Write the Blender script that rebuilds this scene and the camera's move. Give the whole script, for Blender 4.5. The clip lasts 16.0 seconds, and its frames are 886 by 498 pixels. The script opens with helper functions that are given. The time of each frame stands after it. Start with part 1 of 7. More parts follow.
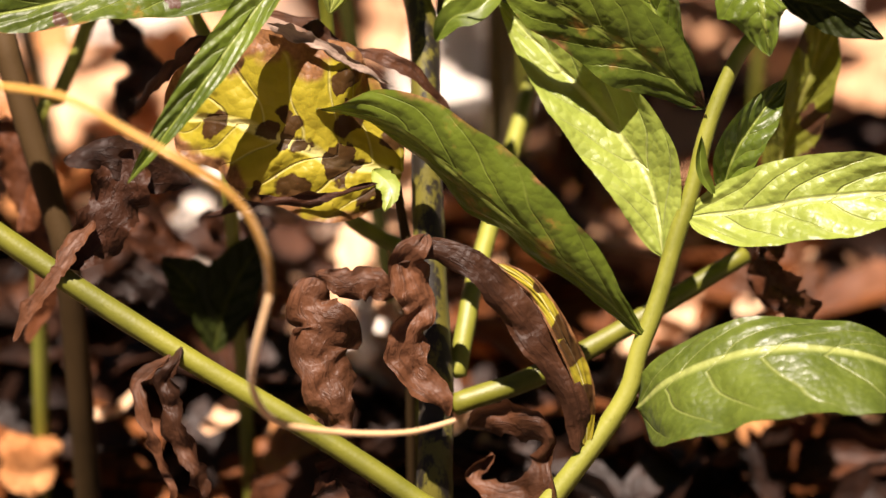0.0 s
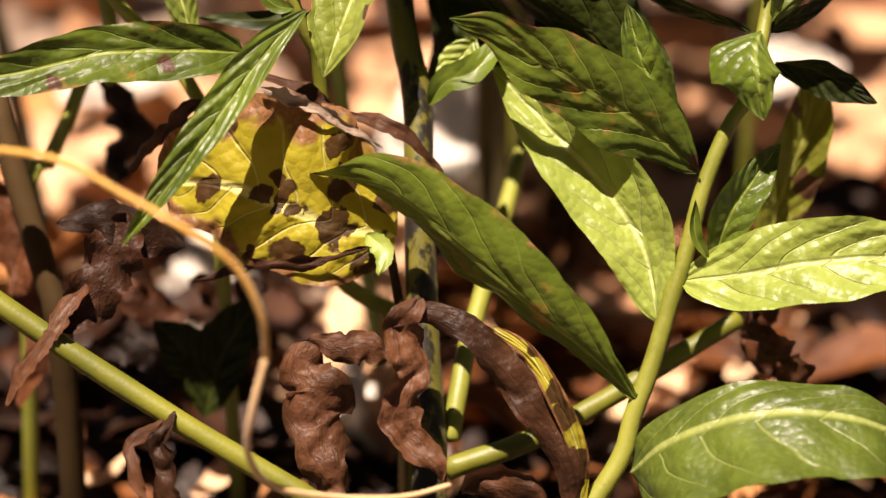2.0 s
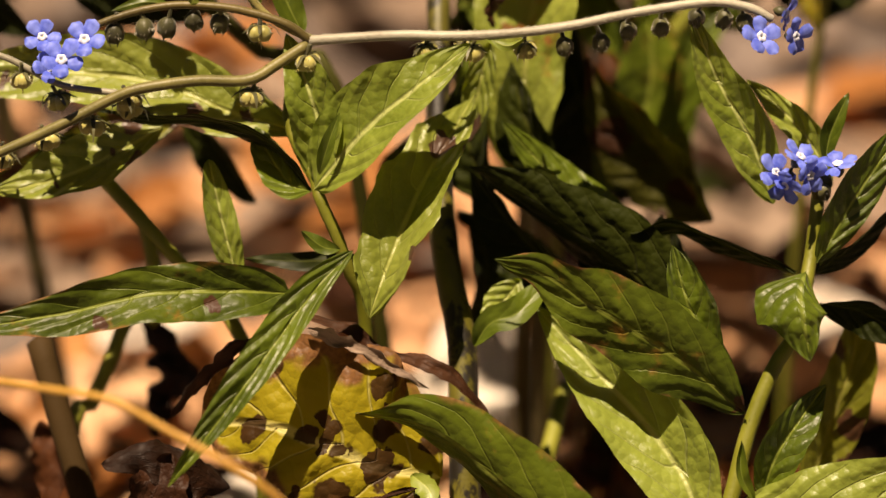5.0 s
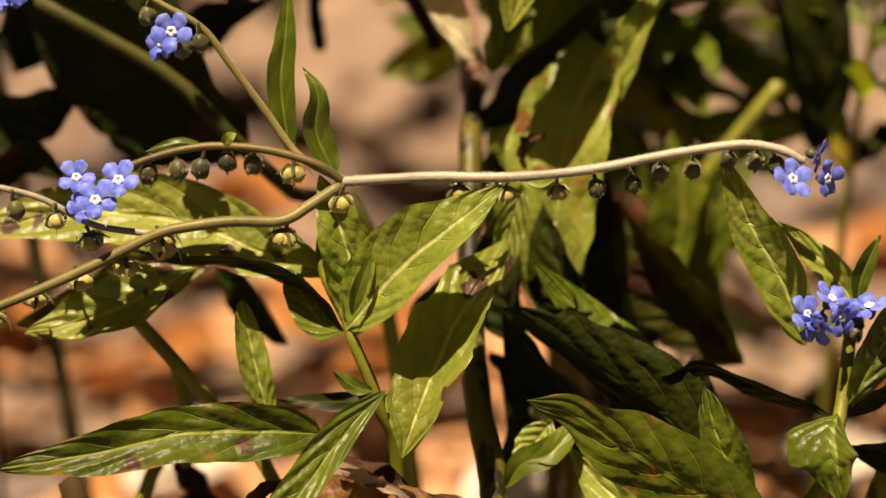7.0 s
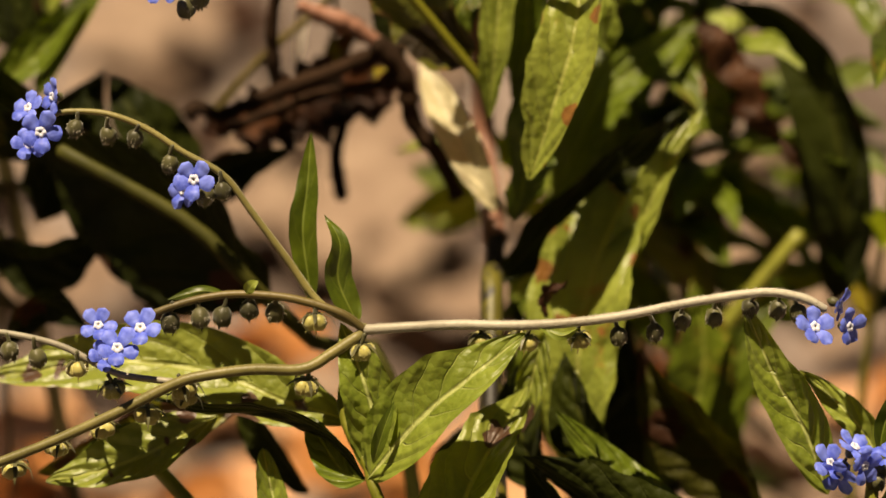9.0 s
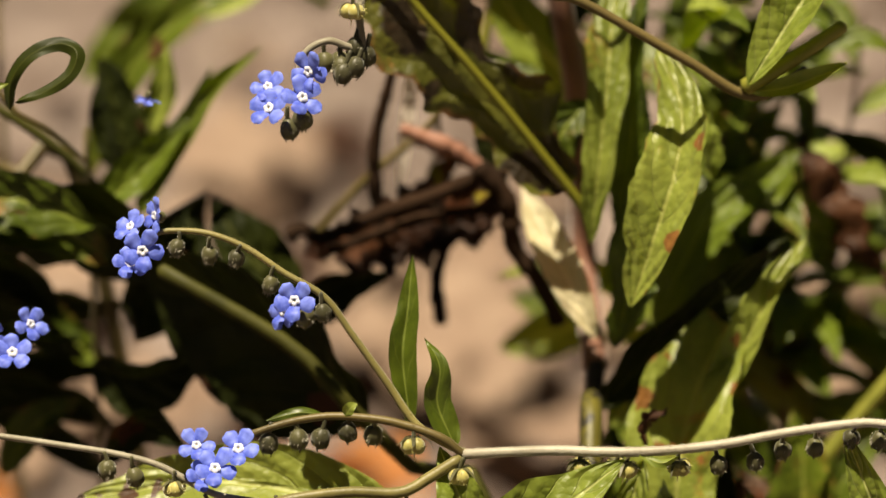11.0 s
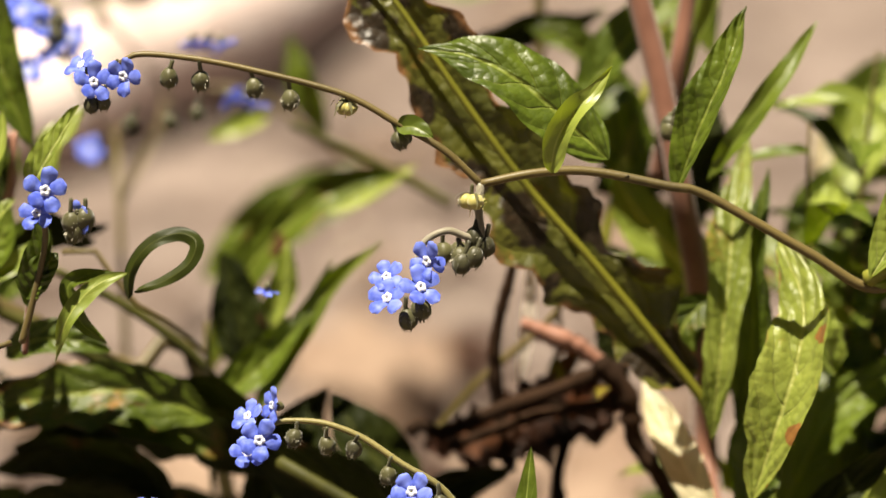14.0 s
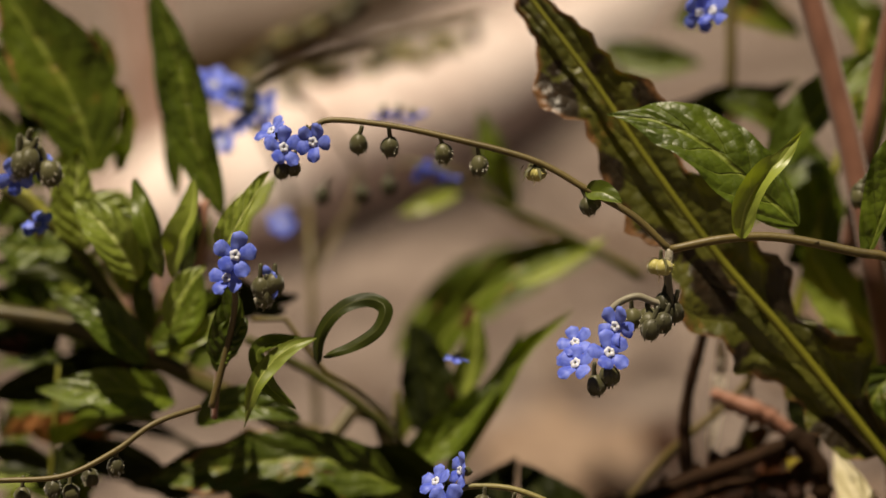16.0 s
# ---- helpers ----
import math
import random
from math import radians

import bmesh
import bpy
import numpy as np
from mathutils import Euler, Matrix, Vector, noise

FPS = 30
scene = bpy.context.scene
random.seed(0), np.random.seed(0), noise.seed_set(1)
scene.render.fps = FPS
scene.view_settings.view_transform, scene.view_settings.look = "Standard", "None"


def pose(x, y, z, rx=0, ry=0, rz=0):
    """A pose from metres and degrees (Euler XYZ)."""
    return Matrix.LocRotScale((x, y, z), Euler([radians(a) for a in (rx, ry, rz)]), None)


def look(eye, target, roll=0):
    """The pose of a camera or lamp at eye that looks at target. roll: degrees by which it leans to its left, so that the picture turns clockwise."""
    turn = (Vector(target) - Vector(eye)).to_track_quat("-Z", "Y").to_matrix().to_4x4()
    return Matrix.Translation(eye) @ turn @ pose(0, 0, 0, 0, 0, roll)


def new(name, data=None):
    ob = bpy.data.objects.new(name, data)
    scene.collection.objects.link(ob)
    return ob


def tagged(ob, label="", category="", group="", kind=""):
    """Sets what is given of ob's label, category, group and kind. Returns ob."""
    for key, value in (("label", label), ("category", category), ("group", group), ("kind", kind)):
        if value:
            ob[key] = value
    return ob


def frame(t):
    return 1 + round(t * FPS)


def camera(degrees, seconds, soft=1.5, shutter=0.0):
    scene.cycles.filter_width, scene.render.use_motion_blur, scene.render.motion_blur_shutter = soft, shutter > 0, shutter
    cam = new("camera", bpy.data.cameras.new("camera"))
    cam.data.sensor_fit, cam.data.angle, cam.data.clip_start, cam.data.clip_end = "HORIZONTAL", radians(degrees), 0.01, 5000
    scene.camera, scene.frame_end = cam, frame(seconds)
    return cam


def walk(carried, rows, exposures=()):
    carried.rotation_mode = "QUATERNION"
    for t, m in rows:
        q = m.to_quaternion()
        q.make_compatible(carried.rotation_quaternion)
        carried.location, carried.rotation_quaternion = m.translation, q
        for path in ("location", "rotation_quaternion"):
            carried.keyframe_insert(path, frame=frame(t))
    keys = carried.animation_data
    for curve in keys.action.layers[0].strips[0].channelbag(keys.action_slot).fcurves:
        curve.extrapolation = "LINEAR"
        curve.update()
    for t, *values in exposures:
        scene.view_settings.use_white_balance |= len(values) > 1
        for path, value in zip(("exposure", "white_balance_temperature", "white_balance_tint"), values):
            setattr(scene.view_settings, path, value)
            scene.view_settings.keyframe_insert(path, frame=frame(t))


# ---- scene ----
cam = camera(14.0, 16.0)
cam.data.dof.use_dof = True
cam.data.dof.focus_distance = 0.675
cam.data.dof.aperture_fstop = 8.0
PATH = [
    (0.0, 0.0135, -0.5985, 0.4071, -31.730, 0.190, 0.583),
    (0.5, 0.0122, -0.5986, 0.4070, -31.439, 0.109, 0.350),
    (1.0, 0.0110, -0.5985, 0.4069, -31.249, 0.013, 0.183),
    (1.5, 0.0099, -0.5982, 0.4066, -31.054, -0.116, 0.076),
    (2.0, 0.0084, -0.5980, 0.4062, -30.672, -0.113, 0.147),
    (2.5, 0.0068, -0.5979, 0.4058, -30.019, -0.112, 0.227),
    (3.0, 0.0052, -0.5978, 0.4054, -28.989, -0.126, 0.213),
    (3.5, 0.0036, -0.5979, 0.4051, -28.180, -0.149, 0.241),
    (4.0, 0.0022, -0.5982, 0.4048, -27.532, -0.143, 0.192),
    (4.2, 0.0017, -0.5983, 0.4047, -27.322, -0.146, 0.148),
    (6.3, -0.0022, -0.6005, 0.4037, -25.476, -0.180, 0.350),
    (6.5, -0.0024, -0.6007, 0.4035, -25.176, -0.186, 0.394),
    (7.0, -0.0029, -0.6010, 0.4031, -24.271, -0.153, 0.478),
    (7.5, -0.0033, -0.6013, 0.4026, -23.603, -0.147, 0.614),
    (8.0, -0.0036, -0.6015, 0.4021, -23.004, -0.082, 0.680),
    (8.5, -0.0039, -0.6017, 0.4017, -22.384, -0.080, 0.702),
    (9.0, -0.0043, -0.6018, 0.4011, -21.739, -0.069, 0.690),
    (9.2, -0.0044, -0.6018, 0.4009, -21.481, -0.074, 0.679),
    (11.3, -0.0061, -0.6005, 0.3980, -19.259, -0.396, 2.624),
    (11.5, -0.0062, -0.6004, 0.3976, -19.008, -0.394, 2.728),
    (12.0, -0.0062, -0.6000, 0.3964, -18.419, -0.288, 2.938),
    (12.5, -0.0057, -0.5996, 0.3950, -17.790, -0.214, 3.320),
    (13.0, -0.0048, -0.5995, 0.3934, -17.008, -0.088, 3.708),
    (13.5, -0.0034, -0.5996, 0.3914, -16.358, 0.024, 4.088),
    (14.0, -0.0018, -0.5999, 0.3892, -15.851, 0.095, 4.564),
    (14.5, -0.0002, -0.6003, 0.3864, -15.294, 0.229, 5.451),
    (15.0, 0.0009, -0.6007, 0.3838, -14.524, 0.424, 6.425),
    (15.5, 0.0013, -0.6013, 0.3815, -13.888, 0.653, 7.207),
    (16.0, 0.0010, -0.6018, 0.3797, -13.967, 0.796, 7.707),
]
walk(cam, [(t, pose(x, y, z, 90 + pitch, roll, yaw)) for t, x, y, z, pitch, roll, yaw in PATH], [(0.0, 1.76, 6800, 20), (2.5, 1.53, 7300, 18), (4.0, 1.12, 8200, 17), (6.5, 0.86, 9500, 16), (7.0, 1.02, 9500, 16), (7.5, 0.70, 9500, 15), (8.0, 0.70, 9500, 15), (9.0, 0.88, 9200, 11), (13.0, 1.22, 7000, 6), (14.5, 1.49, 7300, 7), (15.5, 0.74, 7550, 8), (16.0, 0.44, 7750, 9)])

# ---- world, sun and exposure ----
sky_world = bpy.data.worlds.new("sky")
scene.world = sky_world
sky_world.use_nodes = True
SUN_WAY = Vector((0.15, 0.15, -0.98)).normalized()
_sky = sky_world.node_tree.nodes.new("ShaderNodeTexSky")
_sky.sky_type = "NISHITA"
_sky.sun_disc = False
_sky.sun_elevation = math.asin(-SUN_WAY.z)
_sky.sun_rotation = math.atan2(-SUN_WAY.x, -SUN_WAY.y)
_back = sky_world.node_tree.nodes["Background"]
_back.inputs[1].default_value = 0.006
sky_world.node_tree.links.new(_sky.outputs[0], _back.inputs[0])
sun_data = bpy.data.lights.new("sun", "SUN")
sun_data.energy = 5.0
sun_data.angle = radians(0.6)
sun_data.color = (1.0, 0.92, 0.80)
sun = new("sun", sun_data)
sun.matrix_world = look(Vector((0, 0, 3)) - SUN_WAY, (0, 0, 3))

# ---- materials ----
def nd(nt, kind, ins=()):
    node = nt.nodes.new(kind)
    for k, v in ins:
        if isinstance(v, bpy.types.NodeSocket):
            nt.links.new(v, node.inputs[k])
        else:
            node.inputs[k].default_value = v
    return node


def calc(nt, op, a, b=0.0):
    node = nd(nt, "ShaderNodeMath", [(0, a), (1, b)])
    node.operation = op
    return node.outputs[0]


def ease(nt, v, lo, hi):
    node = nd(nt, "ShaderNodeMapRange", [(0, v), (1, lo), (2, hi)])
    node.interpolation_type = "SMOOTHSTEP"
    return node.outputs[0]


def blend(nt, f, a, b, how="MIX"):
    node = nt.nodes.new("ShaderNodeMix")
    node.data_type, node.blend_type = "RGBA", how
    for k, v in ((0, f), (6, a), (7, b)):
        if isinstance(v, bpy.types.NodeSocket):
            nt.links.new(v, node.inputs[k])
        else:
            node.inputs[k].default_value = v if k == 0 else (*v, 1)
    return node.outputs[2]


def grain(nt, scale, detail=3.0, rough=0.55, stretch=None):
    co = nt.nodes.new("ShaderNodeTexCoord").outputs["Object"]
    if stretch:
        co = nd(nt, "ShaderNodeMapping", [(0, co), (3, stretch)]).outputs[0]
    return nd(nt, "ShaderNodeTexNoise", [("Vector", co), ("Scale", scale), ("Detail", detail), ("Roughness", rough)]).outputs[0]


def started(name):
    m = bpy.data.materials.new(name)
    m.use_nodes = True
    m.node_tree.nodes.clear()
    return m, m.node_tree


def finished(nt, colour, rough=0.6, height=None, bump=0.3, dist=0.001, trans=0.0, tcol=None, spec=0.5, sheen=0.0):
    bsdf = nd(nt, "ShaderNodeBsdfPrincipled", [("Roughness", rough), ("Specular IOR Level", spec), ("Sheen Weight", sheen)])
    if isinstance(colour, bpy.types.NodeSocket):
        nt.links.new(colour, bsdf.inputs[0])
    else:
        bsdf.inputs[0].default_value = (*colour, 1)
    if height is not None:
        b = nd(nt, "ShaderNodeBump", [("Height", height), ("Strength", bump), ("Distance", dist)])
        nt.links.new(b.outputs[0], bsdf.inputs["Normal"])
    shader = bsdf.outputs[0]
    if trans:
        tr = nd(nt, "ShaderNodeBsdfTranslucent", [(0, tcol if tcol is not None else colour)])
        shader = nd(nt, "ShaderNodeMixShader", [(0, trans), (1, shader), (2, tr.outputs[0])]).outputs[0]
    nt.links.new(shader, nd(nt, "ShaderNodeOutputMaterial").inputs[0])


def leaf_material(name, dark, light, vein, spot=(0.04, 0.014, 0.008), spots=0.0, spot_scale=130.0, edge=0.0, tip=0.25, trans=0.30,
                  rough=0.42, veins=1.0, bump=0.6, gloss=0.50, rust=0.0, glow=(1.6, 1.65, 0.5)):
    """A leaf's blade: midrib and side veins follow the leaf's own run (UV), blotches and grain its substance."""
    m, nt = started(name)
    uv = nd(nt, "ShaderNodeSeparateXYZ", [(0, nt.nodes.new("ShaderNodeUVMap").outputs[0])])
    u, v = uv.outputs[0], uv.outputs[1]
    du = calc(nt, "MULTIPLY", calc(nt, "ABSOLUTE", calc(nt, "SUBTRACT", u, 0.5)), 2.0)
    wob = grain(nt, 160.0, 2.0)
    fine = grain(nt, 900.0, 3.0, 0.6)
    wide = grain(nt, 60.0, 3.0)
    rib = calc(nt, "SUBTRACT", 1.0, ease(nt, du, 0.02, 0.10))
    run = nt.nodes.new("ShaderNodeAttribute")
    run.attribute_name = "vein"
    tri = calc(nt, "PINGPONG", calc(nt, "MULTIPLY", run.outputs["Fac"], veins), 0.5)
    line = calc(nt, "SUBTRACT", 1.0, ease(nt, tri, 0.0, 0.06))
    line = calc(nt, "MULTIPLY", line, ease(nt, du, 1.0, 0.6))
    swell = ease(nt, tri, 0.0, 0.5)
    rnd = nt.nodes.new("ShaderNodeObjectInfo").outputs["Random"]
    col = blend(nt, ease(nt, calc(nt, "ADD", calc(nt, "MULTIPLY", wide, 0.8), calc(nt, "MULTIPLY", rnd, 0.2)), 0.3, 0.75), dark, light)
    col = blend(nt, calc(nt, "MULTIPLY", ease(nt, fine, 0.35, 0.8), 0.35), col, light)
    col = blend(nt, calc(nt, "MULTIPLY", calc(nt, "MULTIPLY", line, ease(nt, wide, 0.2, 0.6)), 0.65), col, tuple(0.35 * c + 0.65 * d for c, d in zip(dark, vein)))
    col = blend(nt, calc(nt, "MULTIPLY", rib, 0.8), col, vein)
    if rust:
        r = calc(nt, "MULTIPLY", ease(nt, grain(nt, 85.0, 4.0, 0.7), 0.62 - rust * 0.2, 0.75), 0.7)
        col = blend(nt, r, col, (0.30, 0.11, 0.03))
    if spots:
        at = nt.nodes.new("ShaderNodeTexCoord").outputs["Object"]
        warp = nd(nt, "ShaderNodeTexNoise", [("Vector", at), ("Scale", spot_scale * 1.5), ("Detail", 3.0)]).outputs["Color"]
        shift = nd(nt, "ShaderNodeVectorMath", [(0, warp), (3, 0.9 / spot_scale)])
        shift.operation = "SCALE"
        moved = nd(nt, "ShaderNodeVectorMath", [(0, at), (1, shift.outputs[0])])
        cells = nd(nt, "ShaderNodeTexVoronoi", [("Vector", moved.outputs[0]), ("Scale", spot_scale)])
        pick = nd(nt, "ShaderNodeSeparateColor", [(0, cells.outputs["Color"])])
        size = calc(nt, "MULTIPLY", calc(nt, "LESS_THAN", pick.outputs[0], spots), calc(nt, "ADD", 0.22, calc(nt, "MULTIPLY", pick.outputs[1], 0.36)))
        mask = calc(nt, "SUBTRACT", 1.0, ease(nt, calc(nt, "SUBTRACT", cells.outputs["Distance"], size), -0.02, 0.05))
        col = blend(nt, calc(nt, "MULTIPLY", mask, 0.95), col, blend(nt, wob, spot, tuple(c * 1.5 for c in spot)))
    if edge:
        e = ease(nt, calc(nt, "ADD", calc(nt, "ADD", du, calc(nt, "MULTIPLY", v, tip)), calc(nt, "MULTIPLY", wob, 0.9)), 1.75 - edge, 1.95 - edge)
        col = blend(nt, e, col, blend(nt, fine, spot, (0.32, 0.15, 0.06)))
    h = calc(nt, "ADD", calc(nt, "MULTIPLY", swell, 0.24), calc(nt, "MULTIPLY", fine, 0.10))
    net = nd(nt, "ShaderNodeTexVoronoi", [("Vector", nt.nodes.new("ShaderNodeTexCoord").outputs["Object"]), ("Scale", 520.0)])
    h = calc(nt, "ADD", h, calc(nt, "MULTIPLY", wob, 0.22))
    h = calc(nt, "SUBTRACT", h, calc(nt, "MULTIPLY", net.outputs["Distance"], 0.24))
    h = calc(nt, "SUBTRACT", h, calc(nt, "MULTIPLY", line, 0.26))
    h = calc(nt, "SUBTRACT", h, calc(nt, "MULTIPLY", rib, 0.25))
    tcol = blend(nt, 1.0, col, glow, "MULTIPLY")
    finished(nt, col, rough, h, bump, 0.0022, trans, tcol, gloss, 0.015)
    return m


def dry_material(name, dark, light, trans=0.15, rough=0.7):
    m, nt = started(name)
    wide, fine = grain(nt, 70.0, 4.0), grain(nt, 1300.0, 2.0)
    run = nd(nt, "ShaderNodeMapping", [(0, nt.nodes.new("ShaderNodeUVMap").outputs[0]), (3, (4.0, 3.5, 1.0))])
    mid = nd(nt, "ShaderNodeTexNoise", [("Vector", run.outputs[0]), ("Scale", 2.2), ("Detail", 4.0), ("Roughness", 0.6), ("Distortion", 0.8)]).outputs[0]
    rnd = nt.nodes.new("ShaderNodeObjectInfo").outputs["Random"]
    f = ease(nt, calc(nt, "ADD", calc(nt, "MULTIPLY", wide, 0.75), calc(nt, "MULTIPLY", rnd, 0.25)), 0.3, 0.72)
    col = blend(nt, f, dark, light)
    col = blend(nt, calc(nt, "MULTIPLY", ease(nt, mid, 0.47, 0.72), 0.5), col, tuple(c * 0.5 for c in dark))
    crease = calc(nt, "ABSOLUTE", calc(nt, "SUBTRACT", mid, 0.5))
    h = calc(nt, "ADD", calc(nt, "MULTIPLY", mid, 0.5), calc(nt, "MULTIPLY", fine, 0.16))
    h = calc(nt, "ADD", h, calc(nt, "MULTIPLY", ease(nt, crease, 0.0, 0.12), 0.06))
    pits = nd(nt, "ShaderNodeTexVoronoi", [("Vector", nt.nodes.new("ShaderNodeTexCoord").outputs["Object"]), ("Scale", 620.0)])
    h = calc(nt, "ADD", h, calc(nt, "MULTIPLY", pits.outputs["Distance"], 0.16))
    h = calc(nt, "ADD", h, calc(nt, "MULTIPLY", grain(nt, 200.0, 3.0), 0.22))
    finished(nt, col, rough, h, 0.5, 0.0022, trans, None, 0.2, 0.0)
    return m


def stem_material(name, dark, light, streak=None, streaks=0.0, rough=0.5, fuzz=0.3, trans=0.0, gloss=0.4):
    m, nt = started(name)
    long_, fine, wide = grain(nt, 260.0, 3.0, 0.6, stretch=(1, 1, 0.12)), grain(nt, 1500.0, 2.0), grain(nt, 45.0, 3.0)
    rnd = nt.nodes.new("ShaderNodeObjectInfo").outputs["Random"]
    col = blend(nt, ease(nt, calc(nt, "ADD", calc(nt, "MULTIPLY", wide, 0.8), calc(nt, "MULTIPLY", rnd, 0.2)), 0.3, 0.7), dark, light)
    col = blend(nt, calc(nt, "MULTIPLY", ease(nt, long_, 0.4, 0.7), 0.35), col, light)
    if streaks:
        s = grain(nt, 120.0, 5.0, 0.7, stretch=(1, 1, 0.35))
        col = blend(nt, ease(nt, s, 0.62 - streaks * 0.2, 0.70 - streaks * 0.2), col, streak)
    h = calc(nt, "ADD", calc(nt, "MULTIPLY", long_, 0.6), calc(nt, "MULTIPLY", fine, 0.5))
    finished(nt, col, rough, h, 0.22, 0.0006, trans, None, gloss, fuzz)
    return m


M = {
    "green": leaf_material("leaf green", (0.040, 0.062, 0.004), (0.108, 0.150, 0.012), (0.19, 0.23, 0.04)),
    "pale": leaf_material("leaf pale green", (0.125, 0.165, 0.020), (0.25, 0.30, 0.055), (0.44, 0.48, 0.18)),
    "spotted": leaf_material("leaf pale green with brown spots", (0.135, 0.165, 0.022), (0.25, 0.285, 0.055), (0.36, 0.39, 0.11), spots=0.22, spot_scale=190.0, spot=(0.05, 0.018, 0.014)),
    # near-black green: shade on rear and turned-away leaves, put into their colour
    "deep_shade": leaf_material("leaf green darkened for shade", (0.007, 0.010, 0.001), (0.021, 0.027, 0.002), (0.045, 0.05, 0.007), spots=0.05, trans=0.05, rough=0.55, gloss=0.12),
    "rusty": leaf_material("leaf green with rust", (0.030, 0.044, 0.004), (0.078, 0.104, 0.009), (0.17, 0.20, 0.035), rust=0.30, edge=0.22, spots=0.04, spot_scale=190.0, gloss=0.22, trans=0.09, bump=0.40),
    "yellow": leaf_material("leaf yellow with brown blotches", (0.185, 0.148, 0.010), (0.33, 0.272, 0.023), (0.66, 0.60, 0.24), spots=0.9, spot_scale=140.0, edge=0.40, tip=0.50, trans=0.34, gloss=0.15, spot=(0.03, 0.010, 0.005)),
    "olive": leaf_material("leaf olive with brown blotches", (0.10, 0.105, 0.010), (0.17, 0.17, 0.02), (0.22, 0.21, 0.05), spots=0.75, spot_scale=130.0, edge=0.14, trans=0.35, spot=(0.04, 0.013, 0.008)),
    # the blotched olive leaf again, with shade put into its colour
    "olive_shade": leaf_material("leaf olive with brown blotches, darkened for shade", (0.030, 0.030, 0.004), (0.062, 0.058, 0.008), (0.08, 0.07, 0.012), spots=0.75, spot_scale=130.0, edge=0.2, trans=0.18, rough=0.55, gloss=0.12, spot=(0.025, 0.009, 0.005)),
    "riddled": leaf_material("leaf dull green with dark rot", (0.036, 0.040, 0.005), (0.098, 0.098, 0.014), (0.18, 0.18, 0.04), spots=1.0, spot_scale=85.0, edge=0.34, trans=0.28, rust=0.2, spot=(0.016, 0.009, 0.005)),
    "cream": leaf_material("leaf faded cream", (0.50, 0.44, 0.24), (0.80, 0.74, 0.54), (0.80, 0.74, 0.55), rust=0.28, trans=0.35, glow=(1.3, 1.15, 0.9)),
    "dry": dry_material("withered leaf brown", (0.026, 0.010, 0.0045), (0.112, 0.044, 0.020), 0.18, 0.45),
    # brown fallen leaf with the litter's shade mixed into its colour
    "umber": dry_material("fallen leaf umber, darkened for shade", (0.022, 0.008, 0.004), (0.105, 0.034, 0.012), 0.22, 0.5),
    # rust-coloured leaf, made darker than orange because it lies in shade
    "rust": dry_material("fallen leaf rust, darkened for shade", (0.10, 0.030, 0.008), (0.25, 0.085, 0.024), 0.30, 0.5),
    # dark withered leaf, deepened further so the litter looks shaded
    "dark_shade_dry": dry_material("withered leaf dark, deepened for shade", (0.009, 0.0036, 0.0018), (0.045, 0.015, 0.006), 0.14, 0.5),
    "tan": dry_material("fallen leaf tan", (0.19, 0.125, 0.092), (0.37, 0.270, 0.205), 0.22),
    "peach": dry_material("fallen leaf peach", (0.52, 0.27, 0.145), (0.82, 0.54, 0.34), 0.22),
    "bleached": dry_material("fallen leaf bleached", (0.60, 0.50, 0.42), (0.86, 0.78, 0.69), 0.25),
    "orange": dry_material("fallen leaf orange", (0.34, 0.13, 0.04), (0.52, 0.25, 0.10), 0.25),
    "stem": stem_material("stem green", (0.11, 0.115, 0.010), (0.225, 0.222, 0.034), fuzz=0.0),
    "stem_green": stem_material("stem dark green", (0.070, 0.072, 0.005), (0.145, 0.140, 0.012), fuzz=0.0),
    "stem_spotted": stem_material("stem green with black marks", (0.062, 0.054, 0.006), (0.125, 0.108, 0.015), (0.010, 0.007, 0.004), 0.74, fuzz=0.02),
    "stem_pale": stem_material("flower stalk grey-green", (0.15, 0.132, 0.085), (0.36, 0.33, 0.26), fuzz=0.4),
    "stem_olive": stem_material("flower stalk olive", (0.046, 0.034, 0.008), (0.110, 0.080, 0.022), fuzz=0.08),
    "stem_moss": stem_material("stem dull moss green", (0.030, 0.031, 0.005), (0.075, 0.072, 0.012), fuzz=0.0, rough=0.6, gloss=0.2),
    "stem_tan": stem_material("flower stalk tan-green", (0.090, 0.078, 0.018), (0.200, 0.168, 0.050), fuzz=0.2),
    "stem_red": stem_material("stem reddish", (0.12, 0.045, 0.025), (0.25, 0.11, 0.07)),
    "stem_brown": stem_material("stem brown", (0.015, 0.009, 0.003), (0.046, 0.026, 0.009), rough=0.75, fuzz=0.0, gloss=0.12),
    "stem_dark": stem_material("twig black-brown", (0.008, 0.005, 0.003), (0.034, 0.017, 0.009), rough=0.9, fuzz=0.0, gloss=0.1),
    "straw": stem_material("dry grass stalk", (0.42, 0.20, 0.03), (0.60, 0.32, 0.05), trans=0.2),
    "straw_pale": stem_material("dry grass stalk pale", (0.48, 0.27, 0.12), (0.64, 0.41, 0.21), trans=0.2),
    "calyx": stem_material("calyx grey-green", (0.016, 0.015, 0.006), (0.078, 0.074, 0.026), fuzz=0.15),
    "nutlet": stem_material("nutlet yellow-green", (0.20, 0.18, 0.040), (0.36, 0.32, 0.09), fuzz=0.5),
    "root": stem_material("weathered root", (0.44, 0.30, 0.265), (0.92, 0.84, 0.82), rough=0.75),
}

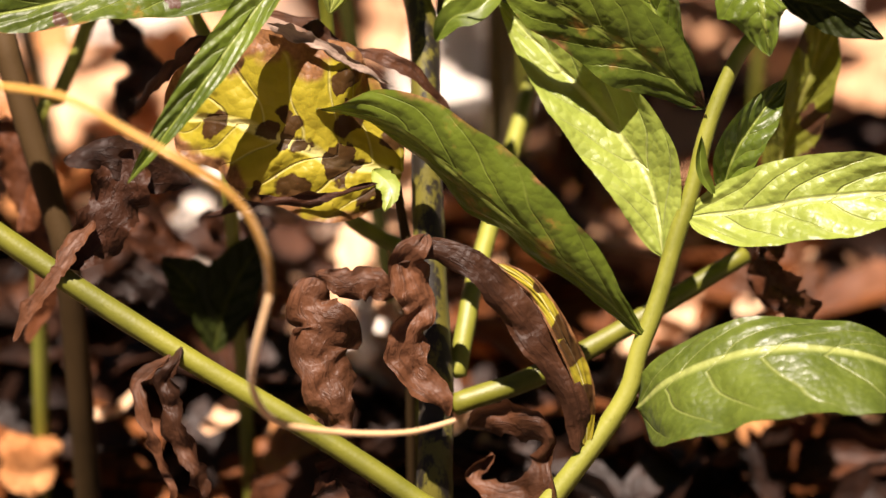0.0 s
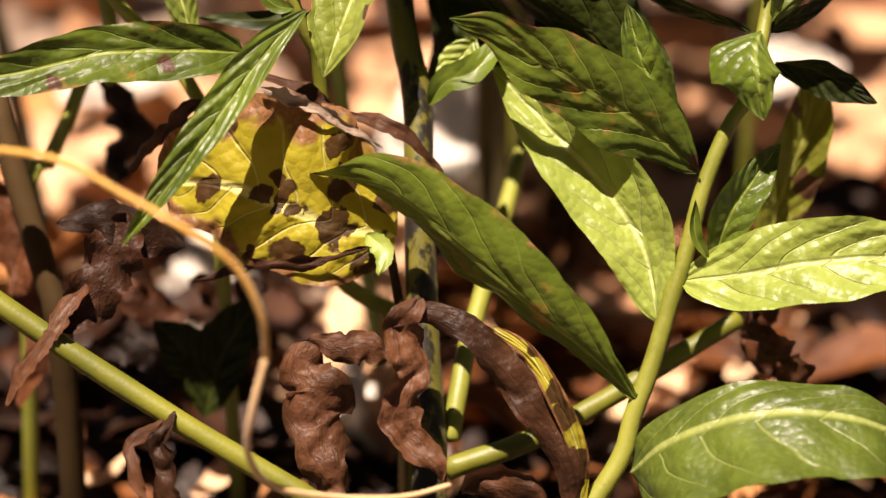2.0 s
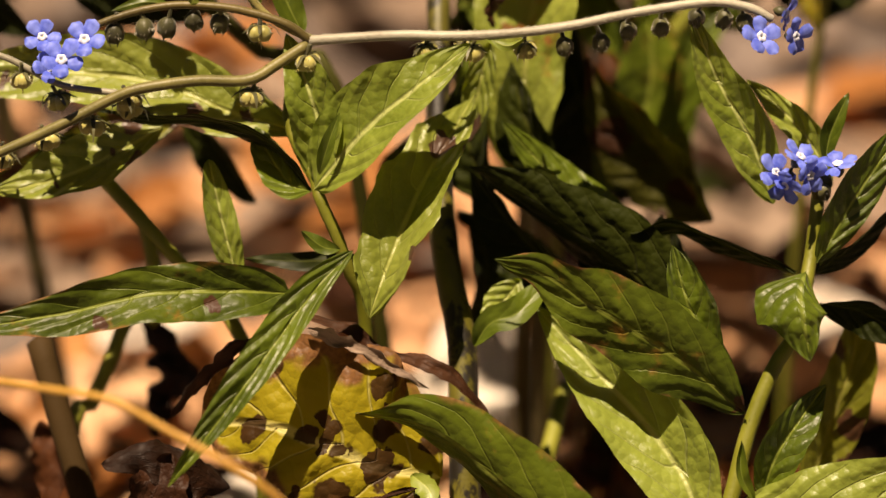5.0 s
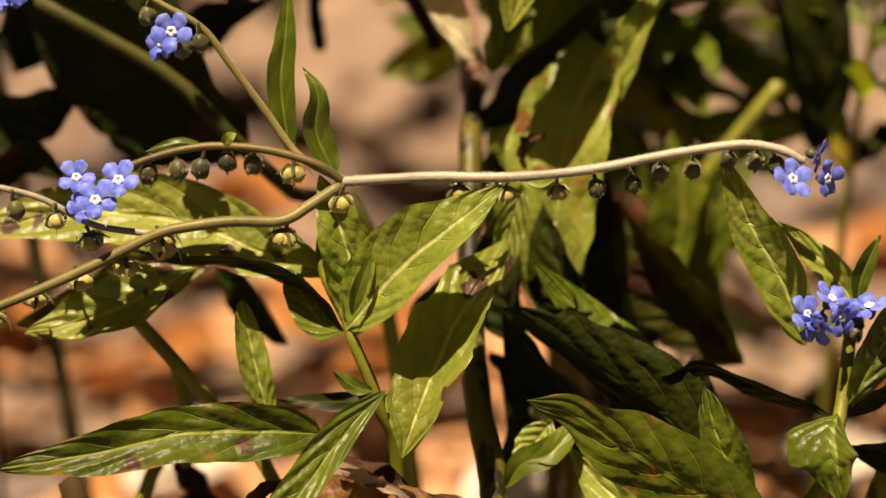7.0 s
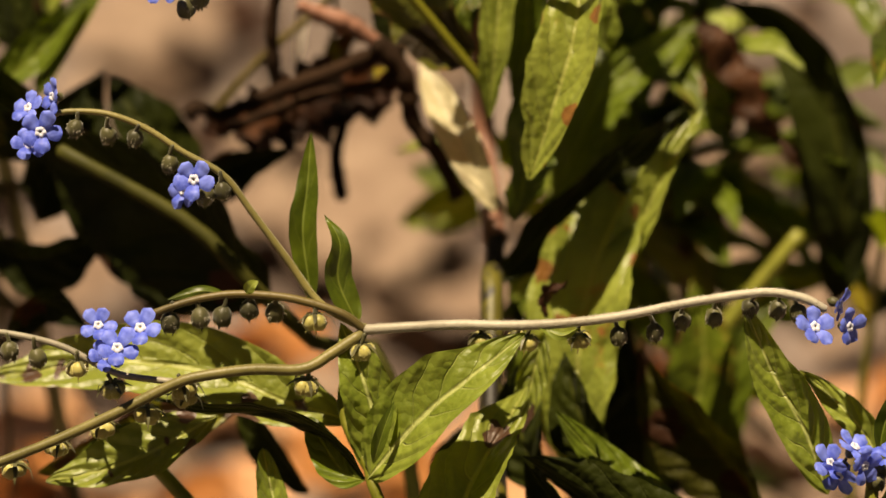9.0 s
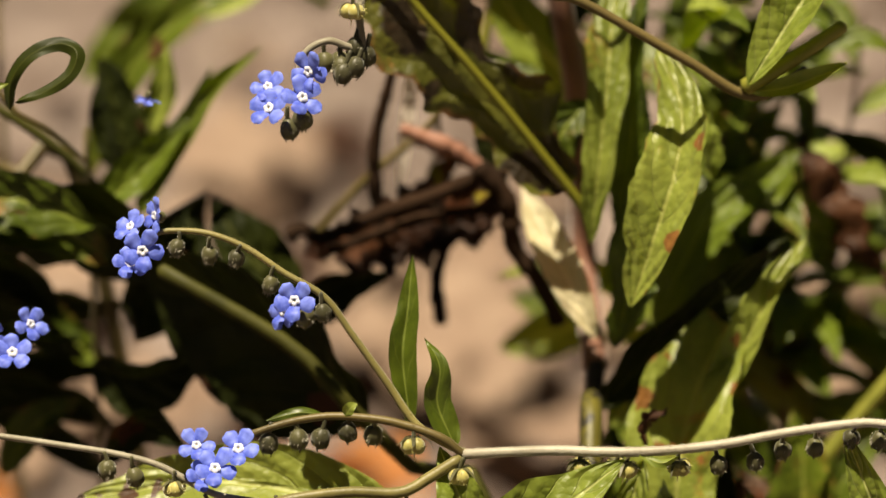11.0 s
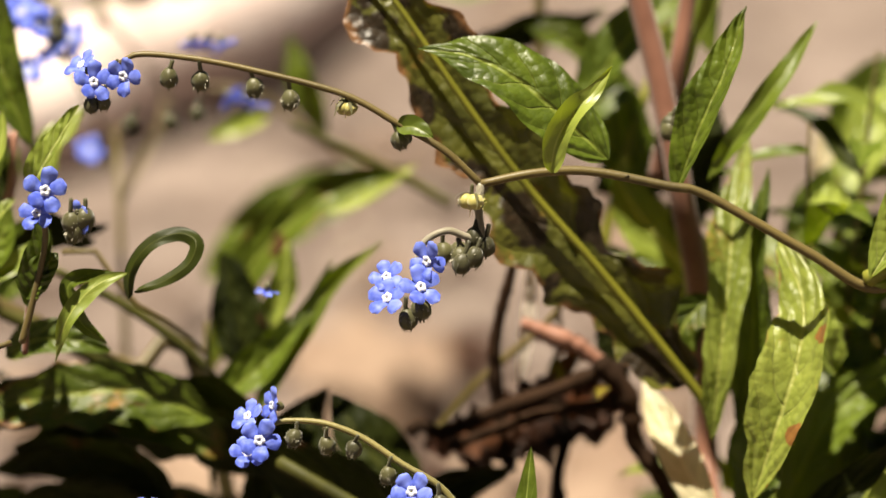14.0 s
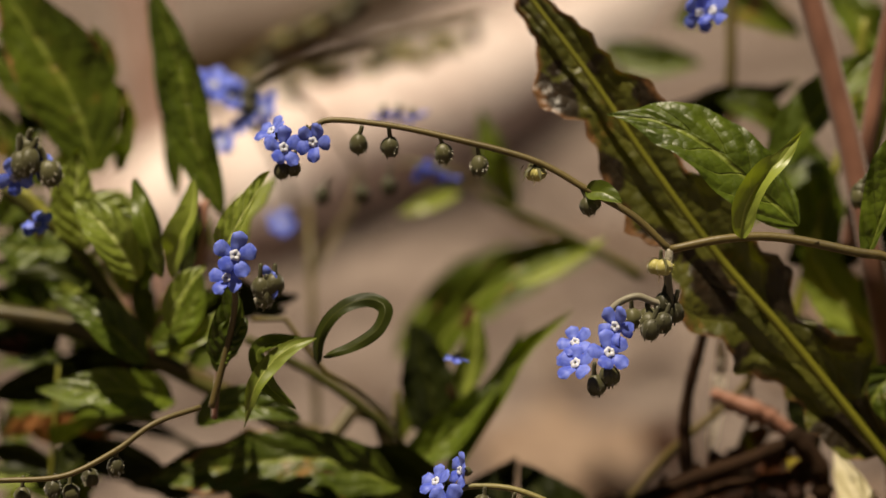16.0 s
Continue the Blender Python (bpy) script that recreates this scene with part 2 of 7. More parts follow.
M["mottled"] = leaf_material("leaf pale green flecked with orange", (0.110, 0.140, 0.018), (0.25, 0.29, 0.055), (0.32, 0.34, 0.09), spots=0.09, spot_scale=210.0, spot=(0.17, 0.07, 0.02), rust=0.16, edge=0.12, bump=0.55)
M["veined"] = leaf_material("leaf green with pale veins", (0.046, 0.066, 0.006), (0.120, 0.155, 0.020), (0.28, 0.31, 0.09), bump=0.45)
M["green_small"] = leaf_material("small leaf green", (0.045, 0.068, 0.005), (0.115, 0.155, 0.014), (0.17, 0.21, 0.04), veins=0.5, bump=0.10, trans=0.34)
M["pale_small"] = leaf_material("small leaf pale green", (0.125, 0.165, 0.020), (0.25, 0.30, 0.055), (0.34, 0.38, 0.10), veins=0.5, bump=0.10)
# small-leaf version of the same green darkened for shade
M["deep_shade_small"] = leaf_material("small leaf green darkened for shade", (0.010, 0.014, 0.002), (0.028, 0.036, 0.003), (0.045, 0.05, 0.007), veins=0.5, bump=0.10, trans=0.12, rough=0.5, gloss=0.16)


def petal_material(name, a, b):
    m, nt = started(name)
    col = blend(nt, ease(nt, grain(nt, 420.0, 2.0), 0.3, 0.7), a, b)
    finished(nt, col, 0.5, grain(nt, 1500.0), 0.2, 0.0004, 0.3, None, 0.3, 0.1)
    return m


M["petal"] = petal_material("petal blue", (0.060, 0.100, 0.56), (0.19, 0.26, 0.84))
M["eye"] = petal_material("petal eye white", (0.62, 0.64, 0.74), (0.80, 0.82, 0.86))


def soil_material():
    m, nt = started("sandy soil")
    wide, patch, mid, fine = grain(nt, 13.0, 5.0, 0.6), grain(nt, 27.0, 4.0, 0.7), grain(nt, 60.0, 5.0, 0.65), grain(nt, 420.0, 3.0)
    col = blend(nt, ease(nt, wide, 0.35, 0.65), (0.066, 0.046, 0.039), (0.208, 0.162, 0.143))
    col = blend(nt, calc(nt, "MULTIPLY", ease(nt, patch, 0.50, 0.64), 0.75), col, (0.050, 0.026, 0.018))
    col = blend(nt, calc(nt, "MULTIPLY", ease(nt, patch, 0.46, 0.34), 0.6), col, (0.27, 0.215, 0.19))
    col = blend(nt, calc(nt, "MULTIPLY", ease(nt, mid, 0.45, 0.7), 0.6), col, (0.055, 0.030, 0.018))
    col = blend(nt, calc(nt, "MULTIPLY", ease(nt, fine, 0.6, 0.75), 0.5), col, (0.20, 0.155, 0.12))
    h = calc(nt, "ADD", calc(nt, "MULTIPLY", mid, 1.0), calc(nt, "MULTIPLY", fine, 0.3))
    finished(nt, col, 0.9, h, 0.9, 0.006)
    return m


M["soil"] = soil_material()
M["stone"] = dry_material("pebble", (0.30, 0.24, 0.19), (0.55, 0.47, 0.40), 0.0, 0.8)

# ---- builders (lengths below are centimetres unless said) ----
CM = 0.01
FRONT = Vector((0.0, -0.82, 0.57)).normalized()
SHY = Vector((0.50, -0.80, -0.25)).normalized()
LIT = Vector((-0.12, -0.66, 0.74)).normalized()
NIX = Vector((-0.20, -0.89, -0.38)).normalized()
DIM = Vector((-0.10, -0.88, 0.30)).normalized()


def spline(pts, n):
    """n + 1 points evenly along a smooth curve through pts."""
    p = np.array(pts, float)
    p = np.vstack([2 * p[0] - p[1], p, 2 * p[-1] - p[-2]])
    out = []
    for i in range(1, len(p) - 2):
        for t in np.linspace(0, 1, 24, endpoint=False):
            a, b, c, d = p[i - 1:i + 3]
            out.append(0.5 * (2 * b + (c - a) * t + (2 * a - 5 * b + 4 * c - d) * t * t + (3 * b - a - 3 * c + d) * t ** 3))
    out = np.array(out + [p[-2]])
    run = np.concatenate([[0], np.cumsum(np.linalg.norm(np.diff(out, axis=0), axis=1))])
    s = np.linspace(0, run[-1], n + 1)
    return np.stack([np.interp(s, run, out[:, k]) for k in range(3)], 1)


def meshed(name, verts, faces, uvs=None):
    me = bpy.data.meshes.new(name)
    me.from_pydata([tuple(v) for v in verts], [], faces)
    if uvs is not None:
        lay = me.uv_layers.new(name="run")
        idx = np.zeros(len(me.loops), int)
        me.loops.foreach_get("vertex_index", idx)
        table = np.array(uvs, float)
        lay.data.foreach_set("uv", table[idx, :2].ravel())
        if table.shape[1] > 2:
            me.attributes.new("vein", "FLOAT", "POINT").data.foreach_set("value", table[:, 2].copy())
    me.polygons.foreach_set("use_smooth", [True] * len(me.polygons))
    me.update()
    return me


def held(name, me, material, parent, label=""):
    """One part: a mesh in world metres under a thing or a part."""
    if material and not me.materials:
        me.materials.append(M[material])
    ob = new(name, me)
    if parent:
        ob.parent = parent
        if not parent.parent and parent.type == "EMPTY":
            ob.matrix_parent_inverse = Matrix.Translation(-parent.location)
    if label:
        ob["label"] = label
    return ob


def thing(name, at, label, category, group="", kind=""):
    ob = new(name)
    ob.empty_display_size = 0.01
    ob.location = Vector(at) * CM
    ob.location.z = lie(ob.location.x, ob.location.y)
    return tagged(ob, label, category, group, kind)


def tube(pts, r0, r1, n=24, sides=10, rough=0.05, seed=0, knots=0.0):
    c = spline(pts, n) * CM
    tan = np.gradient(c, axis=0)
    tan /= np.linalg.norm(tan, axis=1)[:, None] + 1e-12
    ref = np.array([0.3, -0.9, 0.3])
    verts, faces = [], []
    for i in range(n + 1):
        a = np.cross(tan[i], ref)
        a /= np.linalg.norm(a) + 1e-9
        b = np.cross(tan[i], a)
        r = (r0 + (r1 - r0) * i / n) * CM
        for k in range(sides):
            th = 2 * math.pi * k / sides
            q = 1 + rough * noise.noise(Vector((seed * 3.1 + math.cos(th) * 1.3, math.sin(th) * 1.3, i * 0.35)))
            q += knots * max(0.0, noise.noise(Vector((seed * 1.7, 0.2, i * 0.6))))
            verts.append(c[i] + (a * math.cos(th) + b * math.sin(th)) * r * q)
    for i in range(n):
        for k in range(sides):
            k2 = (k + 1) % sides
            faces.append((i * sides + k, i * sides + k2, (i + 1) * sides + k2, (i + 1) * sides + k))
    for i, flip in ((0, True), (n, False)):
        verts.append(c[i] + tan[i] * (r0 if i == 0 else r1) * CM * (-0.5 if flip else 0.5))
        top = len(verts) - 1
        for k in range(sides):
            t = (i * sides + k, i * sides + (k + 1) % sides, top)
            faces.append(t[::-1] if flip else t)
    return verts, faces


_count = [0]


def stem(parent, pts, r0, r1, material="stem", name="stem", label="", n=0, knots=0.0, hairs=0):
    _count[0] += 1
    n = n or max(12, 6 * len(pts))
    verts, faces = tube(pts, r0, r1, n, 12 if r0 > 0.15 else 8, 0.07, _count[0], knots)
    if hairs:
        rng = random.Random(_count[0])
        c = spline(pts, n)
        for _ in range(hairs):
            f = rng.random() * (n - 1)
            i = int(f)
            p = (c[i] + (c[i + 1] - c[i]) * (f - i)) * CM
            r = (r0 + (r1 - r0) * f / n) * CM
            way = Vector([rng.gauss(0, 1) for _ in range(3)])
            run = Vector(c[i + 1] - c[i]).normalized()
            way = (way - way.dot(run) * run).normalized()
            b0 = Vector(p) + way * r * 0.9
            tip = Vector(p) + way * (r + rng.uniform(0.02, 0.05) * CM) + run * rng.uniform(-0.02, 0.04) * CM
            w = way.cross(run) * 0.006 * CM
            k = len(verts)
            verts += [b0 + w, b0 - w, b0 + run * 0.006 * CM, tip]
            faces += [(k, k + 1, k + 3), (k + 1, k + 2, k + 3), (k + 2, k, k + 3)]
    return held(name, meshed(name, verts, faces), material, parent, label)


def blade(pts, wl, wr, tl=0.0, tr=0.0, peak=0.85, sharp=0.8, cl=0.0, cr=0.0, wave=0.05, crumple=0.0, rag=0.07, seed=0, nu=44, nv=9, puck=0.075, front=FRONT, stalk=0.0):
    """A leaf's sheet along a spine from base to tip. wl, wr: half widths; tl, tr: degrees by which each half rises towards
    the front; cl, cr: degrees by which it rolls on; stalk: the share of the spine that is a bare stalk."""
    c = spline(pts, nu)
    tan = np.gradient(c, axis=0)
    tan /= np.linalg.norm(tan, axis=1)[:, None] + 1e-12
    verts, uvs, faces = [], [], []
    rng = random.Random(seed)
    ph, fr = rng.random() * 6.28, rng.uniform(2.2, 3.6)
    big = max(wl, wr)
    last = None
    for i in range(nu + 1):
        s = i / nu
        q = max(0.0, (s - stalk) / (1 - stalk))
        prof = max(0.0, math.sin(math.pi * q ** peak)) ** sharp if q < 1 else 0.0
        prof = max(prof, 0.045 if s < 0.9 else 0.02)
        t = Vector(tan[i])
        left = front.cross(t)
        if left.length < 0.2 and last is not None:
            left = last
        left.normalize()
        if last is not None and left.dot(last) < 0:
            left = -left
        last = left
        up = t.cross(left).normalized()
        if up.dot(front) < 0 and i == 0:
            up = -up
        for j in range(-nv, nv + 1):
            f, half, tilt, curl = abs(j) / nv, (wl, tl, cl)[0] if j < 0 else wr, tl if j < 0 else tr, cl if j < 0 else cr
            x = z = 0.0
            for k in range(abs(j)):
                th = radians(tilt + curl * (k + 0.5) / nv)
                x += math.cos(th) / nv
                z += math.sin(th) / nv
            g = 1 / max(0.3, math.cos(radians(tilt)))
            w = half * prof * g
            if rag:
                w *= 1 + rag * (noise.noise(Vector((s * 9, seed * 0.37, 5.0 if j < 0 else 0.0))) + 0.3 * noise.noise(Vector((s * 31, seed * 0.37, 2.0 if j < 0 else 9.0))))
            off = left * (x * w * (1 if j < 0 else -1)) + up * (z * w)
            off += up * (wave * big * f * f * math.sin(6.28 * fr * s + ph + (1.9 if j < 0 else 0)))
            phase = q * 6 - 1.7 * f ** 1.25 + (0.45 if j > 0 else 0) + 0.38 * noise.noise(Vector((s * 3.5, f * 2, seed * 0.61 + (3.0 if j > 0 else 0.0))))
            if puck:
                vein = phase % 1.0
                swell = 0.45 + 0.9 * abs(noise.noise(Vector((s * 7 + seed, f * 4, 2.0 if j > 0 else 7.0))))
                off += up * (puck * swell * half * prof * math.sin(math.pi * vein) ** 0.7 * min(1.0, 4 * f * (1.05 - f)))
            p = Vector(c[i]) + off
            if crumple:
                k = p + Vector((seed * 1.3, 0, 0))
                fold = abs(noise.noise(k * 1.2)) * 2.0 + abs(noise.noise(k * 2.6)) * 0.6 - 0.7
                p += noise.noise_vector(k * 0.8) * crumple * (0.35 + 0.65 * f) + (up + left * 0.4) * fold * crumple * 0.75
            else:
                p += up * noise.noise(p * 1.1 + Vector((seed * 0.7, 0, 0))) * 0.20 * f + up * noise.noise(p * 3.0) * 0.03
            verts.append(p * CM)
            uvs.append((0.5 + 0.5 * j / nv, s, phase))
    m = 2 * nv + 1
    for i in range(nu):
        for j in range(m - 1):
            a = i * m + j
            faces.append((a, a + 1, a + m + 1, a + m))
    return verts, faces, uvs


def leaf(parent, material, pts, wl, wr, tl=0.0, tr=0.0, name="leaf", label="", **how):
    _count[0] += 1
    how.setdefault("seed", _count[0])
    if max(wl, wr) < 0.34 and material + "_small" in M:
        material += "_small"
    if max(wl, wr) < 0.26:
        how.setdefault("puck", 0.0)
        how.setdefault("rag", 0.03)
        how.setdefault("wave", 0.03)
    if "crumple" not in how:
        # the halves fold along the midrib and cup towards the margin
        tl, tr = tl * 1.1 + (5 if tl >= 0 else -4), tr * 1.1 + (5 if tr >= 0 else -4)
        how.setdefault("cl", 24.0 if tl >= 0 else -20.0)
        how.setdefault("cr", 24.0 if tr >= 0 else -20.0)
    return held(name, meshed(name, *blade(pts, wl, wr, tl, tr, **how)), material, parent, label)


def dried(parent, pts, wl, wr, tl=0.0, tr=0.0, material="dry", name="withered_leaf", label="", **how):
    base = dict(crumple=0.30, rag=0.9, cl=75.0, cr=-70.0, wave=0.3, sharp=0.5, peak=0.9, nu=56, nv=9, puck=0.0)
    base.update(how)
    return leaf(parent, material, pts, wl, wr, tl, tr, name, label, **base)

# ---- flowers, buds and fruit: a few shapes each, shared ----
def flower_mesh(seed):
    rng = random.Random(seed)
    verts, faces, mats = [], [], []
    for k in range(5):
        a0 = 2 * math.pi * k / 5 + rng.uniform(-0.08, 0.08)
        lift, size = rng.uniform(-0.15, 0.8), rng.uniform(0.88, 1.1)
        nu, nv = 7, 4
        first = len(verts)
        for i in range(nu + 1):
            s = i / nu
            w = 0.156 * (0.34 + 0.66 * math.sin(math.pi * min(1.0, 0.05 + 0.62 * s))) * (1 if s < 0.72 else math.sqrt(max(0.0, 1 - ((s - 0.72) / 0.29) ** 2)))
            for j in range(-nv, nv + 1):
                r = 0.05 + 0.37 * s * size
                y = w * j / nv
                z = 0.06 * lift * math.sin(3 * s) + lift * 0.16 * s - 0.035 * (j / nv) ** 2 + 0.014 * math.sin(9 * s + k) + 0.02 * s
                verts.append(Vector((r * math.cos(a0) - y * math.sin(a0), r * math.sin(a0) + y * math.cos(a0), z)) * CM)
        m = 2 * nv + 1
        for i in range(nu):
            for j in range(m - 1):
                a = first + i * m + j
                faces.append((a, a + 1, a + m + 1, a + m))
                mats.append(0)
    # raised white ring, faintly five-lobed, round a dark throat
    first = len(verts)
    for r, z in ((0.020, 0.026), (0.042, 0.052), (0.072, 0.060), (0.106, 0.030)):
        for j in range(20):
            th = 2 * math.pi * j / 20
            q = r * (1 + 0.10 * math.cos(5 * th) * (r > 0.07))
            verts.append(Vector((q * math.cos(th), q * math.sin(th), z + 0.006 * math.cos(5 * th))) * CM)
    for i in range(3):
        for j in range(20):
            a, b = first + i * 20 + j, first + i * 20 + (j + 1) % 20
            faces.append((a, a + 20, b + 20, b))
            mats.append(1)
    # calyx cup and tube behind
    first = len(verts)
    for i, (r, z) in enumerate(((0.035, 0.045), (0.085, 0.01), (0.10, -0.10), (0.12, -0.16), (0.08, -0.24), (0.02, -0.30))):
        for j in range(8):
            th = 2 * math.pi * j / 8
            verts.append(Vector((r * math.cos(th), r * math.sin(th), z)) * CM)
    for i in range(5):
        for j in range(8):
            a, b = first + i * 8 + j, first + i * 8 + (j + 1) % 8
            faces.append((a, a + 8, b + 8, b))
            mats.append(0 if i == 0 else 2)
    first = len(verts)
    verts += [Vector((0.05 * math.cos(0.785 * j), 0.05 * math.sin(0.785 * j), 0.03)) * CM for j in range(8)] + [Vector((0, 0, 0.005)) * CM]
    for j in range(8):
        faces.append((first + j, first + (j + 1) % 8, first + 8))
        mats.append(3)
    me = meshed("flower", verts, faces)
    for key in ("petal", "eye", "calyx", "nutlet"):
        me.materials.append(M[key])
    me.polygons.foreach_set("material_index", mats)
    return me


def blob(verts, faces, mats, centre, rx, rz, mat, seed, ribs=0, rows=6, sides=10):
    first = len(verts)
    for i in range(rows + 1):
        th = math.pi * i / rows
        for j in range(sides):
            ph = 2 * math.pi * j / sides
            q = 1 + 0.10 * noise.noise(Vector((seed + math.cos(ph), math.sin(ph), i * 0.5))) + (0.10 * math.cos(ribs * ph) if ribs else 0)
            verts.append((Vector(centre) + Vector((rx * q * math.sin(th) * math.cos(ph), rx * q * math.sin(th) * math.sin(ph), rz * math.cos(th)))) * CM)
    for i in range(rows):
        for j in range(sides):
            a, b = first + i * sides + j, first + i * sides + (j + 1) % sides
            faces.append((a, a + sides, b + sides, b))
            mats.append(mat)


def strip(verts, faces, mats, line, w, mat, side):
    first = len(verts)
    for i, p in enumerate(line):
        k = w * (1 - 0.9 * i / (len(line) - 1)) * (0.7 + 0.6 * min(1, i / 2))
        verts.append((Vector(p) + Vector(side) * k) * CM)
        verts.append((Vector(p) - Vector(side) * k) * CM)
    for i in range(len(line) - 1):
        a = first + 2 * i
        faces.append((a, a + 1, a + 3, a + 2))
        mats.append(mat)


def bud_mesh(seed, ripe):
    """A hanging bud, or a ripe calyx with its nutlets: the stalk's end at the origin, hanging to -z."""
    rng = random.Random(seed)
    verts, faces, mats = [], [], []
    drop = rng.uniform(0.10, 0.17)
    v, f = tube([(0, 0, 0.03), (0.03, 0.01, -drop * 0.5), (0.05, 0.0, -drop)], 0.03, 0.035, 5, 6, 0.1, seed)
    verts += v
    faces += f
    mats += [0] * len(f)
    c = Vector((0.05, 0, -drop - 0.11))
    if ripe:
        for k in range(4):
            a = 2 * math.pi * k / 4 + rng.random()
            blob(verts, faces, mats, c + Vector((0.085 * math.cos(a), 0.085 * math.sin(a), 0.0)), 0.118, 0.125, 1, seed + k)
            for _ in range(26):
                d = Vector([rng.gauss(0, 1) for _ in range(3)]).normalized()
                q = c + Vector((0.085 * math.cos(a), 0.085 * math.sin(a), 0.0)) + d * 0.112
                strip(verts, faces, mats, [q, q + d * 0.05], 0.010, 1, d.orthogonal().normalized())
        for k in range(5):
            a = 2 * math.pi * k / 5 + rng.uniform(-0.2, 0.2)
            o = Vector((math.cos(a), math.sin(a), 0))
            bend = rng.uniform(-0.10, 0.10)
            strip(verts, faces, mats, [c + Vector((0, 0, 0.12)), c + o * 0.14 + Vector((0, 0, 0.13)), c + o * 0.25 + Vector((0, 0, 0.06)), c + o * 0.31 + Vector((0, 0, -0.03 + bend))], 0.045, 0, Vector((-o.y, o.x, 0)))
        strip(verts, faces, mats, [c, c + Vector((0.01, 0, -0.12)), c + Vector((0.02, 0, -0.24))], 0.022, 2, (1, 0, 0))
        strip(verts, faces, mats, [c, c + Vector((0.01, 0, -0.12)), c + Vector((0.02, 0, -0.24))], 0.022, 2, (0, 1, 0))
    else:
        blob(verts, faces, mats, c, 0.125, 0.15, 0, seed, 5, 7, 15)
        for k in range(5):
            a = 2 * math.pi * k / 5
            o = Vector((math.cos(a), math.sin(a), 0))
            strip(verts, faces, mats, [c + o * 0.12 + Vector((0, 0, 0.02)), c + o * 0.125 + Vector((0, 0, -0.06)), c + o * 0.07 + Vector((0, 0, -0.17))], 0.045, 0, Vector((-o.y, o.x, 0)))
    if not ripe:
        for _ in range(46):
            d = Vector([rng.gauss(0, 1) for _ in range(3)]).normalized()
            q = c + Vector((d.x * 0.125, d.y * 0.125, d.z * 0.15))
            strip(verts, faces, mats, [q, q + d * 0.03 + Vector((0, 0, -0.02))], 0.007, 3, d.orthogonal().normalized())
    me = meshed("bud", verts, faces)
    for key in ("calyx", "nutlet", "cream", "stem_pale"):
        me.materials.append(M[key])
    me.polygons.foreach_set("material_index", mats)
    return me


FLOWERS = [flower_mesh(k) for k in range(4)]
BUDS = [bud_mesh(k, False) for k in range(4)]
RIPE = [bud_mesh(k + 10, True) for k in range(4)]


def flower(parent, at, size=1.0, face=(0, -0.85, 0.5)):
    _count[0] += 1
    rng = random.Random(_count[0])
    ob = held("flower", FLOWERS[_count[0] % 4], None, parent)
    way = Vector(face) + Vector((rng.uniform(-0.75, 0.75), rng.uniform(-0.1, 0.4), rng.uniform(-0.45, 0.5)))
    ob.matrix_basis = Matrix.Translation(Vector(at) * CM) @ way.to_track_quat("Z", "Y").to_matrix().to_4x4() @ pose(0, 0, 0, 0, 0, rng.uniform(0, 72)) @ Matrix.Scale(size * 0.95, 4)
    return ob


def bud(parent, at, size=1.0, ripe=False, lean=0.0):
    _count[0] += 1
    rng = random.Random(_count[0])
    ob = held("seed_head" if ripe else "bud", (RIPE if ripe else BUDS)[_count[0] % 4], None, parent)
    ob.matrix_basis = Matrix.Translation(Vector(at) * CM) @ pose(0, 0, 0, rng.uniform(-12, 12), lean + rng.uniform(-14, 14), rng.uniform(0, 360)) @ Matrix.Scale(size * (1.12 if ripe else 1.25), 4)
    return ob


# ---- the ground ----
def lie(x, y):
    """The ground's height in metres."""
    far = min(1.0, max(0.0, (y - 0.05) / 0.5))
    rise = min(1.0, max(0.0, (y - 0.35) / 0.4))
    return -0.04 * (1 - rise * rise * (3 - 2 * rise)) + 0.006 * noise.noise(Vector((x * 9, y * 9, 0.3))) + 0.02 * far * noise.noise(Vector((x * 2.3, y * 2.3, 4.0))) + 0.003 * noise.noise(Vector((x * 45, y * 45, 1.0)))


def ground_axis(lo, hi, step):
    core = np.arange(lo, hi + step / 2, step)
    out = np.array([0.05, 0.15, 0.4, 1, 2.5, 6, 15, 40, 120, 400])
    return np.concatenate([(lo - out)[::-1], core, hi + out])


gx, gy = ground_axis(-0.7, 0.6, 0.012), ground_axis(-0.3, 2.2, 0.014)
gverts = [(x, y, lie(x, y)) for y in gy for x in gx]
gfaces = [(j * len(gx) + i, j * len(gx) + i + 1, (j + 1) * len(gx) + i + 1, (j + 1) * len(gx) + i) for j in range(len(gy) - 1) for i in range(len(gx) - 1)]
ground = held("ground", meshed("ground", gverts, gfaces), "soil", None)
tagged(ground, "bare sandy brown soil strewn with fallen leaves", "ground", kind="structure")


def thicket(at, label, stems, height, spread, size, materials, seed, lean=0.25, low=0.2):
    """A leafy plant: several stems, each with leaves all the way up."""
    rng = random.Random(seed)
    bush = thing("leafy_plant", (at[0], at[1], 0), label, "plant", "green plants in the background")
    for _ in range(stems):
        bx, by = at[0] + rng.uniform(-spread, spread), at[1] + rng.uniform(-spread, spread)
        h = height * rng.uniform(0.7, 1.0)
        dx, dy = rng.uniform(-lean, lean) * h, rng.uniform(-lean, lean) * h
        line = [(bx, by, -5.0), (bx + dx * 0.2, by + dy * 0.2, h * 0.35), (bx + dx * 0.55, by + dy * 0.55, h * 0.7), (bx + dx, by + dy, h)]
        stem(bush, line, 0.18, 0.03, rng.choice(("stem", "stem_olive", "stem_brown")))
        c = spline(line, 40)
        turn, s = rng.uniform(0, 6.28), low + rng.uniform(0.0, 0.12)
        while s < 0.99:
            p = c[int(s * 40)]
            turn += rng.uniform(1.6, 2.8)
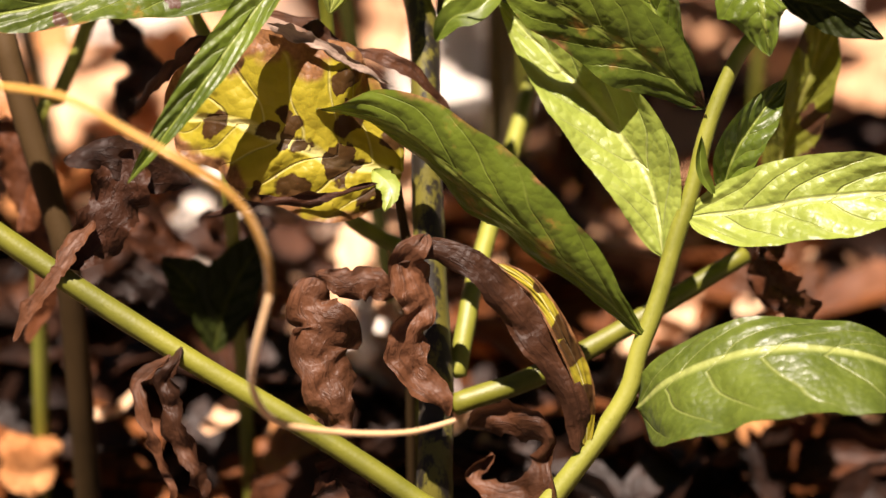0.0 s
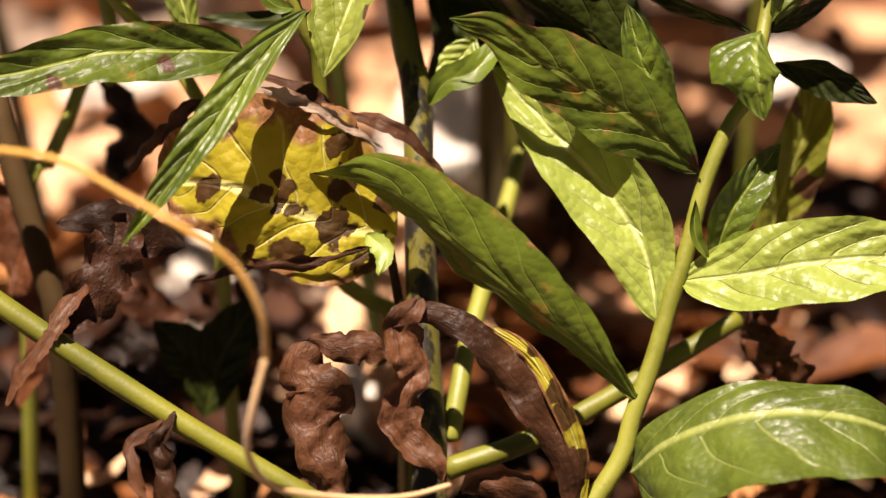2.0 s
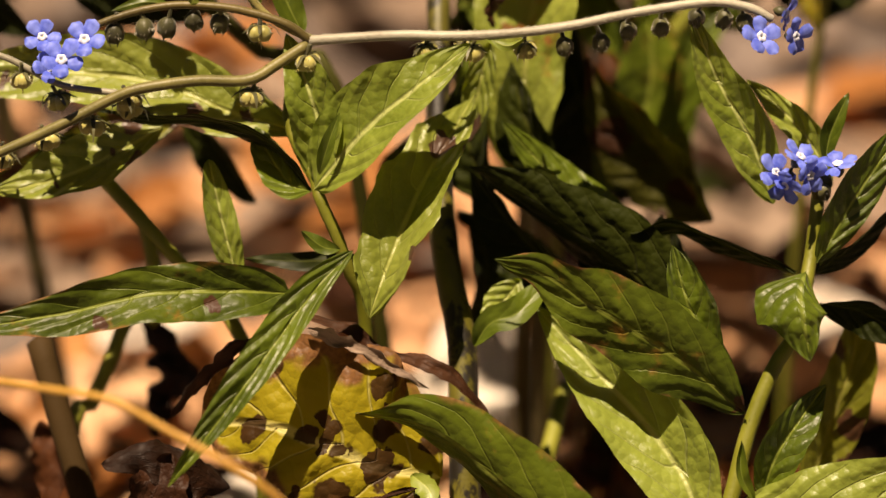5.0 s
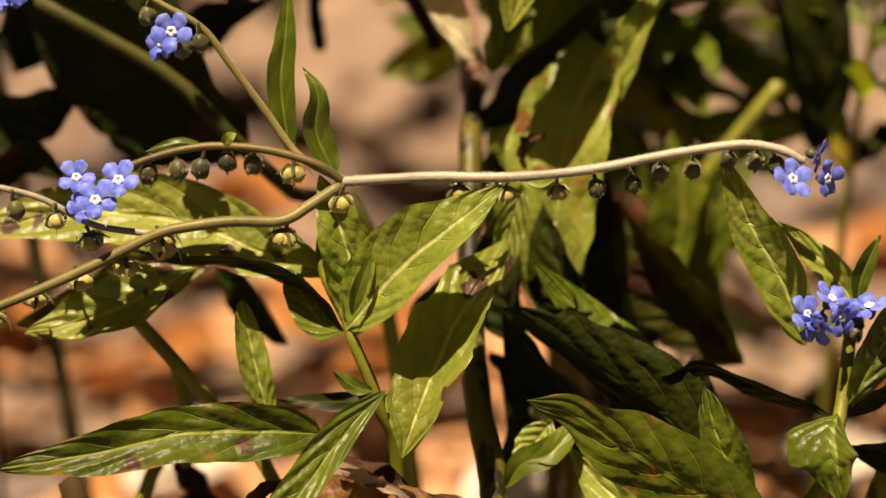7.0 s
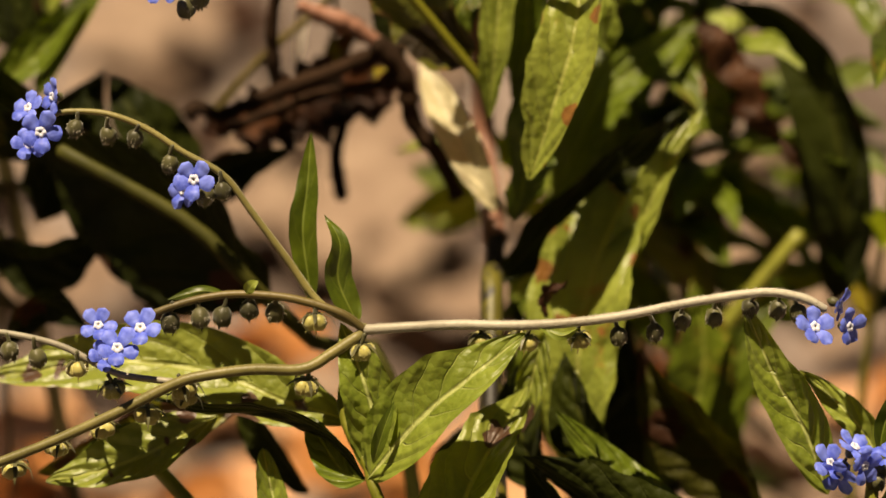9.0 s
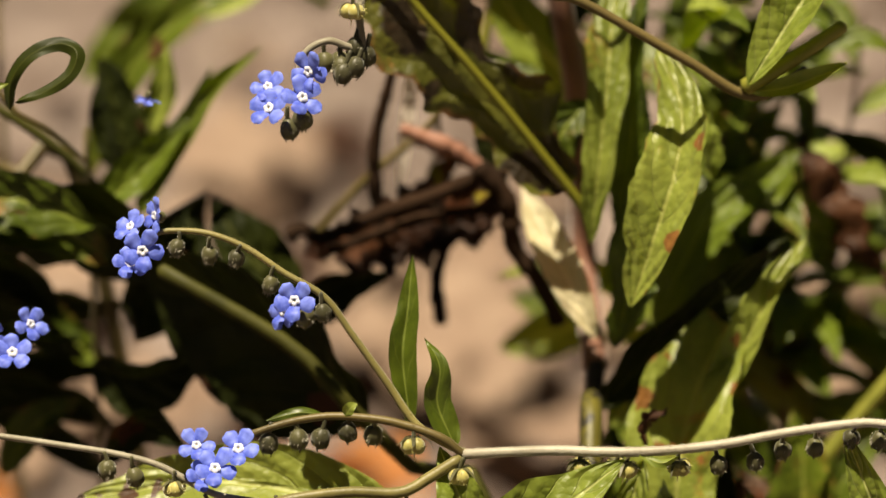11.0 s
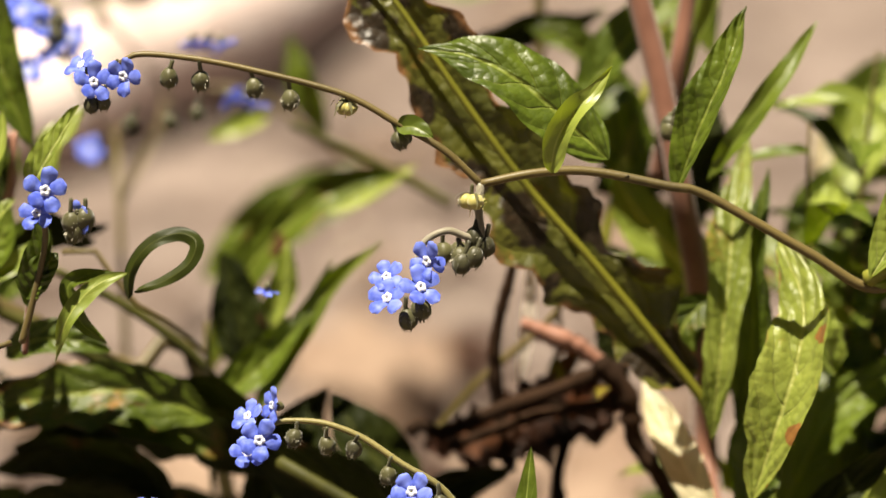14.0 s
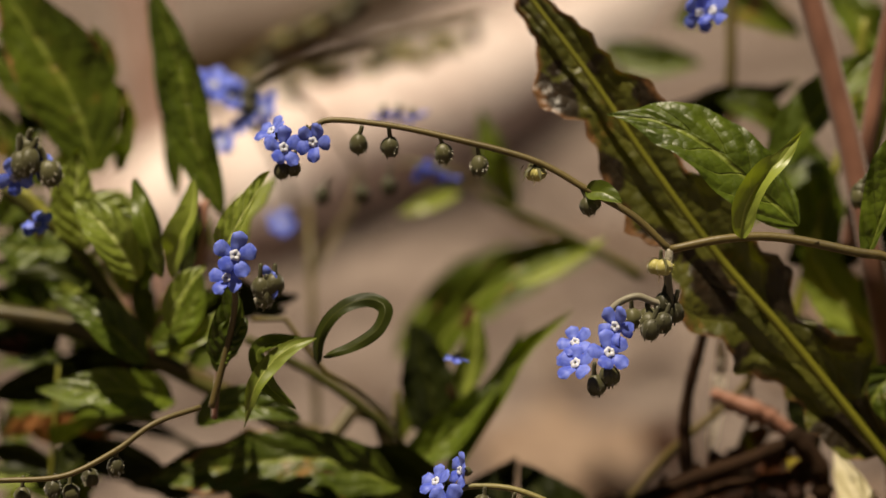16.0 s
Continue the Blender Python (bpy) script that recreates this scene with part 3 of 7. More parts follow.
            n = size * rng.uniform(0.55, 1.15) * (1.1 - 0.4 * s)
            out_ = Vector((math.cos(turn), math.sin(turn), 0))
            rise = rng.uniform(-0.1, 0.8)
            droop = rng.uniform(0.0, 0.5)
            q = Vector(p)
            pts = [q, q + out_ * n * 0.35 + Vector((0, 0, n * rise * 0.45)), q + out_ * n * 0.7 + Vector((0, 0, n * (rise * 0.7 - droop * 0.2))), q + out_ * n + Vector((0, 0, n * (rise * 0.8 - droop * 0.6)))]
            w = n * rng.uniform(0.12, 0.19)
            leaf(bush, rng.choice(materials), [tuple(v) for v in pts], w, w * rng.uniform(0.85, 1.1), rng.uniform(0, 25), rng.uniform(0, 25), front=Vector((0.05, -0.25, 0.96)).normalized(), nu=18, nv=4, wave=0.12, rag=0.2)
            s += rng.uniform(0.035, 0.085) * 14 / height
    return bush

# ---- the plant whose leafy stem leans, with the blue heads at its top ----

leaning = thing("flowering_plant", (2.56, -4.57, 0.00), "leafy green plant with a leaning stem and blue flower heads", "plant")
stem(leaning, [(-0.60, -6.30, -4.70), (1.50, -5.30, -0.41), (2.56, -4.57, 0.77), (3.62, -3.84, 1.95), (4.15, -3.38, 2.68), (4.34, -2.99, 3.31), (4.67, -2.53, 4.04), (5.04, -1.86, 5.12), (5.35, -1.35, 5.94), (5.66, -0.73, 6.93), (6.14, -0.10, 7.93), (6.61, 0.26, 8.52), (6.67, 0.39, 9.04), (6.86, 1.10, 9.76), (6.96, 1.49, 10.52), (7.01, 1.73, 11.00)], 0.250, 0.125, "stem", n=70, hairs=500)
leaf(leaning, "rusty", [(4.43, -2.98, 3.59), (3.57, -2.90, 4.52), (2.50, -2.70, 5.39), (1.13, -2.10, 6.37), (-0.24, -1.30, 7.18), (-1.74, -0.75, 7.29)], 1.02, 1.02, -6, -10, peak=1.12, sharp=0.82, wave=0.06, front=NIX, puck=0.05)
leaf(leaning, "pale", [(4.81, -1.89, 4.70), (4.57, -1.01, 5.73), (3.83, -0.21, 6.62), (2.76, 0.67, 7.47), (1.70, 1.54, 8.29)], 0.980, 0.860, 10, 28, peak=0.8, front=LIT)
leaf(leaning, "rusty", [(5.57, -0.74, 7.29), (4.31, -0.47, 8.28), (2.93, -0.18, 9.08), (1.76, 0.24, 9.69), (0.86, 0.53, 9.83)], 0.81, 0.89, 5, -10, peak=0.8, front=NIX)
# blotched olive leaf coloured as if shaded
leaf(leaning, "olive_shade", [(5.26, 5.19, 8.34), (4.34, 5.57, 9.53), (3.53, 5.80, 10.42), (2.73, 6.31, 11.43)], 1.08, 0.91, 5, 10, rag=0.2, front=NIX)
leaf(leaning, "deep_shade", [(5.45, 0.08, 7.14), (3.85, 1.53, 8.68), (2.45, 2.20, 9.55), (1.36, 2.54, 10.23), (0.40, 2.62, 10.84)], 1.12, 1.06, -10, -10, peak=0.95, front=NIX)
leaf(leaning, "green", [(4.41, 1.70, 8.35), (3.33, 2.54, 9.33), (2.34, 2.93, 10.10), (1.63, 3.25, 10.73), (1.00, 3.37, 11.42)], 0.45, 0.51, 15, -10, peak=0.95, front=DIM)
leaf(leaning, "green", [(5.50, -0.53, 7.48), (4.95, -0.30, 8.38), (4.47, 0.02, 9.22), (4.18, 0.51, 10.18)], 0.40, 0.45, 15, 15, peak=1.1, stalk=0.2)
leaf(leaning, "deep_shade", [(6.53, 0.81, 9.43), (5.43, 1.29, 9.72), (4.37, 1.75, 9.96), (3.46, 1.87, 9.78)], 0.62, 0.47, -10, 10, front=NIX)
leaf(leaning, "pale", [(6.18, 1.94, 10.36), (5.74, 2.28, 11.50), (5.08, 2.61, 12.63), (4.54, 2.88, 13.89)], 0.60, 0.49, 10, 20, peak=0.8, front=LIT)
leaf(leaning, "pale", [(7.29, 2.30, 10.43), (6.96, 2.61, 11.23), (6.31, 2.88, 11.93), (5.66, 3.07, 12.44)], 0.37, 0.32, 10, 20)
leaf(leaning, "green", [(7.12, 1.97, 11.24), (7.22, 2.12, 11.76), (7.55, 2.39, 12.49)], 0.23, 0.19, 20, 10)
leaf(leaning, "green", [(6.70, 0.39, 9.70), (6.54, -0.31, 9.64), (6.57, -0.82, 9.32), (6.71, -0.99, 8.55)], 0.59, 0.91, -20, -20, peak=0.65)
leaf(leaning, "green", [(6.95, 0.91, 9.62), (7.63, 1.36, 10.71), (8.16, 1.73, 11.42), (8.82, 2.28, 12.05)], 0.45, 0.43, 20, -10, peak=0.8)
leaf(leaning, "deep_shade", [(6.93, 1.08, 9.29), (7.80, 1.47, 9.82), (8.67, 2.05, 10.50)], 0.32, 0.40, 0, 0, front=SHY)
leaf(leaning, "green", [(5.88, -1.48, 5.92), (6.12, -1.27, 6.63), (6.54, -0.93, 7.18), (7.12, -0.27, 7.66)], 0.45, 0.49, 25, 10, peak=0.75)
leaf(leaning, "green", [(5.73, -1.60, 5.91), (5.48, -1.52, 6.41), (5.47, -1.27, 7.00)], 0.13, 0.15, 25, 10)
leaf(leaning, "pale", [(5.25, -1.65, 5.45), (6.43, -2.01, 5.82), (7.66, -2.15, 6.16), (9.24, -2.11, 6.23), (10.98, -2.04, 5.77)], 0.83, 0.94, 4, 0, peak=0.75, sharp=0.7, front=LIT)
leaf(leaning, "veined", [(4.28, -3.50, 2.35), (4.93, -3.90, 3.32), (6.14, -4.20, 4.07), (7.48, -4.35, 4.30), (8.83, -4.30, 3.95), (10.05, -4.30, 3.13)], 0.80, 1.75, -16, 10, peak=0.78, sharp=0.55, wave=0.07, front=LIT, puck=0.06)
leaf(leaning, "olive", [(7.08, 1.29, 4.49), (7.46, 1.59, 5.73), (7.86, 1.97, 6.91), (7.99, 2.29, 7.99)], 0.55, 0.66, 5, 15, sharp=0.55)
leaf(leaning, "deep_shade", [(7.06, 1.01, 8.72), (7.92, 0.92, 8.53), (8.99, 0.57, 8.05)], 0.37, 0.43, 0, 0, front=SHY)
dried(leaning, [(6.68, -0.38, 4.09), (6.96, -0.73, 3.53), (7.40, -1.01, 3.07), (7.68, -1.27, 2.66)], 0.43, 0.32, 0, 0, "dry")
head = stem(leaning, [(6.96, 1.54, 10.62), (6.87, 1.40, 11.01)], 0.081, 0.072, "stem_olive", name='flower_stalk')
flower(head, (6.60, 1.55, 11.53), 1.00, (0, -0.45, 0.9))
flower(head, (7.30, 1.40, 11.45), 1.00, (0, -0.45, 0.9))
flower(head, (6.15, 1.50, 11.22), 1.00, (0, -0.45, 0.9))
flower(head, (6.75, 1.12, 11.35), 1.00, (0.2, -0.8, -0.4))
flower(head, (6.31, 1.31, 11.06), 1.00, (0.2, -0.8, -0.4))
flower(head, (7.63, 1.66, 10.20), 0.80, (0.2, -0.8, -0.4))
bud(head, (6.98, 1.46, 11.13), 0.90)
bud(head, (6.45, 1.53, 11.27), 0.90)
bud(head, (7.09, 1.53, 11.27), 0.90)

# ---- the side branch and the sloping stem ----

sloping = thing("flowering_plant", (0.01, -4.41, 0.00), "smooth green stem sloping low across withered leaves", "plant")
stem(sloping, [(3.10, -5.50, -4.60), (1.90, -5.25, -0.20), (0.01, -4.76, 1.22), (-1.79, -4.22, 2.28), (-4.12, -3.58, 3.49), (-6.45, -2.79, 4.75), (-7.93, -2.27, 5.60), (-9.31, -1.80, 6.35)], 0.215, 0.215, "stem_green", hairs=300)
stem(sloping, [(0.85, -2.87, 1.98), (2.47, -2.40, 2.36), (3.89, -1.66, 2.79), (5.21, -0.91, 3.25), (6.50, -0.16, 3.69)], 0.224, 0.179, "stem_green", name='branch', hairs=250)
stem(sloping, [(0.90, -2.23, 2.26), (1.08, -1.46, 2.93), (1.26, -0.58, 3.40), (2.01, 2.55, 4.62), (2.37, 4.08, 5.19)], 0.197, 0.161, "stem", name='branch')

# ---- the upright plant with a marked stem ----

upright = thing("flowering_plant", (0.43, -4.52, 0.00), "tall green plant with black-marked main stem and long green leaves", "plant")
stem(upright, [(0.48, -3.73, -5.00), (0.48, -3.71, 0.26), (0.50, -2.62, 2.01), (0.37, -1.02, 4.19), (0.30, 0.12, 6.03), (0.25, 1.39, 7.68), (-0.05, 2.29, 8.88), (-0.21, 4.27, 10.17), (-0.22, 6.99, 12.67), (-0.18, 8.42, 11.59), (-0.14, 9.05, 12.84)], 0.394, 0.197, "stem_spotted", n=60, knots=0.1)
leaf(upright, "green", [(0.49, 0.81, 7.88), (0.81, 0.86, 8.34), (1.34, 0.89, 8.57), (1.99, 1.55, 9.07)], 0.32, 0.27, 0, 0)
leaf(upright, "spotted", [(-1.49, 0.00, 8.90), (-1.13, 0.60, 9.73), (-0.56, 1.60, 10.78), (0.08, 2.70, 11.50), (0.47, 3.60, 11.87)], 0.80, 0.78, 6, 22, peak=0.85, front=LIT, wave=0.12, rag=0.25, puck=0.11)
leaf(upright, "pale", [(1.37, 1.88, 8.73), (1.04, 1.59, 8.39), (0.61, 1.16, 8.00)], 0.37, 0.37, 0, 0)
leaf(upright, "mottled", [(1.49, 4.90, 9.10), (1.47, 5.30, 10.66), (1.57, 5.90, 12.11), (1.97, 6.90, 13.35), (2.71, 8.40, 14.48)], 1.15, 1.02, 4, 14, rag=0.2, wave=0.10, front=LIT, sharp=0.7, peak=1.05, puck=0.12)
leaf(upright, "spotted", [(0.79, 4.30, 12.68), (0.58, 4.10, 11.86), (0.37, 3.90, 10.74)], 0.36, 0.34, 20, 20, front=DIM, wave=0.15)
leaf(upright, "deep_shade", [(-0.11, 8.00, 12.19), (1.11, 8.00, 13.50), (2.21, 8.00, 14.59), (2.98, 8.20, 15.28), (3.68, 8.50, 15.79)], 0.62, 0.66, 0, 0, front=NIX, rag=0.3)
leaf(upright, "cream", [(-0.16, 8.30, 13.62), (-0.62, 8.70, 14.53), (-1.16, 9.40, 15.37), (-1.71, 10.40, 16.17)], 0.50, 0.42, 8, 20, front=LIT, peak=0.9)
leaf(upright, "pale", [(0.14, 9.00, 11.36), (1.15, 9.00, 12.69), (1.98, 9.00, 13.57), (2.80, 9.30, 14.30)], 0.50, 0.60, 12, 16, front=LIT, rag=0.3, puck=0.08)
leaf(upright, "green", [(0.18, 9.64, 13.99), (0.58, 9.58, 15.25), (1.20, 9.80, 16.52), (2.01, 10.65, 17.95)], 0.55, 0.51, 20, 20)
leaf(upright, "riddled", [(-0.75, 8.60, 16.74), (-2.56, 8.60, 18.96), (-4.01, 8.60, 20.65), (-5.35, 8.70, 22.48), (-6.58, 8.90, 24.23), (-7.88, 9.20, 25.84)], 1.05, 0.90, 0, 0, rag=0.9, sharp=0.36, front=DIM, wave=0.14, nu=90, nv=12)
stem(upright, [(-0.30, 8.35, 16.13), (-0.81, 8.35, 16.87), (-2.57, 8.30, 19.10), (-4.01, 8.30, 20.78), (-5.35, 8.40, 22.58), (-6.58, 8.60, 24.32), (-7.87, 8.90, 25.93)], 0.110, 0.050, "stem_green", name="midrib")
stem(upright, [(3.79, 6.75, 19.83), (2.72, 6.54, 19.36), (1.41, 6.46, 20.10), (-0.54, 6.43, 21.19), (-1.18, 6.33, 21.35), (-2.68, 6.21, 21.65), (-3.74, 5.93, 21.67), (-4.74, 5.70, 21.50)], 0.107, 0.081, "stem_olive", name='branch', hairs=200)
stem(upright, [(-0.14, 9.01, 12.73), (-0.42, 11.91, 14.03), (-0.58, 11.61, 17.35), (-1.01, 10.90, 19.96), (-1.45, 11.46, 21.95), (-1.87, 11.89, 23.49), (-2.35, 12.31, 25.03), (-2.96, 12.83, 26.90), (-3.45, 13.35, 28.77)], 0.270, 0.250, "stem_red", name='branch')
leaf(upright, "green", [(-2.38, 6.70, 21.76), (-3.21, 6.65, 22.53), (-4.08, 6.70, 23.27), (-5.05, 6.80, 23.72), (-6.03, 6.90, 23.82)], 0.74, 0.78, 3, 3, peak=0.74, sharp=0.8, front=LIT, puck=0.12, wave=0.07, cl=14.0, cr=-16.0)
leaf(upright, "pale", [(-3.42, 5.60, 21.77), (-3.29, 5.50, 22.45), (-2.95, 5.55, 22.99), (-2.65, 5.70, 23.28), (-2.29, 5.90, 23.76)], 0.27, 0.30, 20, 10, peak=0.62)
leaf(upright, "mottled", [(0.50, 5.60, 15.34), (0.91, 5.90, 16.63), (1.30, 6.40, 17.85), (1.41, 7.20, 18.86), (0.92, 8.40, 19.82)], 0.70, 0.66, 14, 18, peak=0.85, front=LIT, puck=0.11, rag=0.25, wave=0.10)
leaf(upright, "green", [(0.26, 7.58, 13.72), (0.51, 7.66, 15.13), (0.76, 7.74, 16.52), (1.30, 8.24, 18.01)], 0.44, 0.55, 20, 10, front=LIT, puck=0.06, rag=0.4, wave=0.2, crumple=0.12)
leaf(upright, "pale", [(2.14, 9.36, 16.72), (1.77, 9.30, 17.80), (1.20, 9.50, 18.56), (1.08, 10.10, 19.33)], 0.37, 0.44, 20, 10, front=LIT, puck=0.06, rag=0.4, wave=0.2)
leaf(upright, "cream", [(0.97, 10.89, 13.60), (1.43, 11.20, 14.50), (1.94, 11.54, 15.50)], 0.34, 0.29, 0, 0, front=LIT)
leaf(upright, "green", [(1.41, 8.96, 13.21), (2.20, 9.22, 13.87), (3.00, 9.34, 14.08)], 0.33, 0.29, 0, 0, front=LIT)
leaf(upright, "green", [(3.10, 14.79, 13.92), (2.83, 15.21, 15.33), (3.30, 15.61, 16.50)], 0.70, 0.64, 0, 0, front=LIT)
leaf(upright, "mottled", [(-0.30, 8.00, 15.75), (-0.18, 8.30, 17.20), (-0.05, 8.90, 18.54), (0.06, 9.90, 19.90), (0.32, 11.20, 21.32)], 0.46, 0.50, 20, 12, front=LIT, puck=0.10, rag=0.3, wave=0.10)
leaf(upright, "pale", [(1.35, 9.00, 11.64), (1.60, 9.00, 12.76), (1.87, 9.40, 13.67)], 0.46, 0.42, 10, 10, front=LIT, rag=0.3, wave=0.12)
leaf(upright, "mottled", [(2.14, 7.00, 12.35), (2.75, 7.00, 13.93), (3.28, 7.20, 15.06), (3.99, 7.80, 16.10)], 0.44, 0.40, 12, 16, front=LIT, rag=0.25, wave=0.10, puck=0.1)
leaf(upright, "green", [(0.22, 9.60, 15.33), (0.48, 9.40, 17.33), (0.47, 9.60, 19.17), (0.72, 10.20, 20.77)], 0.40, 0.44, 20, 20, front=LIT, puck=0.09, rag=0.3, wave=0.12)
leaf(upright, "green", [(-1.06, 6.70, 21.17), (-0.67, 6.86, 22.30), (-0.20, 7.22, 23.38), (0.21, 7.80, 24.52)], 0.52, 0.48, 10, 30, front=LIT, puck=0.08, wave=0.12)
leaf(upright, "green", [(-0.50, 9.32, 20.69), (0.32, 9.37, 21.90), (0.97, 9.69, 22.81), (1.63, 10.38, 23.74)], 0.27, 0.27, 10, 20)
leaf(upright, "pale", [(2.66, 6.30, 19.64), (3.26, 6.50, 20.64), (3.99, 6.90, 21.72), (4.94, 7.50, 22.80)], 0.60, 0.62, 10, 20, front=LIT, puck=0.08)
leaf(upright, "pale", [(2.71, 6.36, 19.50), (3.47, 6.43, 19.60), (4.54, 6.63, 20.01)], 0.24, 0.24, 10, 20)
stem(upright, [(2.59, 6.45, 19.56), (3.33, 6.50, 20.02), (4.45, 6.80, 20.72)], 0.17, 0.13, "stem", name="branch")
leaf(upright, "green", [(1.05, 9.96, 13.27), (2.06, 10.46, 15.33), (3.20, 10.81, 16.21), (4.11, 11.07, 16.87)], 0.56, 0.56, 10, 10)
leaf(upright, "rusty", [(-0.41, 9.51, 18.24), (-0.96, 9.11, 17.64), (-1.05, 8.78, 16.56)], 0.44, 0.44, 0, 0)
spray = stem(upright, [(-4.74, 5.70, 21.50), (-5.44, 5.74, 22.14), (-6.29, 5.82, 22.60), (-7.36, 5.90, 23.15), (-9.07, 5.91, 23.58), (-10.14, 5.90, 23.78), (-11.20, 5.85, 23.87), (-11.57, 5.77, 23.70)], 0.072, 0.054, "stem_olive", name='flower_stalk', hairs=300)
flower(spray, (-12.03, 5.44, 23.41), 1.00)
flower(spray, (-11.46, 5.51, 23.52), 1.00)
flower(spray, (-12.31, 5.81, 23.65), 0.90)
bud(spray, (-10.58, 5.85, 23.72), 1.10)
bud(spray, (-10.08, 5.88, 23.72), 1.10)
bud(spray, (-9.12, 5.90, 23.55), 1.10)
bud(spray, (-8.38, 5.91, 23.40), 1.10)
bud(spray, (-7.28, 5.91, 23.14), 1.00, True)
bud(spray, (-6.42, 5.81, 22.62), 1.00)
bud(spray, (-6.29, 5.83, 22.64), 1.00)
bud(spray, (-11.85, 5.73, 23.27), 0.90)
bud(spray, (-12.06, 5.68, 23.16), 0.90)
bud(spray, (-11.64, 5.88, 23.72), 0.90)
leaf(spray, "green", [(-6.29, 5.80, 22.55), (-5.96, 5.63, 22.60), (-5.61, 5.50, 22.42)], 0.21, 0.23, 0, 0, peak=0.7)
droop = stem(upright, [(-4.74, 5.70, 21.50), (-4.76, 5.47, 21.06), (-4.71, 5.32, 20.55), (-4.98, 5.21, 20.60), (-5.34, 5.12, 20.73), (-5.76, 5.02, 20.51), (-5.91, 4.86, 20.00), (-5.91, 4.71, 19.50)], 0.081, 0.054, "stem_pale", name='flower_stalk', hairs=200)
flower(droop, (-5.66, 4.64, 20.27), 1.05)
flower(droop, (-5.77, 4.40, 19.83), 1.05)
flower(droop, (-6.42, 4.68, 19.52), 1.05)
flower(droop, (-6.47, 5.08, 19.82), 0.90)
bud(droop, (-5.14, 5.18, 20.53), 1.15)
bud(droop, (-4.92, 5.08, 20.51), 1.15)
bud(droop, (-4.71, 5.11, 20.56), 1.15)
bud(droop, (-4.56, 5.39, 20.76), 1.15)
bud(droop, (-4.78, 5.41, 20.86), 1.15)
bud(droop, (-5.10, 5.40, 20.58), 1.15)
bud(droop, (-5.92, 4.93, 19.54), 1.15)
bud(droop, (-6.08, 4.89, 19.44), 1.15)
bud(droop, (-5.82, 4.94, 19.54), 1.15)
bud(droop, (-5.43, 5.49, 20.60), 1.15)
bud(droop, (-4.88, 5.39, 21.53), 1.10, True, lean=30)

# ---- the plant with long sprays of buds ----

sprayed = thing("flowering_plant", (-0.05, 0.21, 0.00), "slender green plant with long arching sprays of buds and blue flowers", "plant")
stem(sprayed, [(0.36, 0.15, -5.00), (-0.05, 0.21, 2.76), (-0.82, 0.39, 3.82), (-1.37, 0.46, 4.68), (-1.61, 1.12, 8.37), (-1.87, 1.10, 9.23), (-2.13, 1.18, 10.03), (-2.45, 1.40, 10.69), (-2.51, 1.64, 10.91), (-3.07, 2.47, 11.94), (-2.63, 2.65, 13.49)], 0.215, 0.098, "stem", n=60, hairs=400)
leaf(sprayed, "pale", [(-2.56, 1.41, 10.87), (-1.55, 1.47, 12.10), (-0.60, 1.59, 12.92), (0.40, 1.89, 13.66)], 0.860, 0.860, 5, 15, peak=0.75, front=LIT)
leaf(sprayed, "pale", [(-2.57, 1.71, 10.82), (-2.46, 1.90, 11.85), (-2.68, 2.21, 12.64), (-3.09, 2.76, 13.49)], 0.560, 0.560, 15, 15, peak=0.9, front=LIT)
leaf(sprayed, "green", [(-2.44, 1.16, 11.31), (-2.26, 1.19, 11.94), (-2.05, 1.40, 12.48)], 0.15, 0.13, 0, 0)
leaf(sprayed, "deep_shade", [(-2.61, 1.41, 10.87), (-3.21, 1.87, 11.50), (-4.34, 2.12, 11.91), (-5.42, 2.33, 11.92), (-6.68, 2.63, 11.90)], 0.51, 0.45, -10, 10, front=NIX)
leaf(sprayed, "green", [(-2.61, 1.40, 10.84), (-3.05, 1.73, 10.87), (-3.49, 2.23, 11.34), (-3.72, 2.66, 11.61)], 0.40, 0.32, 0, 0)
leaf(sprayed, "spotted", [(-2.87, 2.82, 11.42), (-4.18, 3.14, 11.68), (-5.61, 3.52, 12.10), (-7.49, 3.77, 12.22), (-10.14, 3.79, 11.83)], 0.87, 0.82, 0, 10, front=LIT)
leaf(sprayed, "spotted", [(-5.45, 2.65, 11.60), (-6.85, 2.34, 10.90), (-7.82, 2.20, 10.60), (-8.74, 2.12, 10.45)], 0.59, 0.67, 4, 6, front=LIT)
leaf(sprayed, "green", [(-3.65, 3.33, 13.61), (-3.84, 3.76, 14.88), (-3.76, 4.15, 15.77), (-3.70, 4.64, 16.65)], 0.30, 0.32, 25, 20)
leaf(sprayed, "green", [(-2.79, 2.75, 13.51), (-3.14, 2.97, 14.28), (-3.11, 3.15, 14.96), (-3.41, 3.46, 15.43)], 0.30, 0.30, 25, -10, peak=0.6)
leaf(sprayed, "green", [(-1.80, 0.24, 10.17), (-2.55, -0.49, 9.63), (-3.55, -1.68, 8.65), (-4.31, -2.33, 7.82), (-5.14, -2.83, 6.85)], 0.36, 0.45, 20, 10, peak=0.8)
leaf(sprayed, "rusty", [(-3.01, 0.58, 9.10), (-3.96, 0.24, 9.32), (-5.53, -0.06, 9.42), (-7.10, -0.32, 9.15), (-9.00, -0.48, 8.87)], 0.66, 0.56, 6, 6, peak=0.65, sharp=0.6, wave=0.10, puck=0.11)
leaf(sprayed, "green", [(-2.06, 0.79, 9.93), (-2.38, 0.72, 10.02), (-2.77, 0.76, 10.33)], 0.15, 0.17, 0, 0)
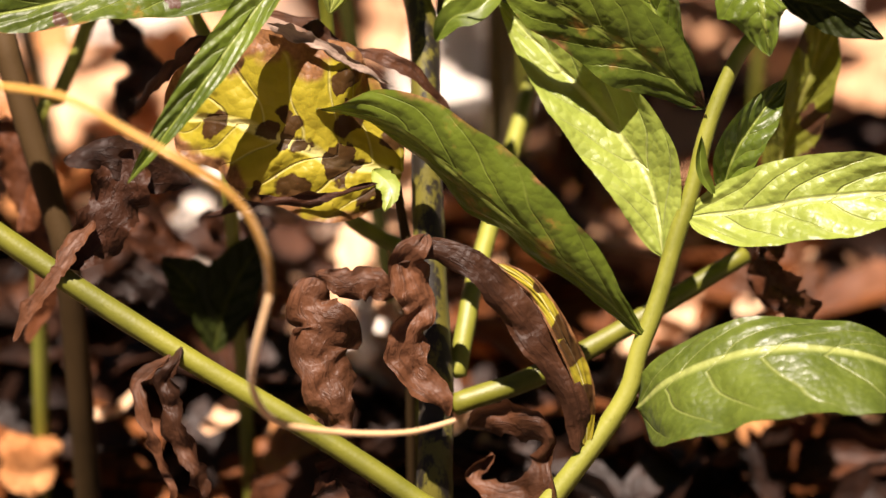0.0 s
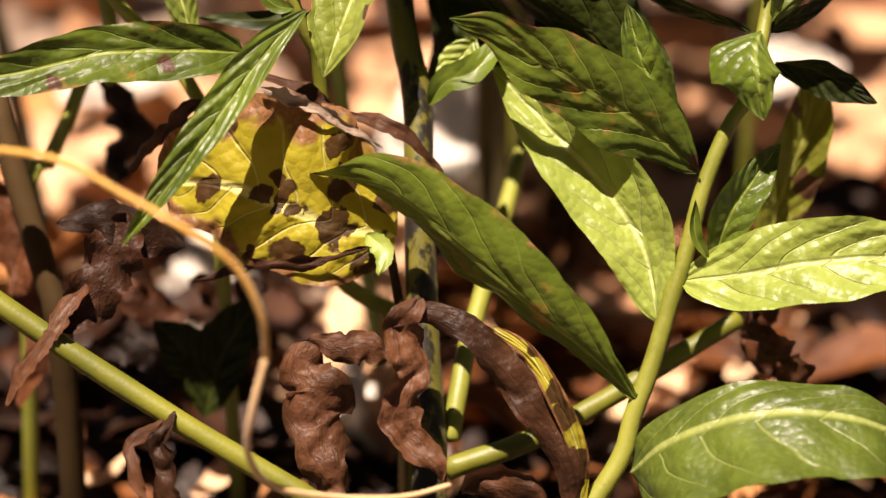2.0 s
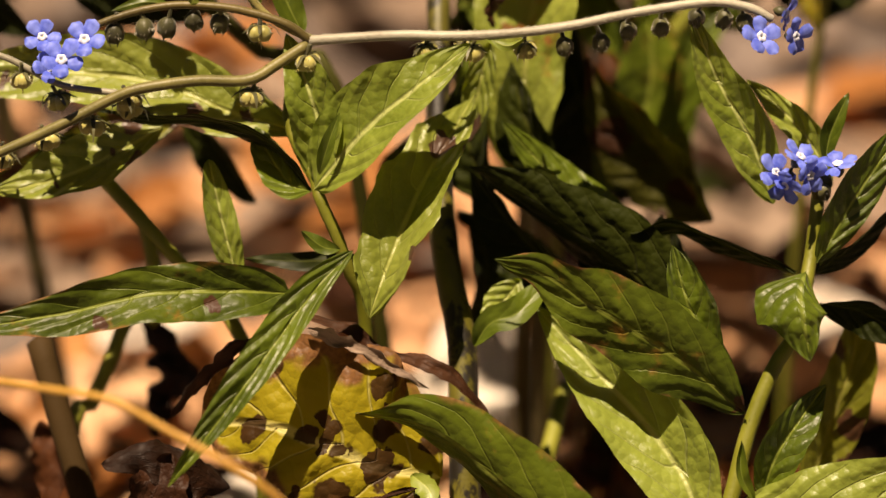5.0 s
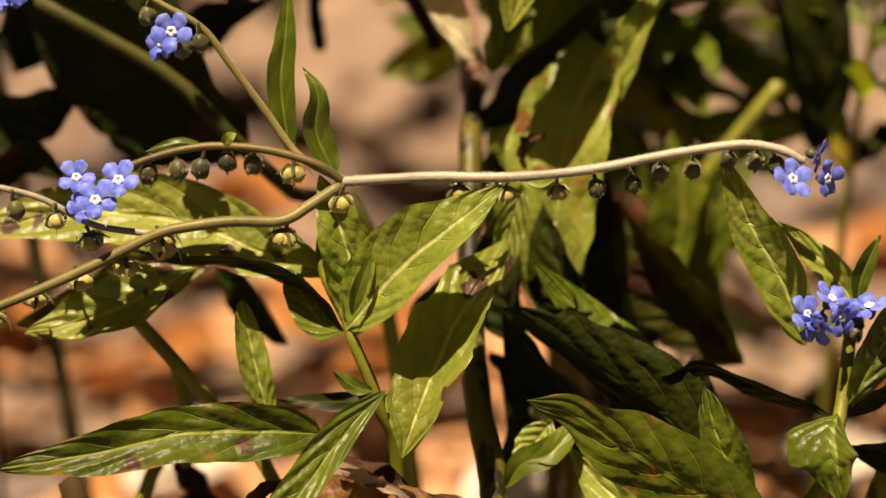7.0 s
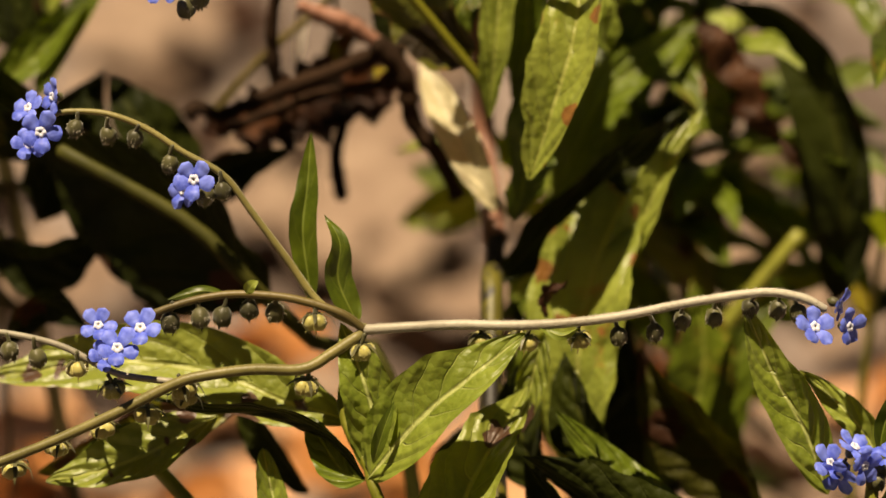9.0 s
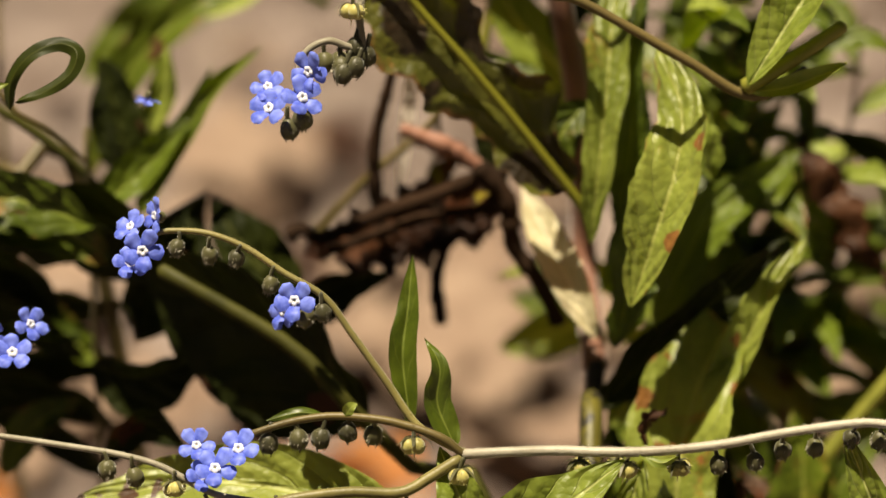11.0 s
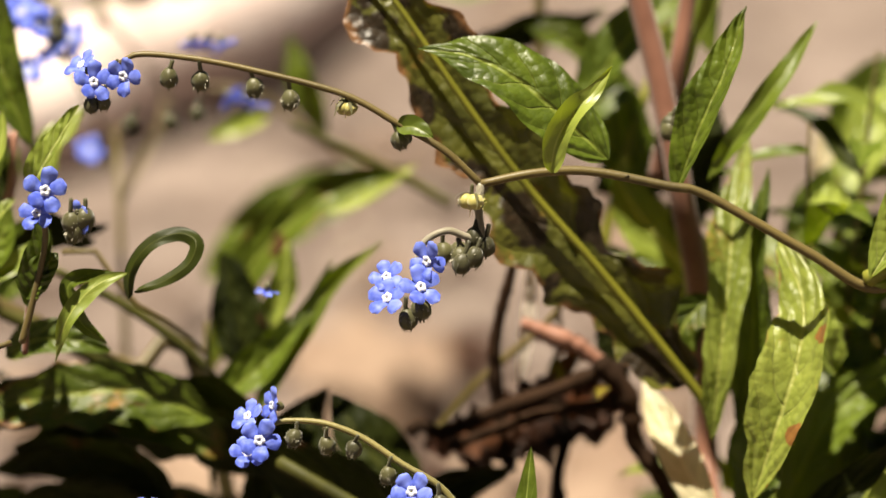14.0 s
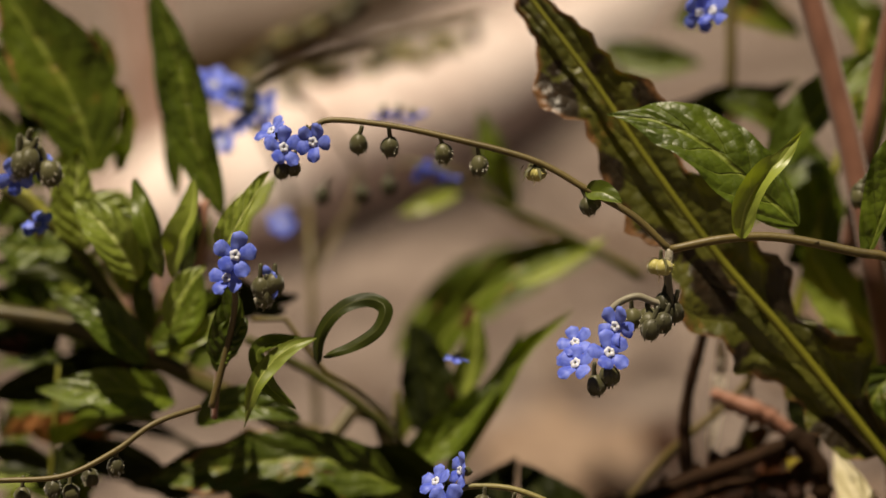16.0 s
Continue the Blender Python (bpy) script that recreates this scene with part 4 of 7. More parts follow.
leaf(sprayed, "pale", [(-4.04, 1.40, 8.95), (-4.31, 1.80, 9.95), (-4.59, 2.36, 11.05)], 0.38, 0.32, 30, 10, sharp=0.5)
leaf(sprayed, "deep_shade", [(-1.45, 1.43, 9.43), (-2.75, 1.58, 9.28), (-3.95, 1.77, 9.24)], 0.21, 0.19, 0, 0)
spray_b = stem(sprayed, [(-2.63, 2.53, 13.45), (-1.99, 2.46, 13.53), (-0.92, 2.40, 13.62), (0.14, 2.31, 13.65), (1.20, 2.34, 13.70), (2.26, 2.40, 13.83), (3.32, 2.49, 14.03), (4.38, 2.56, 14.19), (5.02, 2.59, 14.24), (5.66, 2.55, 14.13), (6.03, 2.48, 13.94)], 0.098, 0.080, "stem_pale", name='flower_stalk', n=70, hairs=3000)
flower(spray_b, (5.80, 1.99, 13.79), 1.05)
flower(spray_b, (6.48, 2.37, 13.64), 0.95, (0.8, -0.4, 0.2))
flower(spray_b, (6.32, 2.71, 13.97), 0.90, (0.8, -0.4, 0.2))
bud(spray_b, (2.08, 2.55, 13.66), 1.05)
bud(spray_b, (2.73, 2.60, 13.76), 1.05)
bud(spray_b, (3.37, 2.65, 13.88), 1.05)
bud(spray_b, (3.99, 2.71, 14.02), 1.05)
bud(spray_b, (4.72, 2.74, 14.08), 1.05)
bud(spray_b, (5.20, 2.77, 14.13), 1.05)
bud(spray_b, (5.46, 2.74, 14.06), 1.05)
bud(spray_b, (-0.39, 2.48, 13.56), 1.10, True)
bud(spray_b, (0.30, 2.49, 13.55), 1.10, True)
bud(spray_b, (0.51, 2.49, 13.55), 1.10, True)
bud(spray_b, (1.42, 2.51, 13.58), 1.10, True)
leaf(spray_b, "pale", [(0.56, 2.35, 13.73), (1.04, 2.16, 13.52), (1.41, 2.22, 13.65)], 0.09, 0.10, 0, 0)
spray_c = stem(sprayed, [(-2.63, 2.53, 13.45), (-3.05, 2.54, 13.77), (-3.69, 2.61, 13.97), (-4.33, 2.65, 14.08), (-5.19, 2.65, 14.11), (-6.04, 2.59, 13.96), (-6.89, 2.46, 13.66), (-7.15, 2.38, 13.46)], 0.086, 0.066, "stem_olive", name='flower_stalk', hairs=300)
flower(spray_c, (-6.82, 2.04, 13.67), 1.05)
flower(spray_c, (-7.23, 1.71, 13.40), 1.05)
flower(spray_c, (-7.63, 2.23, 13.64), 0.90)
flower(spray_c, (-7.50, 2.02, 13.10), 0.90)
bud(spray_c, (-6.25, 2.58, 13.94), 1.15)
bud(spray_c, (-5.82, 2.60, 13.98), 1.15)
bud(spray_c, (-5.24, 2.64, 14.08), 1.15)
bud(spray_c, (-4.76, 2.66, 14.10), 1.15)
bud(spray_c, (-4.28, 2.64, 14.06), 1.15)
bud(spray_c, (-3.59, 2.59, 13.92), 1.15, True)
bud(spray_c, (-2.63, 2.40, 13.39), 1.15, True)
leaf(spray_c, "green", [(-5.19, 2.75, 14.07), (-5.72, 2.67, 14.16), (-6.36, 2.60, 14.01)], 0.09, 0.13, 0, 0)
leaf(spray_c, "pale", [(-4.85, 2.47, 14.19), (-4.74, 2.44, 14.38), (-4.62, 2.47, 14.45)], 0.13, 0.11, 0, 0)
spray_d = stem(sprayed, [(-2.68, 2.50, 13.38), (-3.26, 2.27, 13.07), (-3.79, 2.06, 12.84), (-4.74, 1.96, 12.87), (-5.69, 1.81, 12.79), (-6.22, 1.75, 12.64), (-7.27, 1.54, 12.15), (-8.33, 1.36, 11.70), (-9.39, 1.19, 11.31), (-10.45, 1.06, 11.01), (-12.14, 0.85, 10.51), (-13.83, 0.68, 10.11)], 0.112, 0.085, "stem_tan", name='flower_stalk', n=60, hairs=500)
bud(spray_d, (-3.69, 2.15, 12.78), 1.15, True)
bud(spray_d, (-6.14, 2.08, 12.67), 1.15, True)
bud(spray_d, (-6.77, 1.92, 12.27), 1.15, True)
bud(spray_d, (-7.68, 1.79, 11.98), 1.15, True)
bud(spray_d, (-8.42, 1.67, 11.68), 1.15, True)
bud(spray_d, (-9.27, 1.50, 11.28), 1.15, True)
bud(spray_d, (-6.03, 2.02, 12.52), 1.15, True)
spray_e = stem(sprayed, [(-6.22, 1.86, 12.65), (-7.31, 2.09, 12.72), (-8.28, 2.34, 13.13), (-9.03, 2.41, 13.32), (-10.10, 2.46, 13.47), (-11.80, 2.52, 13.66), (-13.51, 2.54, 13.76)], 0.064, 0.056, "stem_pale", name='flower_stalk', hairs=200)
bud(spray_e, (-8.86, 2.30, 13.31), 1.10)
bud(spray_e, (-9.39, 2.33, 13.38), 1.10)
bud(spray_e, (-8.05, 2.22, 13.07), 1.10, True)
bud(spray_e, (-7.47, 2.07, 12.67), 1.10, True)
spray_f = stem(sprayed, [(-2.63, 2.54, 13.48), (-3.50, 2.98, 13.81), (-4.14, 3.20, 14.65), (-4.78, 3.41, 15.48), (-5.31, 3.56, 16.16), (-6.06, 3.71, 16.56), (-6.81, 3.88, 17.00), (-7.56, 3.97, 17.25), (-8.31, 3.97, 17.28), (-8.57, 3.94, 17.20)], 0.081, 0.054, "stem_tan", name='flower_stalk', n=50, hairs=400)
flower(spray_f, (-5.83, 3.06, 16.26), 1.05)
flower(spray_f, (-6.06, 3.26, 15.96), 0.90)
flower(spray_f, (-8.71, 3.35, 17.09), 1.05)
flower(spray_f, (-8.53, 3.98, 17.58), 0.90)
flower(spray_f, (-8.97, 3.55, 16.77), 0.90)
flower(spray_f, (-8.99, 3.90, 17.38), 0.90)
bud(spray_f, (-8.08, 3.86, 17.27), 1.00)
bud(spray_f, (-7.49, 3.83, 17.18), 1.00)
bud(spray_f, (-6.91, 3.79, 17.05), 1.00)
bud(spray_f, (-6.27, 3.65, 16.69), 1.00)
bud(spray_f, (-5.57, 3.43, 16.10), 1.00)
bud(spray_f, (-5.36, 3.49, 16.24), 1.00)
bud(spray_f, (-5.73, 3.41, 16.05), 1.00)
dried(upright, [(0.88, 4.77, 12.81), (0.80, 4.83, 13.20), (1.12, 4.86, 13.51)], 0.13, 0.11, 0, 0, "dry")
stem(upright, [(-1.56, 12.00, 20.04), (-1.34, 11.98, 21.24), (-1.12, 12.01, 22.65), (-0.96, 12.33, 23.75), (-0.69, 12.72, 25.08), (-0.36, 13.29, 27.06)], 0.190, 0.170, "stem_red", name='branch')
side_head = stem(upright, [(-1.02, 10.54, 21.24), (-1.13, 9.95, 21.74)], 0.055, 0.046, "stem_olive", name='flower_stalk')
bud(side_head, (-1.12, 8.22, 22.40), 1.10)
bud(side_head, (-0.90, 8.23, 22.40), 1.10)
bud(side_head, (-1.22, 8.18, 22.30), 1.10)
bud(side_head, (-0.79, 8.19, 22.24), 1.10)

# ---- yellowing and withered leaves ----

yellowing = thing("flowering_plant", (-0.26, -0.28, 0.00), "yellowing plant with brown-blotched and withered hanging leaves", "plant")
stem(yellowing, [(0.01, -1.19, -5.00), (-0.03, -1.09, 3.33), (-0.09, -0.85, 4.46), (-0.25, -0.68, 5.50)], 0.107, 0.089, "stem_brown", name='leaf_stalk')
leaf(yellowing, "yellow", [(-0.14, -0.90, 5.96), (-1.33, -1.05, 6.21), (-2.39, -1.00, 6.68), (-3.46, -0.70, 6.96), (-4.58, -0.20, 6.70)], 1.20, 2.05, 10, -12, front=DIM, peak=0.80, sharp=0.42, wave=0.10, crumple=0.10, nu=60, nv=12)
leaf(yellowing, "pale_small", [(-0.67, -1.11, 6.13), (-0.34, -1.54, 6.01), (-0.44, -1.94, 5.74)], 0.20, 0.24, 0, 0, puck=0.0, rag=0.5)
dried(yellowing, [(0.75, -0.30, 6.98), (0.06, -0.20, 7.60), (-0.69, 0.00, 8.04), (-1.33, 0.10, 8.22), (-1.97, 0.20, 8.59), (-2.70, 0.20, 8.85)], 0.15, 0.18, 0, 0, "dry", cl=55, cr=-60, rag=0.8, crumple=0.16)
dried(yellowing, [(-3.24, 0.20, 8.65), (-4.00, 0.10, 8.22), (-4.65, -0.10, 7.59), (-5.25, -0.40, 6.90)], 0.20, 0.20, 0, 0, "dry", cl=60, crumple=0.18)
dried(yellowing, [(-2.69, -0.10, 8.75), (-1.74, -0.30, 8.32), (-1.10, -0.40, 8.07), (-0.36, -0.50, 7.64)], 0.20, 0.16, 0, 0, "tan", crumple=0.18, rag=0.8)
dried(yellowing, [(-4.01, -1.40, 5.26), (-2.59, -1.60, 5.76), (-1.42, -1.65, 5.91), (-0.57, -1.60, 6.13)], 0.18, 0.14, 0, 0, "dark_shade_dry", cl=60, crumple=0.12)
dried(yellowing, [(-4.12, -1.10, 5.83), (-4.99, -1.30, 6.40), (-5.75, -1.45, 6.71), (-6.45, -1.40, 6.50)], 0.50, 0.42, 0, 0, "dark_shade_dry", cl=-30, cr=-60, crumple=0.07, rag=0.35)
dried(yellowing, [(-5.15, -1.30, 6.72), (-5.39, -1.70, 6.18), (-5.74, -2.00, 5.68), (-6.07, -2.40, 5.18), (-6.36, -2.60, 4.86)], 0.66, 0.54, 0, 0, "dark_shade_dry", cl=-35, cr=35, crumple=0.08, rag=0.35)
dried(yellowing, [(-5.90, -2.20, 5.68), (-6.40, -2.80, 5.15), (-6.95, -3.20, 4.58), (-7.33, -3.60, 3.91)], 0.26, 0.22, 0, 0, "dry", crumple=0.10)
dried(yellowing, [(-0.19, -2.70, 4.38), (-0.66, -2.75, 4.73), (-1.19, -2.70, 4.73), (-1.72, -2.60, 4.82)], 0.38, 0.30, 0, 0, "dry", crumple=0.12, rag=0.3, cl=-50, cr=-50)
dried(yellowing, [(-1.73, -2.50, 4.69), (-1.85, -2.90, 4.38), (-1.55, -3.30, 4.01), (-1.73, -3.60, 3.45), (-1.45, -3.90, 2.82), (-1.08, -4.20, 2.20)], 0.72, 0.66, 0, 0, "dry", cl=-70, cr=-60, crumple=0.24, rag=0.3, sharp=0.35, nu=64)
dried(yellowing, [(3.24, -4.20, 1.83), (2.99, -3.80, 2.96), (2.25, -3.30, 4.08), (1.35, -2.90, 5.01), (0.50, -2.60, 5.32), (-0.29, -2.70, 5.07)], 0.36, 0.36, 0, 0, "dry", cl=-35, cr=-40, crumple=0.11, rag=0.3, sharp=0.4)
leaf(yellowing, "yellow", [(3.36, -4.00, 1.82), (3.31, -3.75, 2.93), (2.93, -3.35, 3.80), (2.35, -2.85, 4.61), (1.66, -2.50, 4.95)], 0.20, 0.20, 0, 0, sharp=0.4)
dried(yellowing, [(0.24, -2.60, 5.50), (-0.02, -2.80, 5.07), (0.27, -3.20, 4.45), (0.06, -3.60, 3.71), (0.24, -3.85, 3.11), (0.72, -4.20, 2.65)], 0.44, 0.40, 0, 0, "dry", cl=-45, cr=40, rag=0.5, crumple=0.24)
dried(yellowing, [(1.01, -3.32, 1.84), (1.60, -3.48, 2.15), (2.45, -3.75, 2.08), (2.67, -4.18, 1.41), (2.14, -4.30, 0.83), (1.29, -3.97, 0.99), (1.50, -3.46, 1.42)], 0.47, 0.38, 0, 0, "dry")
dried(yellowing, [(-4.14, -3.80, 3.89), (-4.39, -4.26, 3.34), (-4.20, -4.82, 2.46), (-3.71, -5.35, 1.42)], 0.32, 0.26, 0, 0, "dry")
dried(yellowing, [(-4.35, -3.93, 3.69), (-4.93, -4.24, 3.20), (-4.66, -4.79, 2.31), (-4.40, -5.27, 1.36)], 0.21, 0.17, 0, 0, "dry")
dried(yellowing, [(-1.92, -4.31, 0.81), (-1.27, -4.33, 1.16), (-0.42, -4.41, 1.03), (0.43, -4.42, 0.64)], 0.43, 0.32, 0, 0, "dark_shade_dry")
dried(yellowing, [(-5.93, 4.78, 6.31), (-5.64, 4.24, 5.44), (-5.80, 3.57, 4.37)], 0.51, 0.40, 0, 0, "dark_shade_dry")
dried(yellowing, [(-7.23, 1.00, 4.92), (-7.46, 0.50, 3.93), (-7.14, 0.00, 2.80), (-7.63, -0.30, 1.67)], 0.34, 0.29, 0, 0, "umber", crumple=0.14, rag=0.4, cl=45, cr=-40)
dried(yellowing, [(-5.82, 1.80, 3.53), (-5.27, 1.60, 2.86), (-4.30, 1.40, 2.72)], 0.40, 0.34, 0, 0, "umber", crumple=0.14, rag=0.4, cl=40, cr=-30)
dried(yellowing, [(-6.45, 1.40, 1.65), (-5.50, 1.20, 2.05), (-4.72, 1.00, 1.37)], 0.40, 0.34, 0, 0, "dark_shade_dry", crumple=0.14, rag=0.4, cl=40, cr=-30)
dried(yellowing, [(-4.40, 2.20, 3.03), (-3.61, 2.20, 2.70), (-2.80, 2.20, 2.97)], 0.34, 0.29, 0, 0, "umber", crumple=0.14, rag=0.4, cl=40, cr=-30)
dried(yellowing, [(7.54, 0.50, 3.95), (7.04, 0.20, 3.49), (6.84, -0.00, 2.83), (7.39, -0.30, 2.36)], 0.28, 0.24, 0, 0, "umber", crumple=0.14, rag=0.4, cl=45, cr=-40)

# ---- stems among the withered leaves ----

stalks = thing("flowering_plant", (-6.73, -0.19, 0.00), "brown and pale green stems of neighbouring plants", "plant")
stem(stalks, [(-6.54, -0.47, -5.00), (-6.66, -0.35, 2.81), (-7.01, 0.21, 4.66), (-7.49, 0.91, 6.15), (-7.93, 1.72, 7.45)], 0.268, 0.250, "stem_brown")
stem(stalks, [(-7.91, 2.13, -5.00), (-7.51, 2.46, 4.48), (-7.13, 3.00, 5.34), (-6.74, 3.48, 6.11), (-6.29, 4.02, 6.97), (-5.70, 3.69, 6.87), (-6.01, 4.12, 8.80)], 0.170, 0.152, "stem")
stem(stalks, [(-3.34, 0.98, -5.00), (-3.68, 1.29, 5.66), (-4.23, 2.11, 7.71), (-5.21, 2.43, 8.78), (-5.96, 2.64, 9.65), (-6.68, 2.99, 10.33)], 0.157, 0.138, "stem")
leaf(stalks, "deep_shade", [(-4.00, 0.68, 1.63), (-4.43, 0.70, 2.42), (-4.97, 0.82, 3.00)], 0.50, 0.56, 0, 0)
leaf(stalks, "deep_shade", [(-3.99, 0.32, 1.06), (-3.65, 0.75, 2.12), (-2.86, 1.30, 3.38)], 0.67, 0.56, 0, 0)
dried(stalks, [(-7.67, 1.38, 3.69), (-7.89, 1.76, 4.50), (-8.07, 2.30, 5.35)], 0.34, 0.30, 0, 0, "umber", crumple=0.14, rag=0.4, cl=40, cr=-30)

straw_stalk = thing("grass_stalk", (-2.38, -5.70, 0.00), "curved dry yellow grass stalk hanging in the air", "grass stalk")
stem(straw_stalk, [(-8.13, -5.50, 10.61), (-6.92, -5.95, 10.64), (-5.72, -6.41, 10.67), (-4.64, -6.88, 10.29), (-3.48, -7.40, 9.84), (-2.72, -7.54, 9.24), (-2.31, -7.64, 8.32), (-2.27, -7.49, 7.42)], 0.059, 0.067, "straw", n=50)
stem(straw_stalk, [(-2.27, -7.49, 7.42), (-2.54, -7.67, 6.38), (-2.62, -7.54, 5.46), (-2.25, -7.33, 4.66), (-1.17, -6.94, 4.15), (0.03, -6.45, 3.81), (0.89, -5.84, 3.65)], 0.068, 0.051, "straw_pale", n=50)

# ---- the plant with the large leaves behind, coloured dark for shade ----

shaded = thing("flowering_plant", (-5.01, 6.38, 0.00), "large-leaved green plant behind the sprays, leaves coloured dark for shade", "plant")
leaf(shaded, "deep_shade", [(-4.74, 7.41, 11.98), (-6.36, 7.95, 13.42), (-7.85, 8.34, 14.43), (-9.69, 8.71, 15.44)], 1.97, 1.69, 0, 0, front=NIX, rag=0.15)
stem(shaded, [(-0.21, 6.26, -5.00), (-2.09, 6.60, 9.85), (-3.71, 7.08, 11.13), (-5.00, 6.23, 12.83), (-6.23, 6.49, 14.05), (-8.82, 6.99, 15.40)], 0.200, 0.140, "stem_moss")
leaf(shaded, "deep_shade", [(-7.89, 9.74, 14.40), (-10.29, 9.54, 15.52), (-12.26, 9.52, 15.92), (-14.87, 9.68, 15.88)], 1.32, 1.21, 0, 0, front=NIX, rag=0.3)
leaf(shaded, "deep_shade", [(-9.72, 9.16, 15.23), (-11.67, 9.10, 16.00), (-13.95, 8.84, 16.16), (-15.89, 8.46, 15.70)], 0.93, 0.82, 0, 5, front=NIX, rag=0.3)
leaf(shaded, "deep_shade", [(-11.27, 10.16, 12.93), (-12.23, 10.43, 14.06), (-13.88, 10.38, 14.30), (-15.28, 10.15, 13.85)], 0.83, 0.83, 0, 5, front=NIX)
leaf(shaded, "deep_shade", [(-6.34, 10.57, 13.13), (-7.53, 10.89, 14.49), (-8.29, 11.48, 15.40)], 0.67, 0.78, 0, 0)

# ---- the bushy plant ----

bushy = thing("flowering_plant", (-15.06, 5.91, 0.00), "bushy green plant with many small leaves and blue flowers", "plant")
stem(bushy, [(-8.02, 12.50, -5.00), (-10.91, 11.76, 14.83), (-12.46, 11.10, 15.89), (-14.22, 10.45, 17.05), (-16.01, 10.10, 18.04), (-17.40, 10.06, 18.58), (-19.49, 9.87, 18.91)], 0.200, 0.170, "stem_olive")
stem(bushy, [(-15.78, 10.10, 17.92), (-16.41, 9.97, 19.10), (-17.26, 9.83, 20.39), (-18.30, 9.96, 21.42)], 0.119, 0.092, "stem")
stem(bushy, [(-15.78, 10.10, 17.92), (-15.41, 9.67, 18.84), (-14.46, 8.69, 20.19), (-14.30, 9.06, 21.50)], 0.082, 0.064, "stem_red")
head_b = stem(bushy, [(-13.40, 4.63, 18.50), (-13.10, 4.75, 19.59), (-12.92, 4.80, 20.47), (-12.94, 4.74, 21.04)], 0.072, 0.054, "stem_olive", name='flower_stalk')
flower(head_b, (-12.83, 4.47, 21.54), 1.10)
flower(head_b, (-13.00, 4.53, 21.08), 0.95)
flower(head_b, (-12.32, 5.18, 20.82), 0.90)
flower(head_b, (-14.26, 17.00, 19.09), 0.90)
bud(head_b, (-12.44, 5.05, 21.19), 1.20)
bud(head_b, (-12.18, 5.09, 21.18), 1.20)
bud(head_b, (-12.34, 5.01, 20.98), 1.20)
leaf(bushy, "green", [(-14.23, 10.36, 20.88), (-14.81, 10.66, 22.29), (-15.17, 11.00, 23.75), (-15.76, 11.37, 25.44)], 0.53, 0.50, 15, 15)
leaf(bushy, "rusty", [(-16.97, 10.92, 21.62), (-17.45, 11.22, 22.98), (-18.15, 11.43, 24.12), (-19.09, 11.67, 25.50)], 1.00, 1.06, 15, 0)
leaf(bushy, "green", [(-16.92, 9.89, 20.44), (-16.04, 8.71, 21.05), (-15.42, 8.81, 21.14)], 0.39, 0.36, 15, 10)
leaf(bushy, "pale", [(-16.71, 8.49, 20.57), (-16.84, 8.54, 21.61), (-16.79, 8.80, 22.59)], 0.53, 0.53, 15, 20)
leaf(bushy, "green", [(-15.53, 9.89, 19.74), (-15.42, 8.77, 20.98), (-15.71, 8.99, 21.97)], 0.34, 0.34, 15, 20)
leaf(bushy, "green", [(-15.02, 8.59, 20.09), (-14.65, 8.67, 21.01), (-14.49, 8.97, 22.04)], 0.30, 0.30, 15, 20)
leaf(bushy, "pale", [(-13.39, 5.80, 21.09), (-13.13, 5.80, 21.65), (-12.79, 6.00, 22.22), (-12.47, 6.30, 22.75)], 0.34, 0.36, 10, 25, front=LIT, peak=0.75)
leaf(bushy, "deep_shade", [(-16.41, 9.97, 19.10), (-17.48, 9.64, 19.78), (-18.63, 9.49, 19.81)], 0.20, 0.20, 0, 0)
leaf(bushy, "pale", [(-14.65, 7.00, 20.41), (-14.40, 7.00, 21.21), (-14.20, 7.20, 21.73), (-14.21, 7.50, 22.34)], 0.28, 0.30, 20, 10, front=LIT)
leaf(bushy, "green", [(-14.87, 7.20, 20.35), (-15.07, 7.20, 21.15), (-15.26, 7.40, 21.66), (-15.48, 7.70, 22.22)], 0.26, 0.26, 20, 10, front=LIT)
leaf(bushy, "pale", [(-15.41, 7.60, 20.23), (-15.76, 7.50, 20.94), (-16.19, 7.70, 21.34), (-16.76, 8.00, 21.72)], 0.55, 0.50, 20, 20, front=LIT)
leaf(bushy, "green", [(-13.33, 5.00, 19.07), (-13.14, 4.90, 19.77), (-13.01, 5.00, 20.41), (-13.08, 5.20, 20.92)], 0.34, 0.30, 15, 15)
stem(bushy, [(-13.47, 5.20, 18.10), (-13.37, 5.20, 19.01), (-13.25, 5.20, 19.91)], 0.065, 0.055, "stem_red", name="branch")
leaf(bushy, "green", [(-15.39, 8.00, 18.37), (-15.92, 7.90, 18.98), (-16.40, 8.00, 19.29), (-17.02, 8.20, 19.34)], 0.52, 0.48, 15, 10, front=LIT)
leaf(bushy, "pale", [(-14.80, 7.50, 19.23), (-14.65, 7.40, 19.73), (-14.37, 7.50, 20.17), (-14.08, 7.80, 20.44)], 0.30, 0.34, 15, 10, front=LIT)
leaf(bushy, "rusty", [(-10.38, 8.60, 15.71), (-11.96, 8.40, 16.33), (-13.54, 8.20, 16.23), (-15.41, 8.20, 15.82)], 0.85, 0.70, 5, 10, front=FRONT, rag=0.4)
leaf(bushy, "green", [(-14.31, 7.60, 17.23), (-13.71, 7.50, 17.63), (-12.93, 7.60, 17.62), (-12.29, 7.80, 17.34)], 0.42, 0.40, 10, 10)
leaf(bushy, "green", [(-15.86, 9.46, 18.29), (-16.24, 8.20, 19.24), (-17.37, 8.17, 19.71)], 0.36, 0.36, 0, 0)
